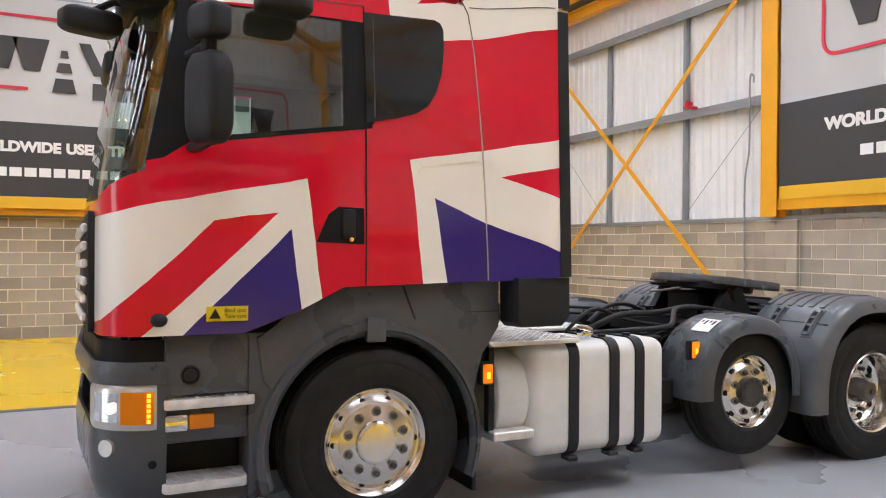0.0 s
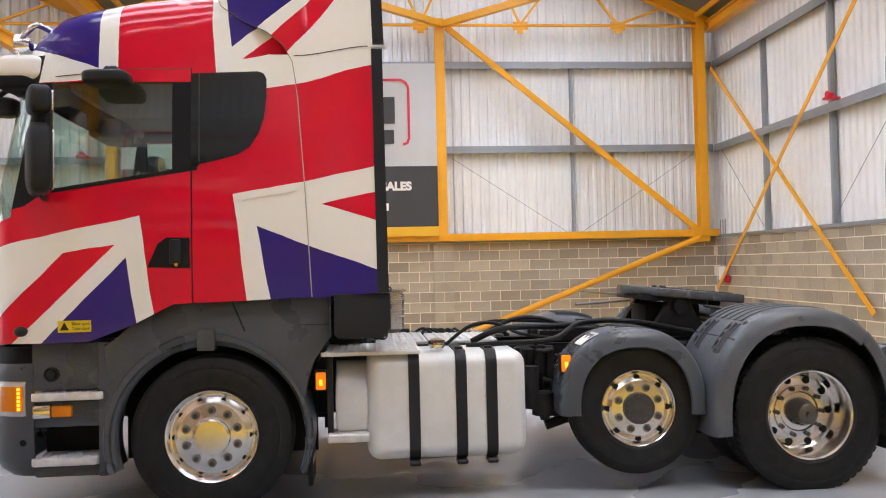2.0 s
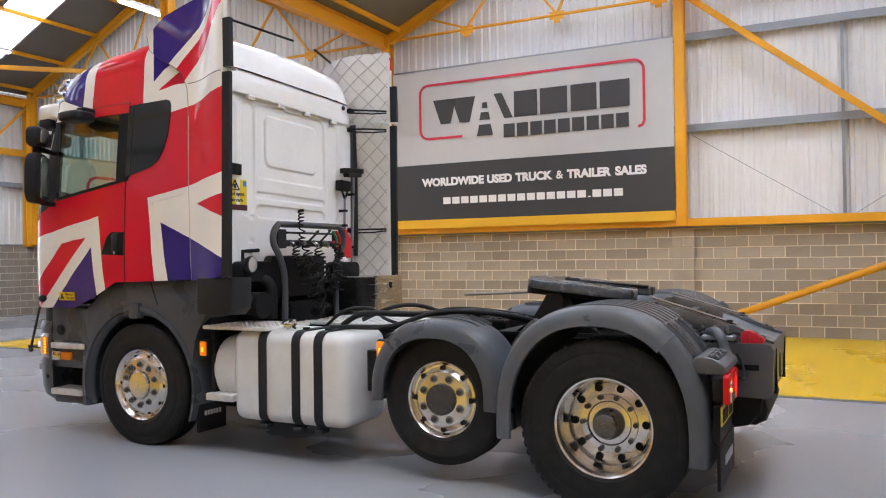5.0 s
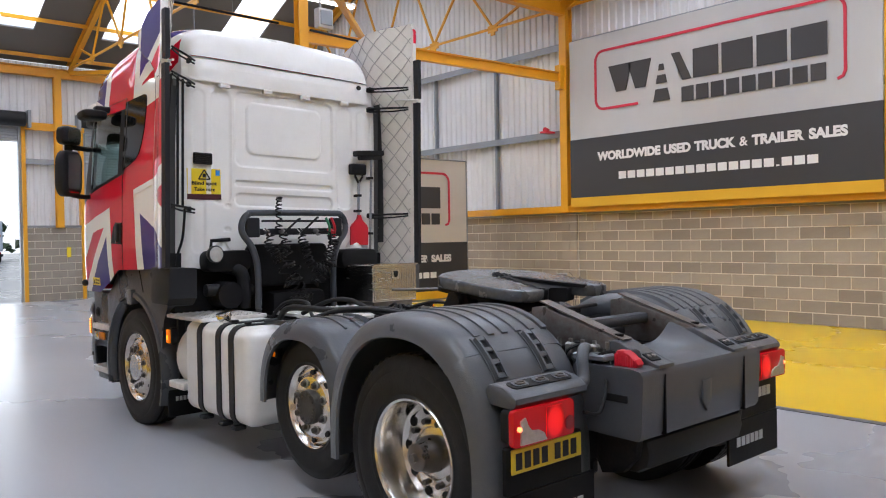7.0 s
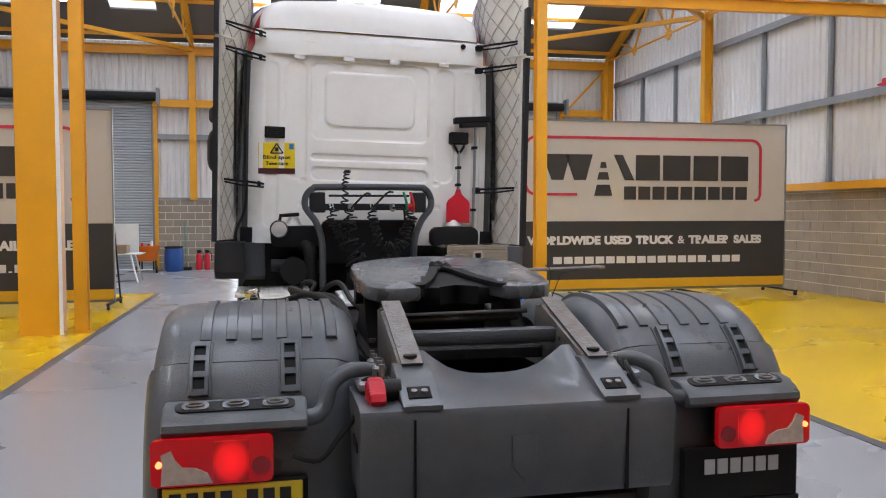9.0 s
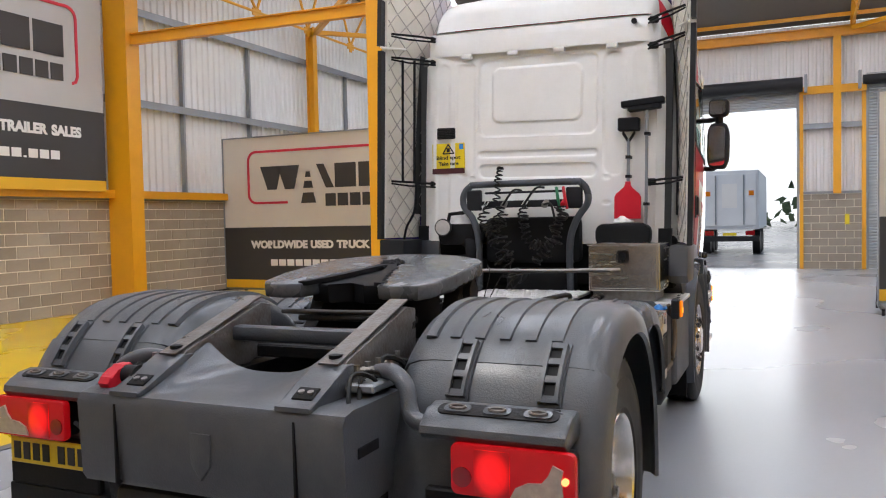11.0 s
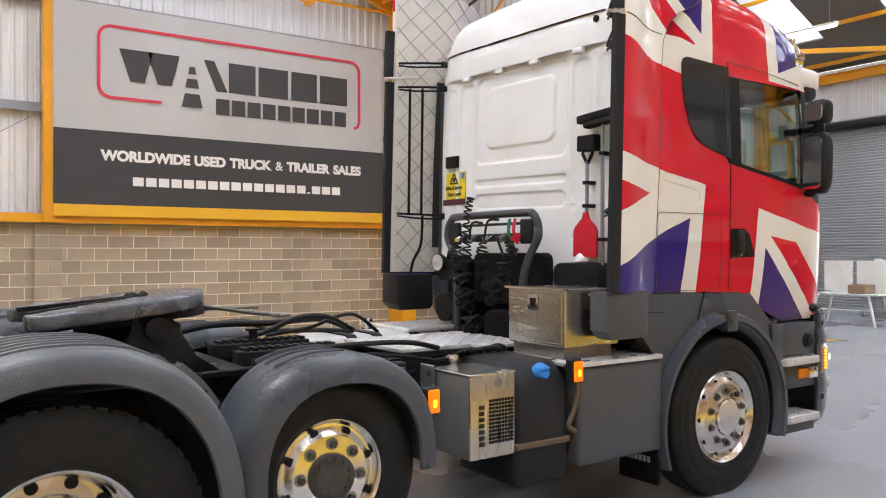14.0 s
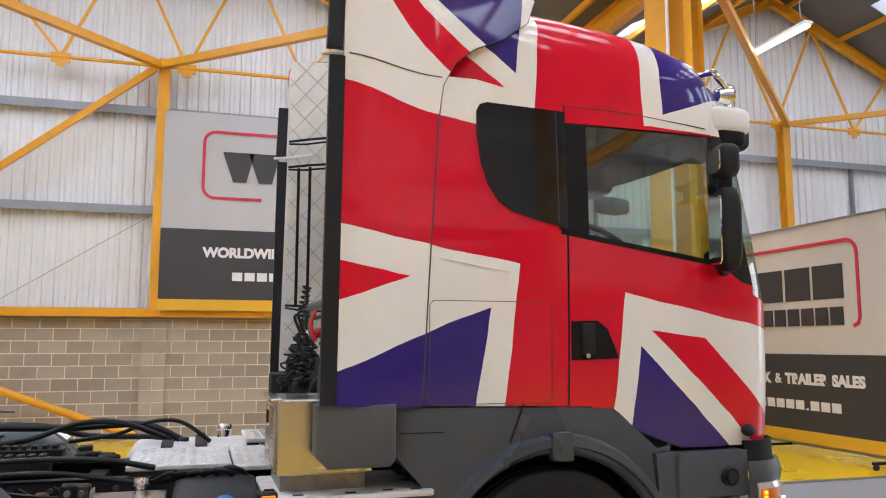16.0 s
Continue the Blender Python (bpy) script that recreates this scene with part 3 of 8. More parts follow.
for y in (10.42, 3.5, -3.5, -10.42):
    for x0, x1 in ((EAVE_W, VALLEY), (VALLEY, EAVE_E)):
        xm = (x0 + x1) / 2
        zr = EAVE_Z + PITCH * (xm - x0)
        bm = bmesh.new()
        ibeam(bm, (x0 + 0.1, y, EAVE_Z - 0.1), (xm, y, zr - 0.14), 0.14, 0.24)
        ibeam(bm, (xm, y, zr - 0.14), (x1 - 0.1, y, EAVE_Z - 0.1), 0.14, 0.24)
        steel("rafter", bm, "yellow steel roof rafter pair")
        bm = bmesh.new()
        cyl(bm, (x0 + 0.1, y, 7.02), (x1 - 0.1, y, 7.02), 0.035, 10)
        nodes = [x0 + (x1 - x0) * k / 6 for k in range(1, 6)]
        tops = [x0 + (x1 - x0) * (k + 0.5) / 6 for k in range(6)]
        for k, xn in enumerate(nodes):
            for xt in (tops[k], tops[k + 1]):
                zt = EAVE_Z + PITCH * min(xt - x0, x1 - xt) - 0.2
                bar(bm, (xn, y, 7.04), (xt, y, zt), 0.05, 0.05, (0, 1, 0))
        steel("truss_web", bm, "yellow lattice truss with a tubular bottom chord")
        bm = bmesh.new()
        for xn in nodes:
            box(bm, xn - 0.17, xn + 0.17, y - 0.015, y + 0.015, 6.92, 7.1)
            box(bm, xn - 0.07, xn + 0.07, y - 0.014, y + 0.014, 6.84, 6.92)
        steel("truss_gusset", bm, "yellow gusset plates on the truss chord")
for x, z, h in ((VALLEY, 7.0, 0.34), (EAVE_W + 0.12, 6.86, 0.28), (EAVE_E - 0.12, 7.0, 0.24)):
    steel("eaves_beam", ibeam(bmesh.new(), (x, -10.45, z), (x, 10.45, z), 0.2, h), "yellow steel beam under the eaves")
for s in (-1, 1):
    for xa, ya in ((2.74, 10.3), (-11.5, 10.3)):
        steel("plan_brace", bar(bmesh.new(), (VALLEY, s * 3.5, 6.88), (xa, s * ya, 7.0), 0.12, 0.14), "yellow horizontal bracing beam under the roof")
    steel("plan_brace", bar(bmesh.new(), (2.74, s * 10.3, 7.0), (8.8, s * 3.83, 6.95), 0.12, 0.14), "yellow horizontal bracing beam under the roof")
    steel("plan_brace", bar(bmesh.new(), (-11.5, s * 10.3, 7.0), (-18.0, s * 3.5, 6.9), 0.1, 0.12), "yellow horizontal bracing beam under the roof")
# free columns in the valley line
bm = bmesh.new()
box(bm, -4.56, -4.14, -4.52, -3.98, 0, 6.85, 0.006)
steel("free_column", bm, "broad yellow boxed column beside the grey lane")
structure("column_edge", box(bmesh.new(), -4.16, -4.136, -3.977, -3.93, 0, 6.8), M_BANWHITE, "white corner strip on the boxed column")
for y in (-3.73, 3.38):
    bm = bmesh.new()
    ibeam(bm, (-4.4, y, 0.0), (-4.4, y, 6.85), 0.18, 0.18, 0.014, (1, 0, 0))
    box(bm, -4.53, -4.27, y - 0.13, y + 0.13, 0, 0.015)
    steel("free_column", bm, "slim yellow steel column beside the grey lane")
for s, y0 in ((1, 3.4), (-1, -4.0)):
    bm = bmesh.new()
    ibeam(bm, (-4.4, y0, 5.3), (-4.38, s * 10.35, 5.38), 0.13, 0.22)
    box(bm, -4.47, -4.31, s * 10.28 - 0.08, s * 10.28 + 0.08, 5.1, 5.66)
    steel("tie_beam", bm, "yellow steel beam tying the free column to the wall column")
    for u0, u1 in ((2.85, 5.52), (8.5, 5.86)):
        structure("bracing_wire", cyl(bmesh.new(), (u0, s * 10.66, 4.15), (u1, s * 10.66, 2.4), 0.006, 6), M_GIRT, "thin steel bracing wire across the cladding")
structure("bracing_wire", cyl(bmesh.new(), (9.0, 6.0, 2.35), (9.0, 4.1, 4.2), 0.006, 6), M_GIRT, "thin steel bracing wire across the cladding")
structure("bracing_wire", cyl(bmesh.new(), (9.0, 8.45, 2.35), (9.0, 10.3, 4.2), 0.006, 6), M_GIRT, "thin steel bracing wire across the cladding")
# end wall columns, sill beam and cross bracing
for y in (3.74, -3.74):
    bm = bmesh.new()
    for a, b in ((0.02, 0.04), (0.24, 0.26)):
        mbox(bm, wall_map("east"), y - 0.16, y + 0.16, a, b, BLOCK_TOP + 0.05, EAVE_Z)
    mbox(bm, wall_map("east"), y - 0.012, y + 0.012, 0.04, 0.24, BLOCK_TOP + 0.05, EAVE_Z)
    steel("column", bm, "yellow painted steel column on the end wall")
steel("sill_beam_east", mbox(bmesh.new(), wall_map("east"), -3.74, 3.74, 0.05, 0.2, 2.36, 2.53), "yellow steel beam under the end wall banner")
for s in (-1, 1):
    bm = bmesh.new()
    bar(bm, (8.8, s * 10.3, 6.05), (8.8, s * 4.7, 0.8), 0.016, 0.09, (0, 1, 0))
    bar(bm, (8.77, s * 10.2, 1.05), (8.77, s * 4.05, 6.45), 0.016, 0.09, (0, 1, 0))
    steel("cross_brace", bm, "yellow crossed flat bracing on the end wall")
# west wall frame
for y in (-10.3, -3.5, 3.1, 10.3):
    bm = bmesh.new()
    mbox(bm, wall_map("west"), y - 0.1, y + 0.1, 0.02, 0.04, BLOCK_TOP, 6.8)
    mbox(bm, wall_map("west"), y - 0.1, y + 0.1, 0.2, 0.22, BLOCK_TOP, 6.8)
    mbox(bm, wall_map("west"), y - 0.012, y + 0.012, 0.04, 0.2, BLOCK_TOP, 6.8)
    steel("column", bm, "yellow painted steel column between the shutter doors")
for a, b in ((-4.7, -2.55), (2.15, 3.85), (8.7, 10.5), (-10.5, -9.5)):
    steel("door_head_beam", mbox(bmesh.new(), wall_map("west"), a, b, 0.0, 0.14, 5.1, 5.32), "yellow rail between the door heads")
for a, b in DOORS:
    for u in (a - 0.06, b + 0.06):
        steel("door_post", mbox(bmesh.new(), wall_map("west"), u - 0.05, u + 0.05, -0.2, 0.06, 0, 5.2), "slim yellow door jamb")
for s in (-1, 1):
    steel("knee_brace", bar(bmesh.new(), (-17.95, s * 9.0, 5.4), (-17.95, s * 10.25, 6.7), 0.07, 0.07), "yellow knee brace in the wall corner")

# roof: four slopes with open roof-light bays
for k, (xa, xb) in enumerate(SLOPES):
    bm = bmesh.new()

    def at(f, y):
        x = xa + (xb - xa) * f
        return Vector((x, y, EAVE_Z + abs(x - xa) * PITCH))

    for f0, f1 in ((0.0, SKY_A), (SKY_A, SKY_B), (SKY_B, 1.0)):
        cells = [(-10.8, 10.8)] if f0 != SKY_A else gaps(-10.8, 10.8, [(y - SKY_W / 2, y + SKY_W / 2) for y in SKY_Y])
        for y0, y1 in cells:
            n = max(1, round((y1 - y0) / 1.0))
            for q in range(n):
                ya, yb = y0 + (y1 - y0) * q / n, y0 + (y1 - y0) * (q + 1) / n
                lo = [bm.verts.new(at(f, y)) for f, y in ((f0, ya), (f1, ya), (f1, yb), (f0, yb))]
                hi = [bm.verts.new(v.co + Vector((0, 0, 0.06))) for v in lo]
                bm.faces.new(lo)
                bm.faces.new(hi[::-1])
                for e in range(4):
                    bm.faces.new((lo[e], hi[e], hi[(e + 1) % 4], lo[(e + 1) % 4]))
    tagged(new("ceiling", to_mesh("ceiling", bm, M_ROOF)), "mid-grey lined pitched roof", kind="structure")
    bm = bmesh.new()
    for f in (0.06, 0.28, 0.5, 0.72, 0.94):
        p = at(f, 0)
        box(bm, p.x - 0.03, p.x + 0.03, -10.6, 10.6, p.z - 0.13, p.z - 0.02)
    steel("purlin", bm, "thin yellow roof purlins")
    for y in SKY_Y:
        bm = bmesh.new()
        vs = [bm.verts.new(at(f, yy) + Vector((0, 0, 0.04))) for f, yy in ((SKY_A, y - SKY_W / 2), (SKY_B, y - SKY_W / 2), (SKY_B, y + SKY_W / 2), (SKY_A, y + SKY_W / 2))]
        bm.faces.new(vs)
        ob = structure("roof_light", bm, M_SKYPANE, "bright translucent roof light")
        ob.visible_shadow = False

# roller doors
for k, (a, b) in enumerate(DOORS):
    P = wall_map("west")
    root = thing("door_%d" % (k + 1), "grey steel roller shutter door, rolled up" if k == 0 else "grey corrugated steel roller shutter door, closed", "door", kind="structure")
    z0 = 4.75 if k == 0 else 0.02
    bm = bmesh.new()
    z, prev = z0, None
    while z < (DOOR_H + 0.2 if k == 0 else 5.55):
        for dz, dd in ((0.0, -0.02), (0.02, 0.0), (0.055, 0.0), (0.075, -0.02)):
            cur = [bm.verts.new(P(u, -0.1 + dd, z + dz)) for u in (a, b)]
            if prev:
                bm.faces.new((prev[0], prev[1], cur[1], cur[0]))
            prev = cur
        z += 0.085
    part("curtain", bm, M_SHUTTER, root, smooth=15)
    bm = bmesh.new()
    p0, p1 = P(a - 0.1, 0.12, 5.4), P(b + 0.1, 0.12, 5.4)
    cyl(bm, p0, p1, 0.22 if k == 0 else 0.14, 20)
    part("drum", bm, M_DARK, root, "dark shutter drum")
    for u in (a - 0.18, b + 0.18):
        part("bracket", mbox(bmesh.new(), P, u - 0.04, u + 0.04, 0, 0.35, 5.15, 5.65), M_GIRT, root)
    for u in (a + 0.02, b - 0.02):
        part("guide_rail", mbox(bmesh.new(), P, u - 0.05, u + 0.05, -0.14, -0.02, 0, 5.2), M_GIRT, root)


# ---- banners ----
def banner(root, M, w, h, pale, wavy=True):
    """A printed panel in its own frame: u to the right, v up from the lower edge, n outwards; M turns that into the world."""
    def plate(name, poly, n0, n1, mat, label=""):
        bm = bmesh.new()
        lo, hi = [bm.verts.new(M @ Vector((u * w, n0, v * h))) for u, v in poly], [bm.verts.new(M @ Vector((u * w, n1, v * h))) for u, v in poly]
        bm.faces.new(lo)
        bm.faces.new(hi[::-1])
        for i in range(len(poly)):
            j = (i + 1) % len(poly)
            bm.faces.new((lo[i], lo[j], hi[j], hi[i]))
        return part(name, bm, mat, root, label)

    bm = bmesh.new()
    nu, nv = 48, 20
    grid = [[bm.verts.new(M @ Vector((w * i / nu, -0.004 - (0.012 * math.sin(i * 0.31 + j * 0.5) * abs(j / nv - 0.15) + 0.006 * math.sin(i * 0.9 - j * 0.4) if wavy else 0), h * (0.405 + 0.595 * j / nv)))) for i in range(nu + 1)] for j in range(nv + 1)]
    for j in range(nv):
        for i in range(nu):
            bm.faces.new((grid[j][i], grid[j][i + 1], grid[j + 1][i + 1], grid[j + 1][i]))
    part("upper_field", bm, M_BANPALE if pale else M_BANGREY, root, "grey printed upper field", smooth=60)
    plate("lower_field", [(0, 0.055), (1, 0.055), (1, 0.405), (0, 0.405)], -0.012, 0.012, M_BANDARK, "charcoal printed lower field")
    plate("yellow_strip", [(0, 0), (1, 0), (1, 0.055), (0, 0.055)], -0.014, 0.014, M_BANYELLOW, "yellow strip along the lower edge")
    # rounded red outline, open below
    asp = w / h
    r = 0.032
    pts = [(0.277, 0.566), (0.111 + r, 0.566)]
    for cu, cv, a0 in ((0.111 + r, 0.566 + r * asp, 270), (0.111 + r, 0.905 - r * asp, 180), (0.91 - r, 0.905 - r * asp, 90)):
        for q in range(6):
            ang = radians(a0 - 18 * q)
            pts.append((cu + r * math.cos(ang), cv + r * asp * math.sin(ang)))
    pts += [(0.91, 0.565), (0.904, 0.54), (0.89, 0.53)]
    bm = bmesh.new()
    t = 0.055
    rings = []
    for i, p in enumerate(pts):
        a, b = pts[max(i - 1, 0)], pts[min(i + 1, len(pts) - 1)]
        d = Vector(((b[0] - a[0]) * w, 0, (b[1] - a[1]) * h)).normalized()
        nn = Vector((-d.z, 0, d.x)) * t / 2
        c = Vector((p[0] * w, 0, p[1] * h))
        rings.append([bm.verts.new(M @ (c + nn * s + Vector((0, y, 0)))) for s, y in ((-1, 0.016), (1, 0.016), (1, 0.0), (-1, 0.0))])
    for a, b in zip(rings, rings[1:]):
        for q in range(4):
            bm.faces.new((a[q], a[(q + 1) % 4], b[(q + 1) % 4], b[q]))
    part("red_outline", bm, M_BANRED, root, "rounded red outline")

    # mark drawn as plain blocks
    def blk(name, poly, mat=M_INK2):
        plate(name, poly, 0.002, 0.017, mat)
    v0, v1 = 0.652, 0.805
    for a in (0.164, 0.238):
        blk("mark_block", [(a, v1), (a + 0.09, v1), (a + 0.068, v0), (a + 0.03, v0)])
    for a, b, c in ((0.655, 0.70, 0.02), (0.725, 0.76, 0.011), (0.558, 0.625, 0.03)):
        blk("mark_block", [(0.364 - c, a), (0.364 + c, a), (0.364 + c * 0.7, b), (0.364 - c * 0.7, b)])
    blk("mark_block", [(0.399, v1), (0.428, v1), (0.468, v0), (0.437, v0)])
    for a, b in ((0.473, 0.555), (0.566, 0.66), (0.672, 0.758), (0.769, 0.865)):
        blk("mark_block", [(a, v0), (b, v0), (b, v1), (a, v1)])
    for q in range(9):
        a = 0.434 + q * 0.0484
        blk("small_mark_block", [(a, 0.535), (a + 0.04, 0.535), (a + 0.04, 0.615), (a, 0.615)])
    words = []
    for wd in ("WORLDWIDE", "USED", "TRUCK", "&", "TRAILER", "SALES"):
        me = text_mesh("lettering", wd, 0.046 * h, None, 0.004 if wd == "&" else 0.013, 0.003)
        words.append((me, max(v.co.x for v in me.vertices)))
    gap = 0.08
    kx = 0.80 * w / (sum(x for _, x in words) + gap * (len(words) - 1))
    at = 0.115 * w
    for me, x in words:
        me.materials.append(M_BANWHITE)
        ob = new("lettering", me)
        ob.parent = root
        ob.matrix_world = M @ Matrix.Translation((at, 0.017, 0.268 * h)) @ Euler((radians(90), 0, 0)).to_matrix().to_4x4() @ Matrix.Diagonal((kx, 1, 1, 1))
        at += (x + gap) * kx
    q = 0.2
    for k in range(19):
        wd = 0.009 if k == 15 else 0.0285
        blk("white_bar", [(q, 0.15), (q + wd, 0.15), (q + wd, 0.158 if k == 15 else 0.192), (q, 0.158 if k == 15 else 0.192)], M_BANWHITE)
        q += wd + 0.0065


M_INK2 = surf("charcoal_mark", (0.045, 0.042, 0.042), 0.55, var=0.05, bump=0.0)


def banner_frame(origin, u_dir, n_dir):
    """Axes: first along the print, second out of it towards the eye, third up."""
    m = Matrix.Identity(4)
    for r in range(3):
        m[r][0], m[r][1], m[r][2] = u_dir[r], n_dir[r], (0, 0, 1)[r]
        m[r][3] = origin[r]
    return m


for nm, org, ud, nd in (("banner", (-4.13, HN - 0.28, 2.36), (1, 0, 0), (0, -1, 0)), ("banner", (2.63, HS + 0.28, 2.36), (-1, 0, 0), (0, 1, 0)), ("banner", (HE - 0.2, 3.56, 2.53), (0, -1, 0), (-1, 0, 0))):
    w = 7.2 if ud[0] == 0 else (6.7 if nd[1] < 0 else 6.55)
    root = thing(nm, "large grey and charcoal printed vinyl banner hung on the wall", "banner", group="printed banners")
    banner(root, banner_frame(org, ud, nd), w, 3.78, False)


def stand(x, y0, y1, z0, h):
    root = thing("display_panel", "tall printed display panel on a wheeled steel frame", "display panel", group="printed banners")
    M = banner_frame((x, y0, z0), (0, 1, 0), (1, 0, 0))
    z1 = z0 + h
    L = y1 - y0
    banner(root, M, L, h, True, False)
    part("back_board", box(bmesh.new(), x - 0.05, x - 0.02, y0, y1, z0, z1), M_BANPALE, root, "pale grey back board")
    bm, bw = bmesh.new(), bmesh.new()
    box(bm, x - 0.045, x + 0.022, y0 - 0.025, y0 - 0.001, 0.1, z1 + 0.01)
    box(bm, x - 0.045, x + 0.022, y1 + 0.001, y1 + 0.025, 0.1, z1 + 0.01)
    box(bm, x - 0.045, x + 0.022, y0 - 0.025, y1 + 0.025, z1 + 0.001, z1 + 0.03)
    box(bm, x - 0.045, x - 0.018, y0 - 0.025, y1 + 0.025, z0 - 0.05, z0 - 0.001)
    part("frame", bm, M_GIRT, root, "grey steel edge frame")
    for y in (y0 + 0.02, y0 + L * 0.33, y0 + L * 0.66, y1 - 0.02):
        bm = bmesh.new()
        box(bm, x - 0.75, x + 0.5, y - 0.025, y + 0.025, 0.08, 0.118)
        bar(bm, (x - 0.68, y, 0.12), (x - 0.06, y, 1.9), 0.03, 0.03)
        part("foot", bm, M_BLACK, root, "black steel foot with a raking strut")
        for xx in (x - 0.7, x + 0.45):
            b2 = bmesh.new()
            cyl(b2, (xx, y - 0.02, 0.042), (xx, y + 0.02, 0.042), 0.042, 12)
            part("castor", b2, M_RUBBER, root)
    return root


stand(-7.25, 3.3, 9.9, 0.2, 3.43)
stand(-7.65, -10.5, -3.91, 0.15, 3.53)


# ---- small fittings on the walls ----
def strip_light(x, y, z):
    root = thing("strip_light", "lit white fluorescent strip light hung under the roof", "strip light", group="strip lights")
    part("housing", box(bmesh.new(), x - 0.09, x + 0.09, y - 0.8, y + 0.8, z + 0.03, z + 0.09, 0.01), M_WHITE, root)
    for dx in (-0.04, 0.04):
        part("tube", cyl(bmesh.new(), (x + dx, y - 0.76, z), (x + dx, y + 0.76, z), 0.02, 10), M_TUBE, root, "lit fluorescent tube")
    for dy in (-0.6, 0.6):
        part("hanger", cyl(bmesh.new(), (x, y + dy, z + 0.09), (x, y + dy, z + 2.2 if abs(x + 11.3) < 3 else z + 1.2), 0.008, 6), M_GIRT, root)


for x, y in ((-14.2, -6.6), (-14.2, 0.0), (-14.2, 6.4), (-8.2, -6.6), (-8.2, 0.0), (-8.2, 6.4), (5.0, -6.4), (5.0, 6.2), (-1.2, 0.0)):
    strip_light(x, y, 7.3)

box_root = thing("switch_box", "small white electrical boxes with grey conduits on the wall", "electrical box")
bm = bmesh.new()
for y in (10.0, 10.12, 10.24):
    cyl(bm, (8.9, y, 1.2), (8.9, y, 2.6), 0.012, 8)
part("conduit", bm, M_GIRT, box_root, "grey conduit")
part("socket_box", box(bmesh.new(), 8.82, 8.93, 10.05, 10.25, 1.25, 1.55, 0.01), M_WHITE, box_root)
part("isolator", box(bmesh.new(), 8.84, 8.93, 9.9, 10.04, 1.2, 1.36, 0.01), M_REDPLASTIC, box_root, "small red isolator")
jb = thing("junction_box", "grey electrical box on the tie beam by the column", "electrical box")
part("case", box(bmesh.new(), -4.36, -4.2, 3.62, 3.92, 5.45, 5.8, 0.015, 2), surf("pale_grey_case", (0.55, 0.56, 0.56), 0.4), jb)
part("cover", box(bmesh.new(), -4.2, -4.18, 3.65, 3.89, 5.5, 5.76, 0.008), M_GIRT, jb, "galvanised cover plate")
part("gland", cyl(bmesh.new(), (-4.28, 3.7, 5.8), (-4.28, 3.7, 5.95), 0.02, 10), M_GIRT, jb)
pipe = thing("wall_pipe", "thin grey pipe running up the end wall with a swan neck", "pipe")
part("pipe_run", tube(bmesh.new(), smooth_path([(8.88, 4.42, 1.1), (8.88, 4.42, 2.6), (8.86, 4.38, 3.0), (8.86, 4.3, 3.5), (8.86, 4.3, 4.6), (8.86, 4.22, 4.66), (8.84, 4.2, 4.55)], 4), 0.016, 8), M_GIRT, pipe)
part("outlet_box", box(bmesh.new(), 8.83, 8.94, 4.36, 4.48, 1.0, 1.14, 0.01), M_WHITE, pipe)
for yy, zz, sgn in ((5.68, 4.42, 1),):
    tagged(new("alarm_sounder", to_mesh("alarm_sounder", cyl(box(bmesh.new(), 8.7, 8.95, yy - 0.06, yy + 0.06, zz - 0.09, zz - 0.05), (8.74, yy, zz), (8.86, yy, zz), 0.06, 14, 0.035), M_REDPLASTIC)), "small red alarm sounder on a wall rail", "alarm")
tagged(new("alarm_sounder", to_mesh("alarm_sounder", cyl(box(bmesh.new(), -5.05, -4.85, 10.3, 10.75, 4.16, 4.2), (-4.95, 10.36, 4.24), (-4.95, 10.5, 4.24), 0.06, 14, 0.035), M_REDPLASTIC)), "small red alarm sounder on a wall rail", "alarm")


# ---- things along the west wall ----
def extinguisher(x, y):
    root = thing("fire_extinguisher", "red fire extinguisher standing by the wall", "fire extinguisher", group="fire extinguishers")
    m = pose(x, y, 0.0)
    part("cylinder", lathe_z([(0, 0), (0.085, 0), (0.09, 0.03), (0.09, 0.42), (0.06, 0.5), (0.03, 0.53), (0, 0.53)], m), M_REDPLASTIC, root)
    part("valve", box(bmesh.new(), x - 0.03, x + 0.03, y - 0.06, y + 0.06, 0.53, 0.62, 0.01), M_BLACK, root)
    part("hose", tube(bmesh.new(), smooth_path([(x, y + 0.05, 0.58), (x + 0.05, y + 0.13, 0.5), (x + 0.07, y + 0.12, 0.25)], 5), 0.012, 6), M_BLACK, root)


def lathe_z(prof, m, seg=20):
    bm = lathe(bmesh.new(), prof, seg)
    bmesh.ops.transform(bm, matrix=m @ Euler((radians(90), 0, 0)).to_matrix().to_4x4(), verts=bm.verts)
    return bm


extinguisher(-17.7, -3.1)
extinguisher(-17.7, -3.35)
sign = tagged(new("sign", to_mesh("sign", box(bmesh.new(), HW + 0.012, HW + 0.02, -2.98, -2.84, 1.3, 1.6), M_YELLOWSIGN)), "small yellow notice on the block wall", "sign")
sign = tagged(new("sign", to_mesh("sign", box(bmesh.new(), HW + 0.012, HW + 0.02, 3.3, 3.42, 1.3, 1.6), M_YELLOWSIGN)), "small yellow notice on the block wall", "sign")
barrel = thing("barrel", "blue plastic barrel against the block wall", "barrel")
part("drum", lathe_z([(0, 0), (0.26, 0), (0.28, 0.06), (0.29, 0.35), (0.28, 0.62), (0.25, 0.72), (0, 0.72)], pose(-17.3, -4.05, 0), 28), surf("blue_barrel", (0.02, 0.09, 0.32), 0.4, var=0.1), barrel)
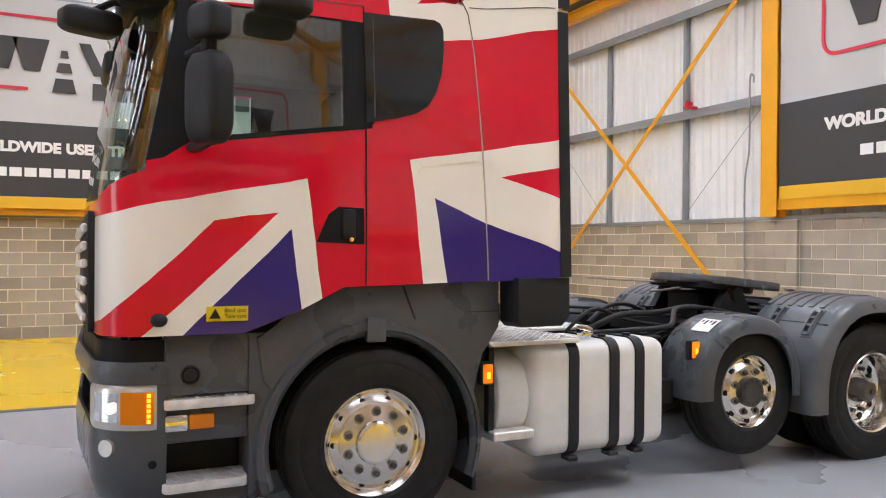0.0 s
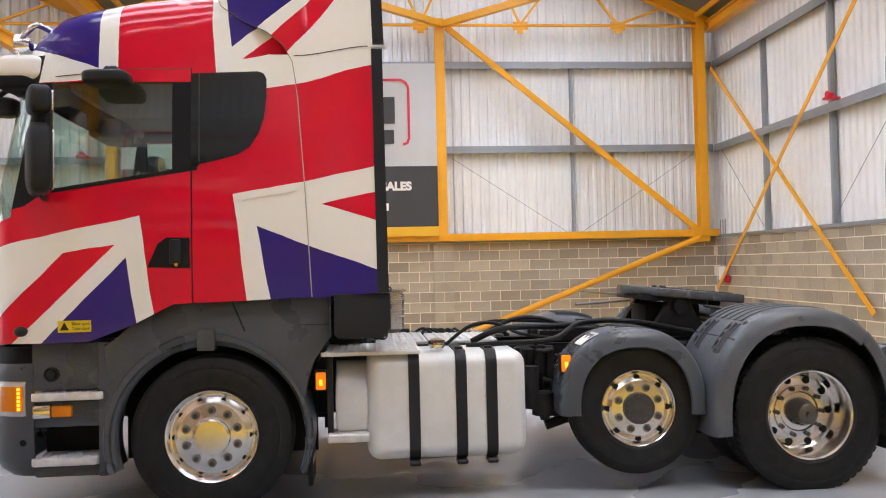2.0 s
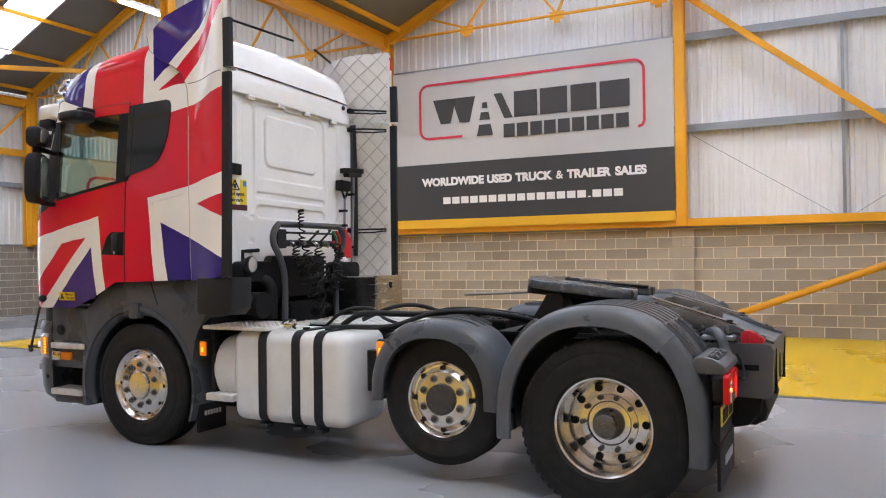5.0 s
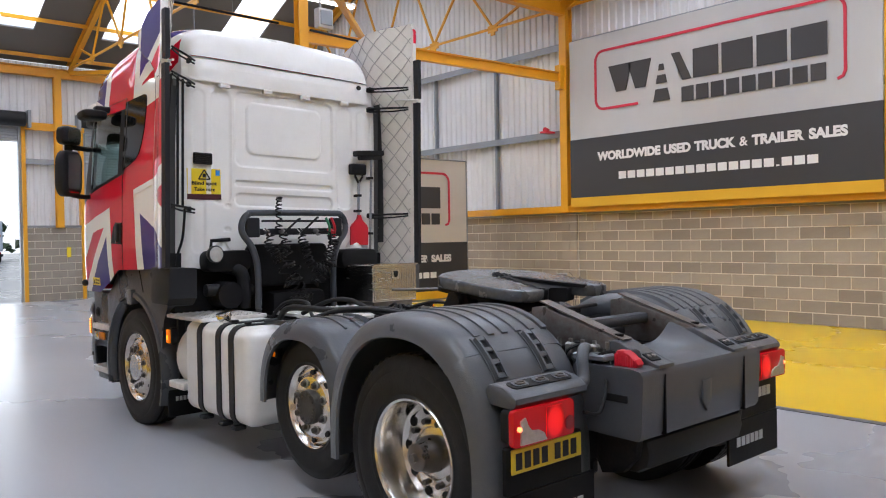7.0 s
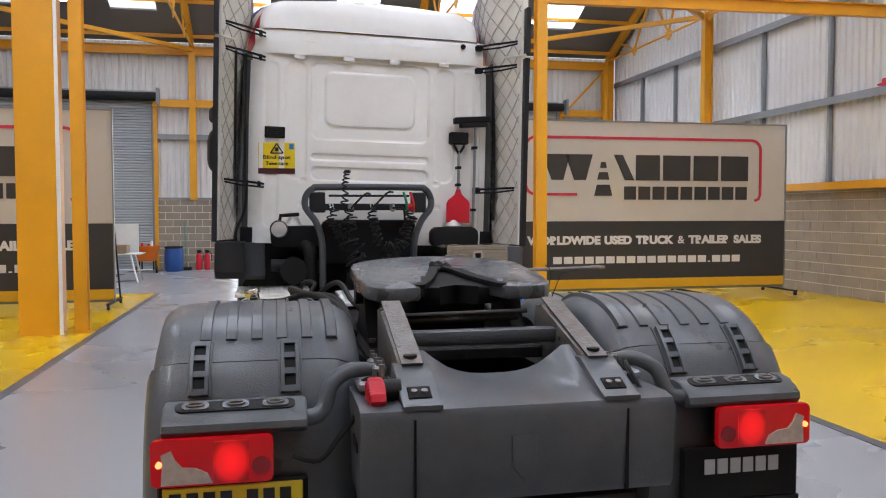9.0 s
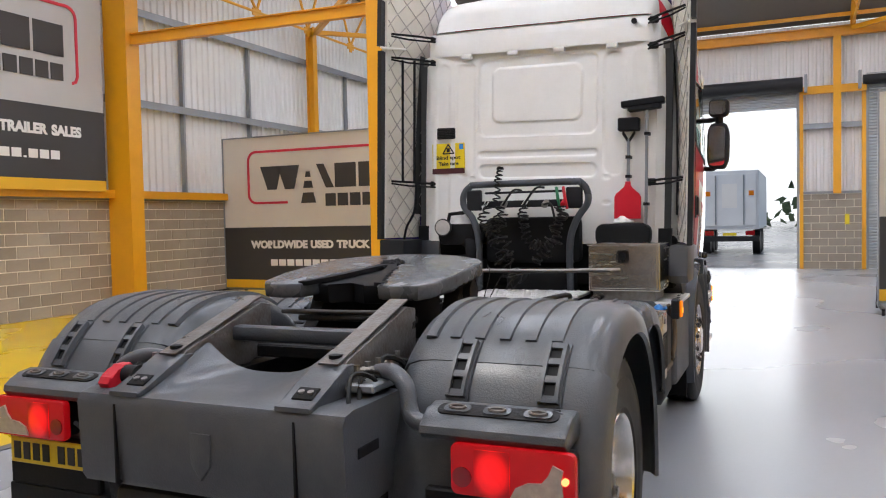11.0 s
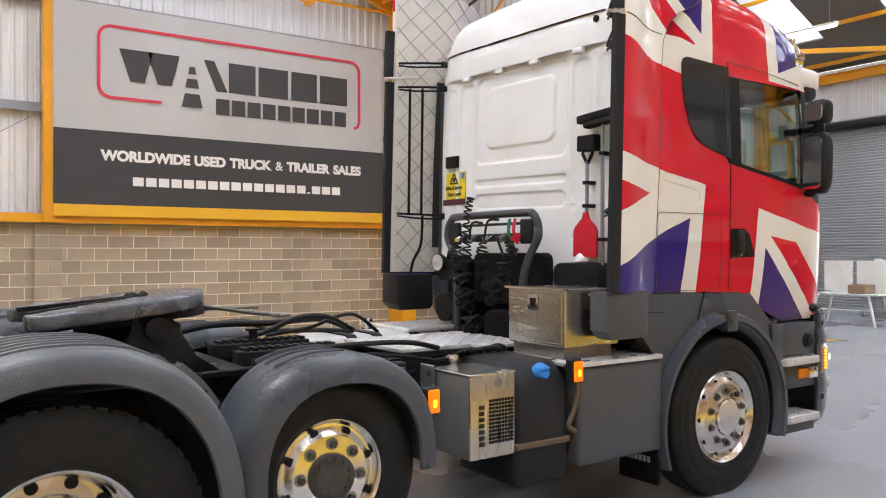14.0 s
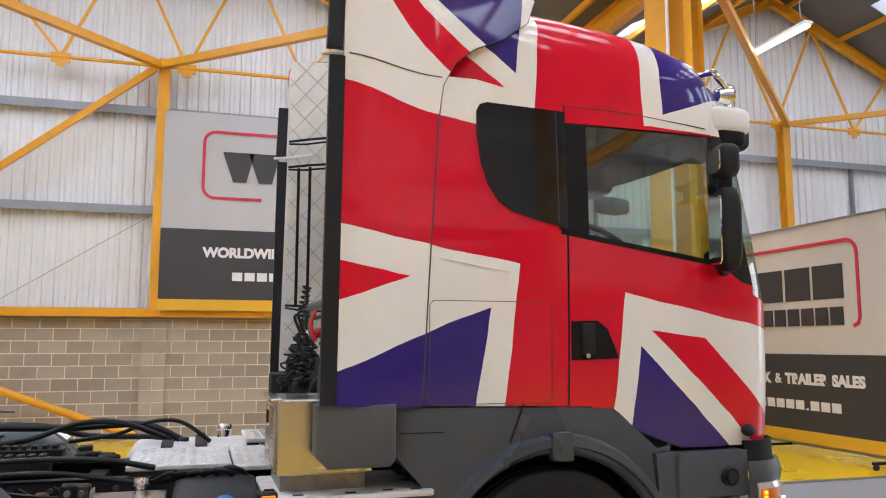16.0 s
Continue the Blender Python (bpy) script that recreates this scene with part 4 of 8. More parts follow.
part("rim", lathe_z([(0.24, 0.72), (0.27, 0.7), (0.27, 0.76), (0.24, 0.76)], pose(-17.3, -4.05, 0), 28), M_DARK, barrel)
M_ORANGE = surf("orange_plastic", (0.75, 0.17, 0.01), 0.45, var=0.12)
cart = thing("tool_cart", "orange plastic cart loaded with small tools", "cart")
part("tray", loft(bmesh.new(), [[(-16.9 + a * s, -4.75 + b * s, z) for a, b in ((-0.35, -0.3), (0.35, -0.3), (0.35, 0.3), (-0.35, 0.3))] for s, z in ((0.75, 0.35), (1.0, 0.75), (1.05, 0.8), (0.95, 0.8), (0.72, 0.4))]), M_ORANGE, cart)
for a, b in ((-0.22, -0.2), (0.22, -0.2), (0.22, 0.2), (-0.22, 0.2)):
    part("leg", box(bmesh.new(), -16.9 + a - 0.02, -16.9 + a + 0.02, -4.75 + b - 0.02, -4.75 + b + 0.02, 0.08, 0.4), M_DARK, cart)
for b in (-0.3, 0.3):
    part("wheel", cyl(bmesh.new(), (-16.6, -4.75 + b - 0.03, 0.1), (-16.6, -4.75 + b + 0.03, 0.1), 0.1, 16), M_RUBBER, cart)
random.seed(4)
for q in range(7):
    a, b, c = random.uniform(-0.25, 0.2), random.uniform(-0.22, 0.22), random.uniform(0.1, 0.25)
    tagged(new("tool_tin", to_mesh("tool_tin", cyl(bmesh.new(), (-16.9 + a, -4.75 + b, 0.5), (-16.9 + a, -4.75 + b, 0.72 + c), 0.04, 10), (M_REDPLASTIC, M_YELLOWSIGN, M_WHITE)[q % 3])), "small tin standing in the orange cart", "tin", "tins in the cart")
broom = thing("floor_broom", "long-handled broom leaning on the block wall", "broom")
part("handle", cyl(bmesh.new(), (-17.6, -3.72, 0.08), (-17.98, -3.8, 1.5), 0.014, 8), surf("green_handle", (0.02, 0.25, 0.2), 0.5), broom)
part("head", box(bmesh.new(), -17.66, -17.55, -3.92, -3.55, 0.0, 0.1, 0.01), M_DARK, broom)


def trolley(x, y):
    root = thing("wrapped_trolley", "metal trolley piled with clear-wrapped white goods", "trolley")
    bm = bmesh.new()
    for a, b in ((-0.3, -0.25), (0.3, -0.25), (0.3, 0.25), (-0.3, 0.25)):
        cyl(bm, (x + a, y + b, 0.0), (x + a, y + b, 1.0), 0.014, 8)
    part("frame", bm, M_GIRT, root)
    for z in (0.12, 0.5, 0.86):
        part("shelf", box(bmesh.new(), x - 0.32, x + 0.32, y - 0.27, y + 0.27, z, z + 0.025), M_GIRT, root)
    bm = bmesh.new()
    bmesh.ops.create_icosphere(bm, subdivisions=4, radius=1.0)
    for v in bm.verts:
        k = 1 + 0.12 * noise.noise(v.co * 2.5)
        v.co = Vector((x + v.co.x * 0.3 * k, y + v.co.y * 0.25 * k, 1.2 + v.co.z * 0.33 * k))
    part("wrapped_bundle", bm, surf("clear_wrap", (0.7, 0.74, 0.76), 0.15, var=0.1, bump=0.1), root, "crumpled clear plastic wrap")


trolley(-16.3, -5.9)
tagged(new("cardboard_stack", to_mesh("cardboard_stack", box(bmesh.new(), -15.2, -14.7, 4.3, 4.9, 0.0, 1.05, 0.01), M_WHITE)), "white wrapped stack of goods standing on the floor", "stack")


def desk(x, y, l, group):
    root = thing("desk", "white office desk with splayed metal legs", "desk", group=group)
    part("desktop", box(bmesh.new(), x - 0.4, x + 0.4, y - l / 2, y + l / 2, 0.715, 0.745, 0.004), M_WHITE, root)
    for s in (-1, 1):
        for t in (-1, 1):
            bm = bmesh.new()
            bar(bm, (x + t * 0.32, y + s * (l / 2 - 0.25), 0.715), (x + t * 0.36, y + s * (l / 2 - 0.08), 0.0), 0.05, 0.03)
            part("leg", bm, M_WHITE, root)
    return root


desk(-12.2, -6.2, 1.7, "desks")
desk(-13.6, -5.2, 1.7, "desks")
M_SACK = surf("dark_cloth", (0.03, 0.03, 0.032), 0.8, var=0.2, bump=0.3, spec=0.2)
for q in range(3):
    bm = bmesh.new()
    bmesh.ops.create_icosphere(bm, subdivisions=4, radius=1.0)
    for v in bm.verts:
        k = 1 + 0.08 * noise.noise(v.co * 3 + Vector((q, 0, 0)))
        v.co = Vector((-12.2 + v.co.x * 0.36 * k, -6.35 + (0.04 * q) + v.co.y * 0.5 * k, 0.815 + q * 0.125 + max(-0.07, min(0.07, v.co.z * 0.12)) * k))
    tagged(new("folded_blanket", to_mesh("folded_blanket", bm, M_SACK)), "dark grey folded blanket stacked on a white desk", "blanket", "blankets")
bm = bmesh.new()
bmesh.ops.create_icosphere(bm, subdivisions=4, radius=1.0)
for v in bm.verts:
    k = 1 + 0.15 * noise.noise(v.co * 2.2)
    v.co = Vector((-11.7 + v.co.x * 0.22 * k, -5.0 + v.co.y * 0.22 * k, max(0.0, 0.26 + v.co.z * 0.3 * k)))
tagged(new("bin_bag", to_mesh("bin_bag", bm, surf("black_plastic_bag", (0.012, 0.012, 0.013), 0.25, bump=0.2))), "full black plastic bag standing on the floor", "bag")
for y in (-5.65, -4.85):
    bm = bmesh.new()
    box(bm, -13.95, -13.9, y - 0.35, y + 0.35, 0.75, 1.5, 0.01)
    tagged(new("desk_screen", to_mesh("desk_screen", bm, M_WHITE)), "white upright desk screen panel", "screen panel", "desk screens")
tagged(new("crate", to_mesh("crate", box(bmesh.new(), -13.8, -13.3, -5.1, -4.7, 0.745, 0.95, 0.02), surf("brown_box", (0.3, 0.2, 0.12), 0.7))), "brown cardboard box on the desk", "box")


# ---- yard seen through the open door ----
def trailer(x, y, w, h, mat, label, doors=None):
    root = thing("parked_trailer", label, "trailer", group="parked trailers")
    part("body", box(bmesh.new(), x - 8, x, y - w / 2, y + w / 2, 1.0, h, 0.03), mat, root)
    part("rear_door", box(bmesh.new(), x, x + 0.04, y - w / 2 + 0.1, y + w / 2 - 0.1, 1.15, h - 0.15, 0.01), doors or M_TRDOOR, root, "printed rear doors" if doors else "pale rear doors")
    if not doors:
        part("notice_sheet", box(bmesh.new(), x + 0.04, x + 0.046, y - 0.3, y + 0.3, 1.9, 2.9), M_BANWHITE, root, "white sheet on the rear doors")
        for q in (-1, 1):
            part("door_rod", cyl(bmesh.new(), (x + 0.06, y + q * 0.55, 1.2), (x + 0.06, y + q * 0.55, h - 0.2), 0.025, 8), M_GIRT, root)
    part("number_plate", box(bmesh.new(), x, x + 0.03, y - 0.27, y + 0.27, 0.74, 0.86), M_YELLOWSIGN, root, "yellow number plate")
    part("under_run_bar", box(bmesh.new(), x - 0.2, x, y - w / 2, y + w / 2, 0.5, 0.72), M_DARK, root)
    for s in (-1, 1):
        part("tail_lamp", box(bmesh.new(), x, x + 0.05, y + s * (w / 2 - 0.35) - 0.18, y + s * (w / 2 - 0.35) + 0.18, 0.75, 0.95), M_REDLENS, root, "red tail lamp")
        part("reflector", box(bmesh.new(), x + 0.041, x + 0.06, y + s * (w / 2 - 0.3) - 0.1, y + s * (w / 2 - 0.3) + 0.1, 2.4, 2.6), M_AMBERDULL, root, "orange marker plate")
        for dx in (-1.2, -2.5, -3.8):
            part("wheel", cyl(bmesh.new(), (x + dx, y + s * (w / 2 - 0.3), 0.45), (x + dx, y + s * w / 2, 0.45), 0.5, 20), M_RUBBER, root)


def printed_doors():
    """A gaudy print in soft patches of blue, pink and white."""
    mt = surf("printed_trailer_doors", (0.5, 0.5, 0.6), 0.4, var=0.1)
    n, l = mt.node_tree.nodes, mt.node_tree.links
    co, no, cr = n.new("ShaderNodeTexCoord"), n.new("ShaderNodeTexNoise"), n.new("ShaderNodeValToRGB")
    no.inputs["Scale"].default_value, no.inputs["Detail"].default_value = 0.9, 1.0
    l.new(co.outputs["Object"], no.inputs["Vector"])
    l.new(no.outputs[0], cr.inputs[0])
    stops = ((0.3, (0.08, 0.25, 0.75)), (0.45, (0.2, 0.5, 0.85)), (0.53, (0.75, 0.15, 0.55)), (0.62, (0.8, 0.6, 0.75)), (0.75, (0.8, 0.82, 0.85)))
    for k, (p, c) in enumerate(stops):
        e = cr.color_ramp.elements[k] if k < 2 else cr.color_ramp.elements.new(p)
        e.position, e.color = p, (*c, 1)
    l.new(cr.outputs[0], n["Principled BSDF"].inputs["Base Color"])
    return mt


M_TRDOOR = surf("pale_trailer_doors", (0.72, 0.74, 0.76), 0.4, var=0.1)
M_PALESIDE = surf("pale_trailer_side", (0.72, 0.74, 0.76), 0.5, var=0.1)
trailer(-27.4, -0.55, 2.3, 3.45, M_PALESIDE, "pale grey box trailer parked in the yard")
trailer(-31.0, -2.95, 2.2, 3.3, surf("blue_trailer_side", (0.2, 0.3, 0.7), 0.5, var=0.35, scale=0.7), "blue and pink printed box trailer parked in the yard", printed_doors())
trailer(-75.0, 7.8, 2.4, 4.0, M_PALESIDE, "pale grey box trailer parked in the yard")
trailer(-76.0, 10.4, 2.4, 3.9, surf("light_blue_trailer_side", (0.35, 0.5, 0.7), 0.5, var=0.15), "light blue box trailer parked in the yard")
trailer(-77.0, 13.0, 2.4, 3.9, surf("white_trailer_side", (0.78, 0.78, 0.78), 0.5, var=0.1), "white box trailer parked in the yard")
bm = bmesh.new()
random.seed(9)
for q in range(420):
    a = random.uniform(-40, 40)
    z = abs(random.gauss(0, 2.4))
    p = Vector((-92 + random.uniform(-4, 4), a, 0.5 + z * (0.7 + 0.3 * math.sin(a * 0.4))))
    r = random.uniform(0.5, 1.1)
    vs = [bm.verts.new(p + Vector((random.uniform(-r, r), random.uniform(-r, r), random.uniform(-r, r)))) for _ in range(5)]
    for f in ((0, 1, 2), (1, 2, 3), (2, 3, 4), (0, 2, 4), (0, 1, 3)):
        bm.faces.new([vs[i] for i in f])
tagged(new("far_hedge", to_mesh("far_hedge", bm, surf("hedge_leaf", (0.06, 0.09, 0.04), 0.7, var=0.3))), "hazy green far trees beyond the yard", "trees", kind="stuff")
bm = bmesh.new()
vs = [bm.verts.new((-150, y, z)) for y, z in ((-160, -1), (160, -1), (160, 90), (-160, 90))]
bm.faces.new(vs)
tagged(new("backdrop", to_mesh("backdrop", bm, glow("overcast_sky", (0.93, 0.96, 1.0), 1.25, (0.0, 0.0, 0.0)))), "bright white overcast sky beyond the yard", kind="structure")

# ---- the tractor unit; it faces -x, front axle over the origin ----
truck = thing("tractor_unit", "three-axle lorry tractor unit wrapped in a union flag", "lorry", pose(0, 0.02, 0, 0, 0, 0.45))
CAB = Matrix.Translation((0, -0.065, 1.2)) @ Euler((radians(-1.4), 0, 0)).to_matrix().to_4x4() @ Matrix.Translation((0, 0, -1.2))


def tp(name, bm, mat, label="", parent=None, cab=False, smooth=35):
    return part(name, bm, mat, parent or truck, label, CAB if cab else None, smooth)


def half_width(x, z):
    w = 1.245
    if x < -0.9:
        w -= 0.16 * ((-0.9 - x) / 0.55) ** 2
    if z > 2.25:
        w -= 0.05 * ((z - 2.25) / 0.9) ** 1.3
    if z < 1.75:
        w -= 0.025 * ((1.75 - z) / 0.5) ** 2
    return w


def cab_bottom(x):
    if x < -0.62:
        return 1.2
    if x < -0.36:
        return 1.2 + (x + 0.62) / 0.26 * 0.24
    return 1.44 + 0.025 * (x + 0.36)


def belt(x):
    return 2.15 if x < -1.12 else 2.25 + 0.145 * (x + 1.05)


SIDE_X = [0.83, 0.64, 0.42, 0.2, -0.05, -0.23, -0.5, -0.8, -1.05]
ROWS = 13


def outline(i, z, grow=0.0):
    """Point i of the half outline of the cab in plan, from the back along the side and round to the front's middle."""
    if i < len(SIDE_X):
        x = SIDE_X[i]
        return Vector((x, half_width(x, z) + grow, 0))
    lean = max(0.0, z - 2.1) * 0.25
    k = i - len(SIDE_X)
    xc, w = -1.16 + lean * 0.75, half_width(-1.06, z)
    if k < 7:
        a = radians((k + 0.6) * 90 / 7)
        return Vector((xc - (0.36 + grow) * math.sin(a) ** 0.85, w - 0.31 + (0.31 + grow) * math.cos(a) ** 0.85, 0))
    f = (k - 6) / 3
    return Vector((xc - (0.36 + grow) - 0.04 * math.sin(f * math.pi / 2), (w - 0.31) * (1 - f), 0))


NCOL = len(SIDE_X) + 7 + 3


def row_z(r, x, drop=0.0):
    b, bl = cab_bottom(x), belt(x) - drop
    if r <= 5:
        return b + (2.1 - drop - b) * r / 5
    if r <= 9:
        return bl + (3.0 - bl) * (r - 6) / 3
    return (3.06, 3.13, 3.2)[r - 10]


def cab_point(r, i, s, grow=0.0):
    x = SIDE_X[i] if i < len(SIDE_X) else -1.2
    z = row_z(r, x, 0.17 * min(1.0, max(0, i - 8) / 7) ** 1.3)
    p = outline(i, z, grow)
    return Vector((p.x, p.y * s, z))


def cab_cells(cells, s, grow=0.0, thick=0.0):
    bm = bmesh.new()
    vd = {}

    def v(r, i):
        if (r, i) not in vd:
            vd[r, i] = bm.verts.new(cab_point(r, i, s, grow))
        return vd[r, i]
    for r, i in cells:
        bm.faces.new((v(r, i), v(r, i + 1), v(r + 1, i + 1), v(r + 1, i)))
    if thick:
        bmesh.ops.recalc_face_normals(bm, faces=bm.faces)
        bmesh.ops.solidify(bm, geom=bm.faces[:], thickness=thick)
    return bm


PAINT, PILLAR, DOORGLASS, SCREEN = [], [], [], []
for r in range(ROWS - 1):
    for i in range(NCOL - 1):
        if 6 <= r < 9 and i in (5, 6, 7):
            DOORGLASS.append((r, i))
        elif 6 <= r < 9 and i in (4, 8, 9):
            PILLAR.append((r, i))
        elif 5 <= r < 9 and i >= 10:
            SCREEN.append((r, i))
        elif i >= 10 and r >= 9:
            PILLAR.append((r, i))
        else:
            PAINT.append((r, i))
for s in (-1, 1):
    tp("cab_side", cab_cells(PAINT, s), M_FLAG, "red, white and navy union-flag wrapped cab side", cab=True)
    tp("door_pillar", cab_cells([c for c in PILLAR if c[1] == 4], s), M_BLACK, "black pillar behind the door window", cab=True)
    tp("window_pillar", cab_cells([c for c in PILLAR if c[1] > 4], s), M_BLACK, "black windscreen pillar", cab=True)
    tp("door_window", cab_cells(DOORGLASS, s, -0.012), M_GLASS, "greenish tinted door window", cab=True).visible_shadow = False
    tp("windscreen", cab_cells(SCREEN, s, -0.01), M_GLASS, "tinted windscreen half", cab=True).visible_shadow = False
    tp("cab_lining", cab_cells([c for c in PAINT + PILLAR if c[0] > 1], s, -0.05), M_CABIN, "dark inner lining of the cab", cab=True)


def side_plate(poly, s, proud=0.006, thick=0.01, fine=0.12):
    """A plate that lies on the cab's side; poly in (x, z)."""
    pts = []
    for a, b in zip(poly, poly[1:] + poly[:1]):
        n = max(1, int(math.hypot(b[0] - a[0], b[1] - a[1]) / fine))
        pts += [(a[0] + (b[0] - a[0]) * k / n, a[1] + (b[1] - a[1]) * k / n) for k in range(n)]
    bm = bmesh.new()
    hi = [bm.verts.new((x, s * (half_width(x, z) + proud), z)) for x, z in pts]
    lo = [bm.verts.new((x, s * (half_width(x, z) + proud - thick), z)) for x, z in pts]
    n = len(pts)
    f = bm.faces.new(hi)
    bm.faces.new(lo[::-1])
    for k in range(n):
        bm.faces.new((hi[k], hi[(k + 1) % n], lo[(k + 1) % n], lo[k]))
    return bm


def strip(pts, w, s, proud=0.002):
    """A thin line along (x, z) points on the cab's side."""
    bm = bmesh.new()
    rows = []
    for i, p in enumerate(pts):
        a, b = pts[max(i - 1, 0)], pts[min(i + 1, len(pts) - 1)]
        d = Vector((b[0] - a[0], b[1] - a[1])).normalized()
        nn = Vector((-d.y, d.x)) * w / 2
        rows.append([bm.verts.new((p[0] + nn.x * q, s * (half_width(p[0], p[1]) + h), p[1] + nn.y * q)) for q, h in ((-1, proud), (1, proud), (1, -0.006), (-1, -0.006))])
    for a, b in zip(rows, rows[1:]):
        for k in range(4):
            bm.faces.new((a[k], a[(k + 1) % 4], b[(k + 1) % 4], b[k]))
    return bm


def dense(pts, n=8):
    out = []
    for a, b in zip(pts, pts[1:]):
        out += [(a[0] + (b[0] - a[0]) * k / n, a[1] + (b[1] - a[1]) * k / n) for k in range(n)]
    return out + [pts[-1]]


WIN2 = [(-0.1, 2.4), (0.1, 2.445), (0.22, 2.48), (0.3, 2.53), (0.36, 2.62), (0.4, 2.74), (0.42, 2.9), (0.42, 3.02), (0.4, 3.06), (0.36, 3.075), (-0.1, 3.06)]
HANDLE = [(-0.4, 1.7), (-0.115, 1.69), (-0.115, 1.9), (-0.27, 1.905), (-0.33, 1.86)]
for s in (-1, 1):
    tp("rear_side_window", side_plate(WIN2, s, 0.008), M_GLOSSBLACK, "black privacy glass rear side window", cab=True)
    bm = strip(dense([(-0.1, 3.1), (-0.1, 2.4), (-0.1, 1.45)]), 0.009, s)
    tp("door_gap", bm, M_BLACK, "dark shut line of the door", cab=True)
    tp("door_gap", strip(dense([(-0.1, 3.1), (-0.5, 3.09), (-1.02, 3.04)]), 0.0045, s), M_HUB, cab=True)
    tp("panel_gap", strip(dense([(-1.19, 2.13), (-1.17, 1.21)]), 0.008, s), M_BLACK, "dark gap of the corner panel", cab=True)
    tp("panel_gap", strip(dense([(0.61, 3.1), (0.635, 2.9), (0.675, 2.3), (0.695, 1.9), (0.715, 1.47)]), 0.007, s, 0.004), M_STITCH if s < 0 else M_HUB, "edge of the side fairing", cab=True)
    tp("window_seal", strip(dense([(-1.04, 2.238), (-0.06, 2.385)]), 0.028, s, 0.004), M_BLACK, "black seal under the door window", cab=True)
    tp("pillar_line", strip(dense([(-0.045, 3.06), (-0.045, 2.43)]), 0.005, s, 0.012), M_HUB, "thin edge between window panes", cab=True)
    if s == 1:
        hp = [(0.68, 1.98), (0.66, 2.0), (0.02, 2.0), (0.0, 1.97), (0.0, 1.5), (0.03, 1.47), (0.66, 1.47), (0.68, 1.5), (0.68, 1.98)]
        tp("locker_gap", strip(dense(hp, 4), 0.0035, s), M_HUB, "thin outline of a side locker lid", cab=True)
    # pressed panel over the rear quarter, and the door handle
    ring = [(0.62, 2.22), (0.24, 2.16), (0.3, 1.98), (0.62, 1.99)]
    tp("pressing", strip(dense(ring[:2] + [(0.25, 2.1)], 6), 0.012, s, 0.004), M_FLAG, "pressed edge in the bodywork", cab=True)
    h = tp("door_handle", side_plate(HANDLE, s, 0.006, 0.012), M_BLACK, "black recessed door handle", cab=True)
    bm = bmesh.new()
    box(bm, -0.25, -0.17, s * 1.225, s * 1.27, 1.72, 1.89, 0.012, 2)
    part("grip", bm, M_DARK, h)
    bm = bmesh.new()
    cyl(bm, (-0.2, s * 1.24, 1.715), (-0.2, s * 1.275, 1.715), 0.013, 12)
    part("lock", bm, M_CHROME, h)
    # yellow notice on the front wing
    if s == -1:
        n1 = tp("notice", side_plate([(-1.0, 1.27), (-0.78, 1.27), (-0.78, 1.35), (-1.0, 1.35)], s, 0.003, 0.004), M_YELLOWSIGN, "small yellow warning sticker", cab=True)
        bm = side_plate([(-0.985, 1.285), (-0.925, 1.285), (-0.955, 1.34)], s, 0.006, 0.003)
        part("triangle", bm, M_INK, n1)
        for q, t in enumerate(("Blind spot", "Take care")):
            me = text_mesh("lettering", t, 0.021, 0.115, 0.0, 0.001)
            me.materials.append(M_INK)
            ob = new("lettering", me)
            ob.parent = n1
            ob.matrix_local = Matrix.Translation((-0.905, s * (half_width(-0.85, 1.3) + 0.005), 1.318 - 0.032 * q)) @ Euler((radians(90), 0, 0)).to_matrix().to_4x4()
    bm = bmesh.new()
    bmesh.ops.create_uvsphere(bm, u_segments=14, v_segments=8, radius=1, matrix=Matrix.Translation((-1.24, s * 1.225, 1.285)) @ Matrix.Diagonal((0.045, 0.035, 0.036, 1)))
    tp("corner_lamp", bm, M_DARK, "small dark corner lamp", cab=True)

# roof: rounded cap, flag-wrapped in front and white behind
ROOFZ = [(-1.33, 3.22), (-1.3, 3.36), (-1.2, 3.48), (-1.02, 3.58), (-0.8, 3.64), (-0.5, 3.7), (-0.1, 3.74), (0.3, 3.74), (0.5, 3.735), (0.68, 3.715)]


def roof_ring(x, top):
    """Half-circle-like arch over the cab at x."""
    front = max(0.0, (-0.95 - x) / 0.32)
    w = 1.191 - 0.18 * front ** 1.5 - 0.42 * max(0.0, x - 0.32)
    base, half = 3.17, []
    h = top - base
    sq = max(0.0, min(1.0, (x + 0.2) / 0.7))
    rv, rh = min(0.32 - 0.1 * sq, 0.8 * h), 0.34 - 0.06 * sq
    zs = top - rv - 0.035
    for k in range(4):
        z = base + (zs - base) * k / 4
        half.append((w - 0.09 * (z - base), z))
    ws = w - 0.09 * (zs - base)
    for k in range(9):
        a = math.pi / 2 * k / 8
        half.append((ws - rh + rh * math.cos(a) ** 0.9, zs + rv * math.sin(a) ** 0.9))
    half.append(((ws - rh) * 0.5, top - 0.01))
    return [Vector((x, y, z)) for y, z in half] + [Vector((x, 0, top))] + [Vector((x, -y, z)) for y, z in reversed(half)]


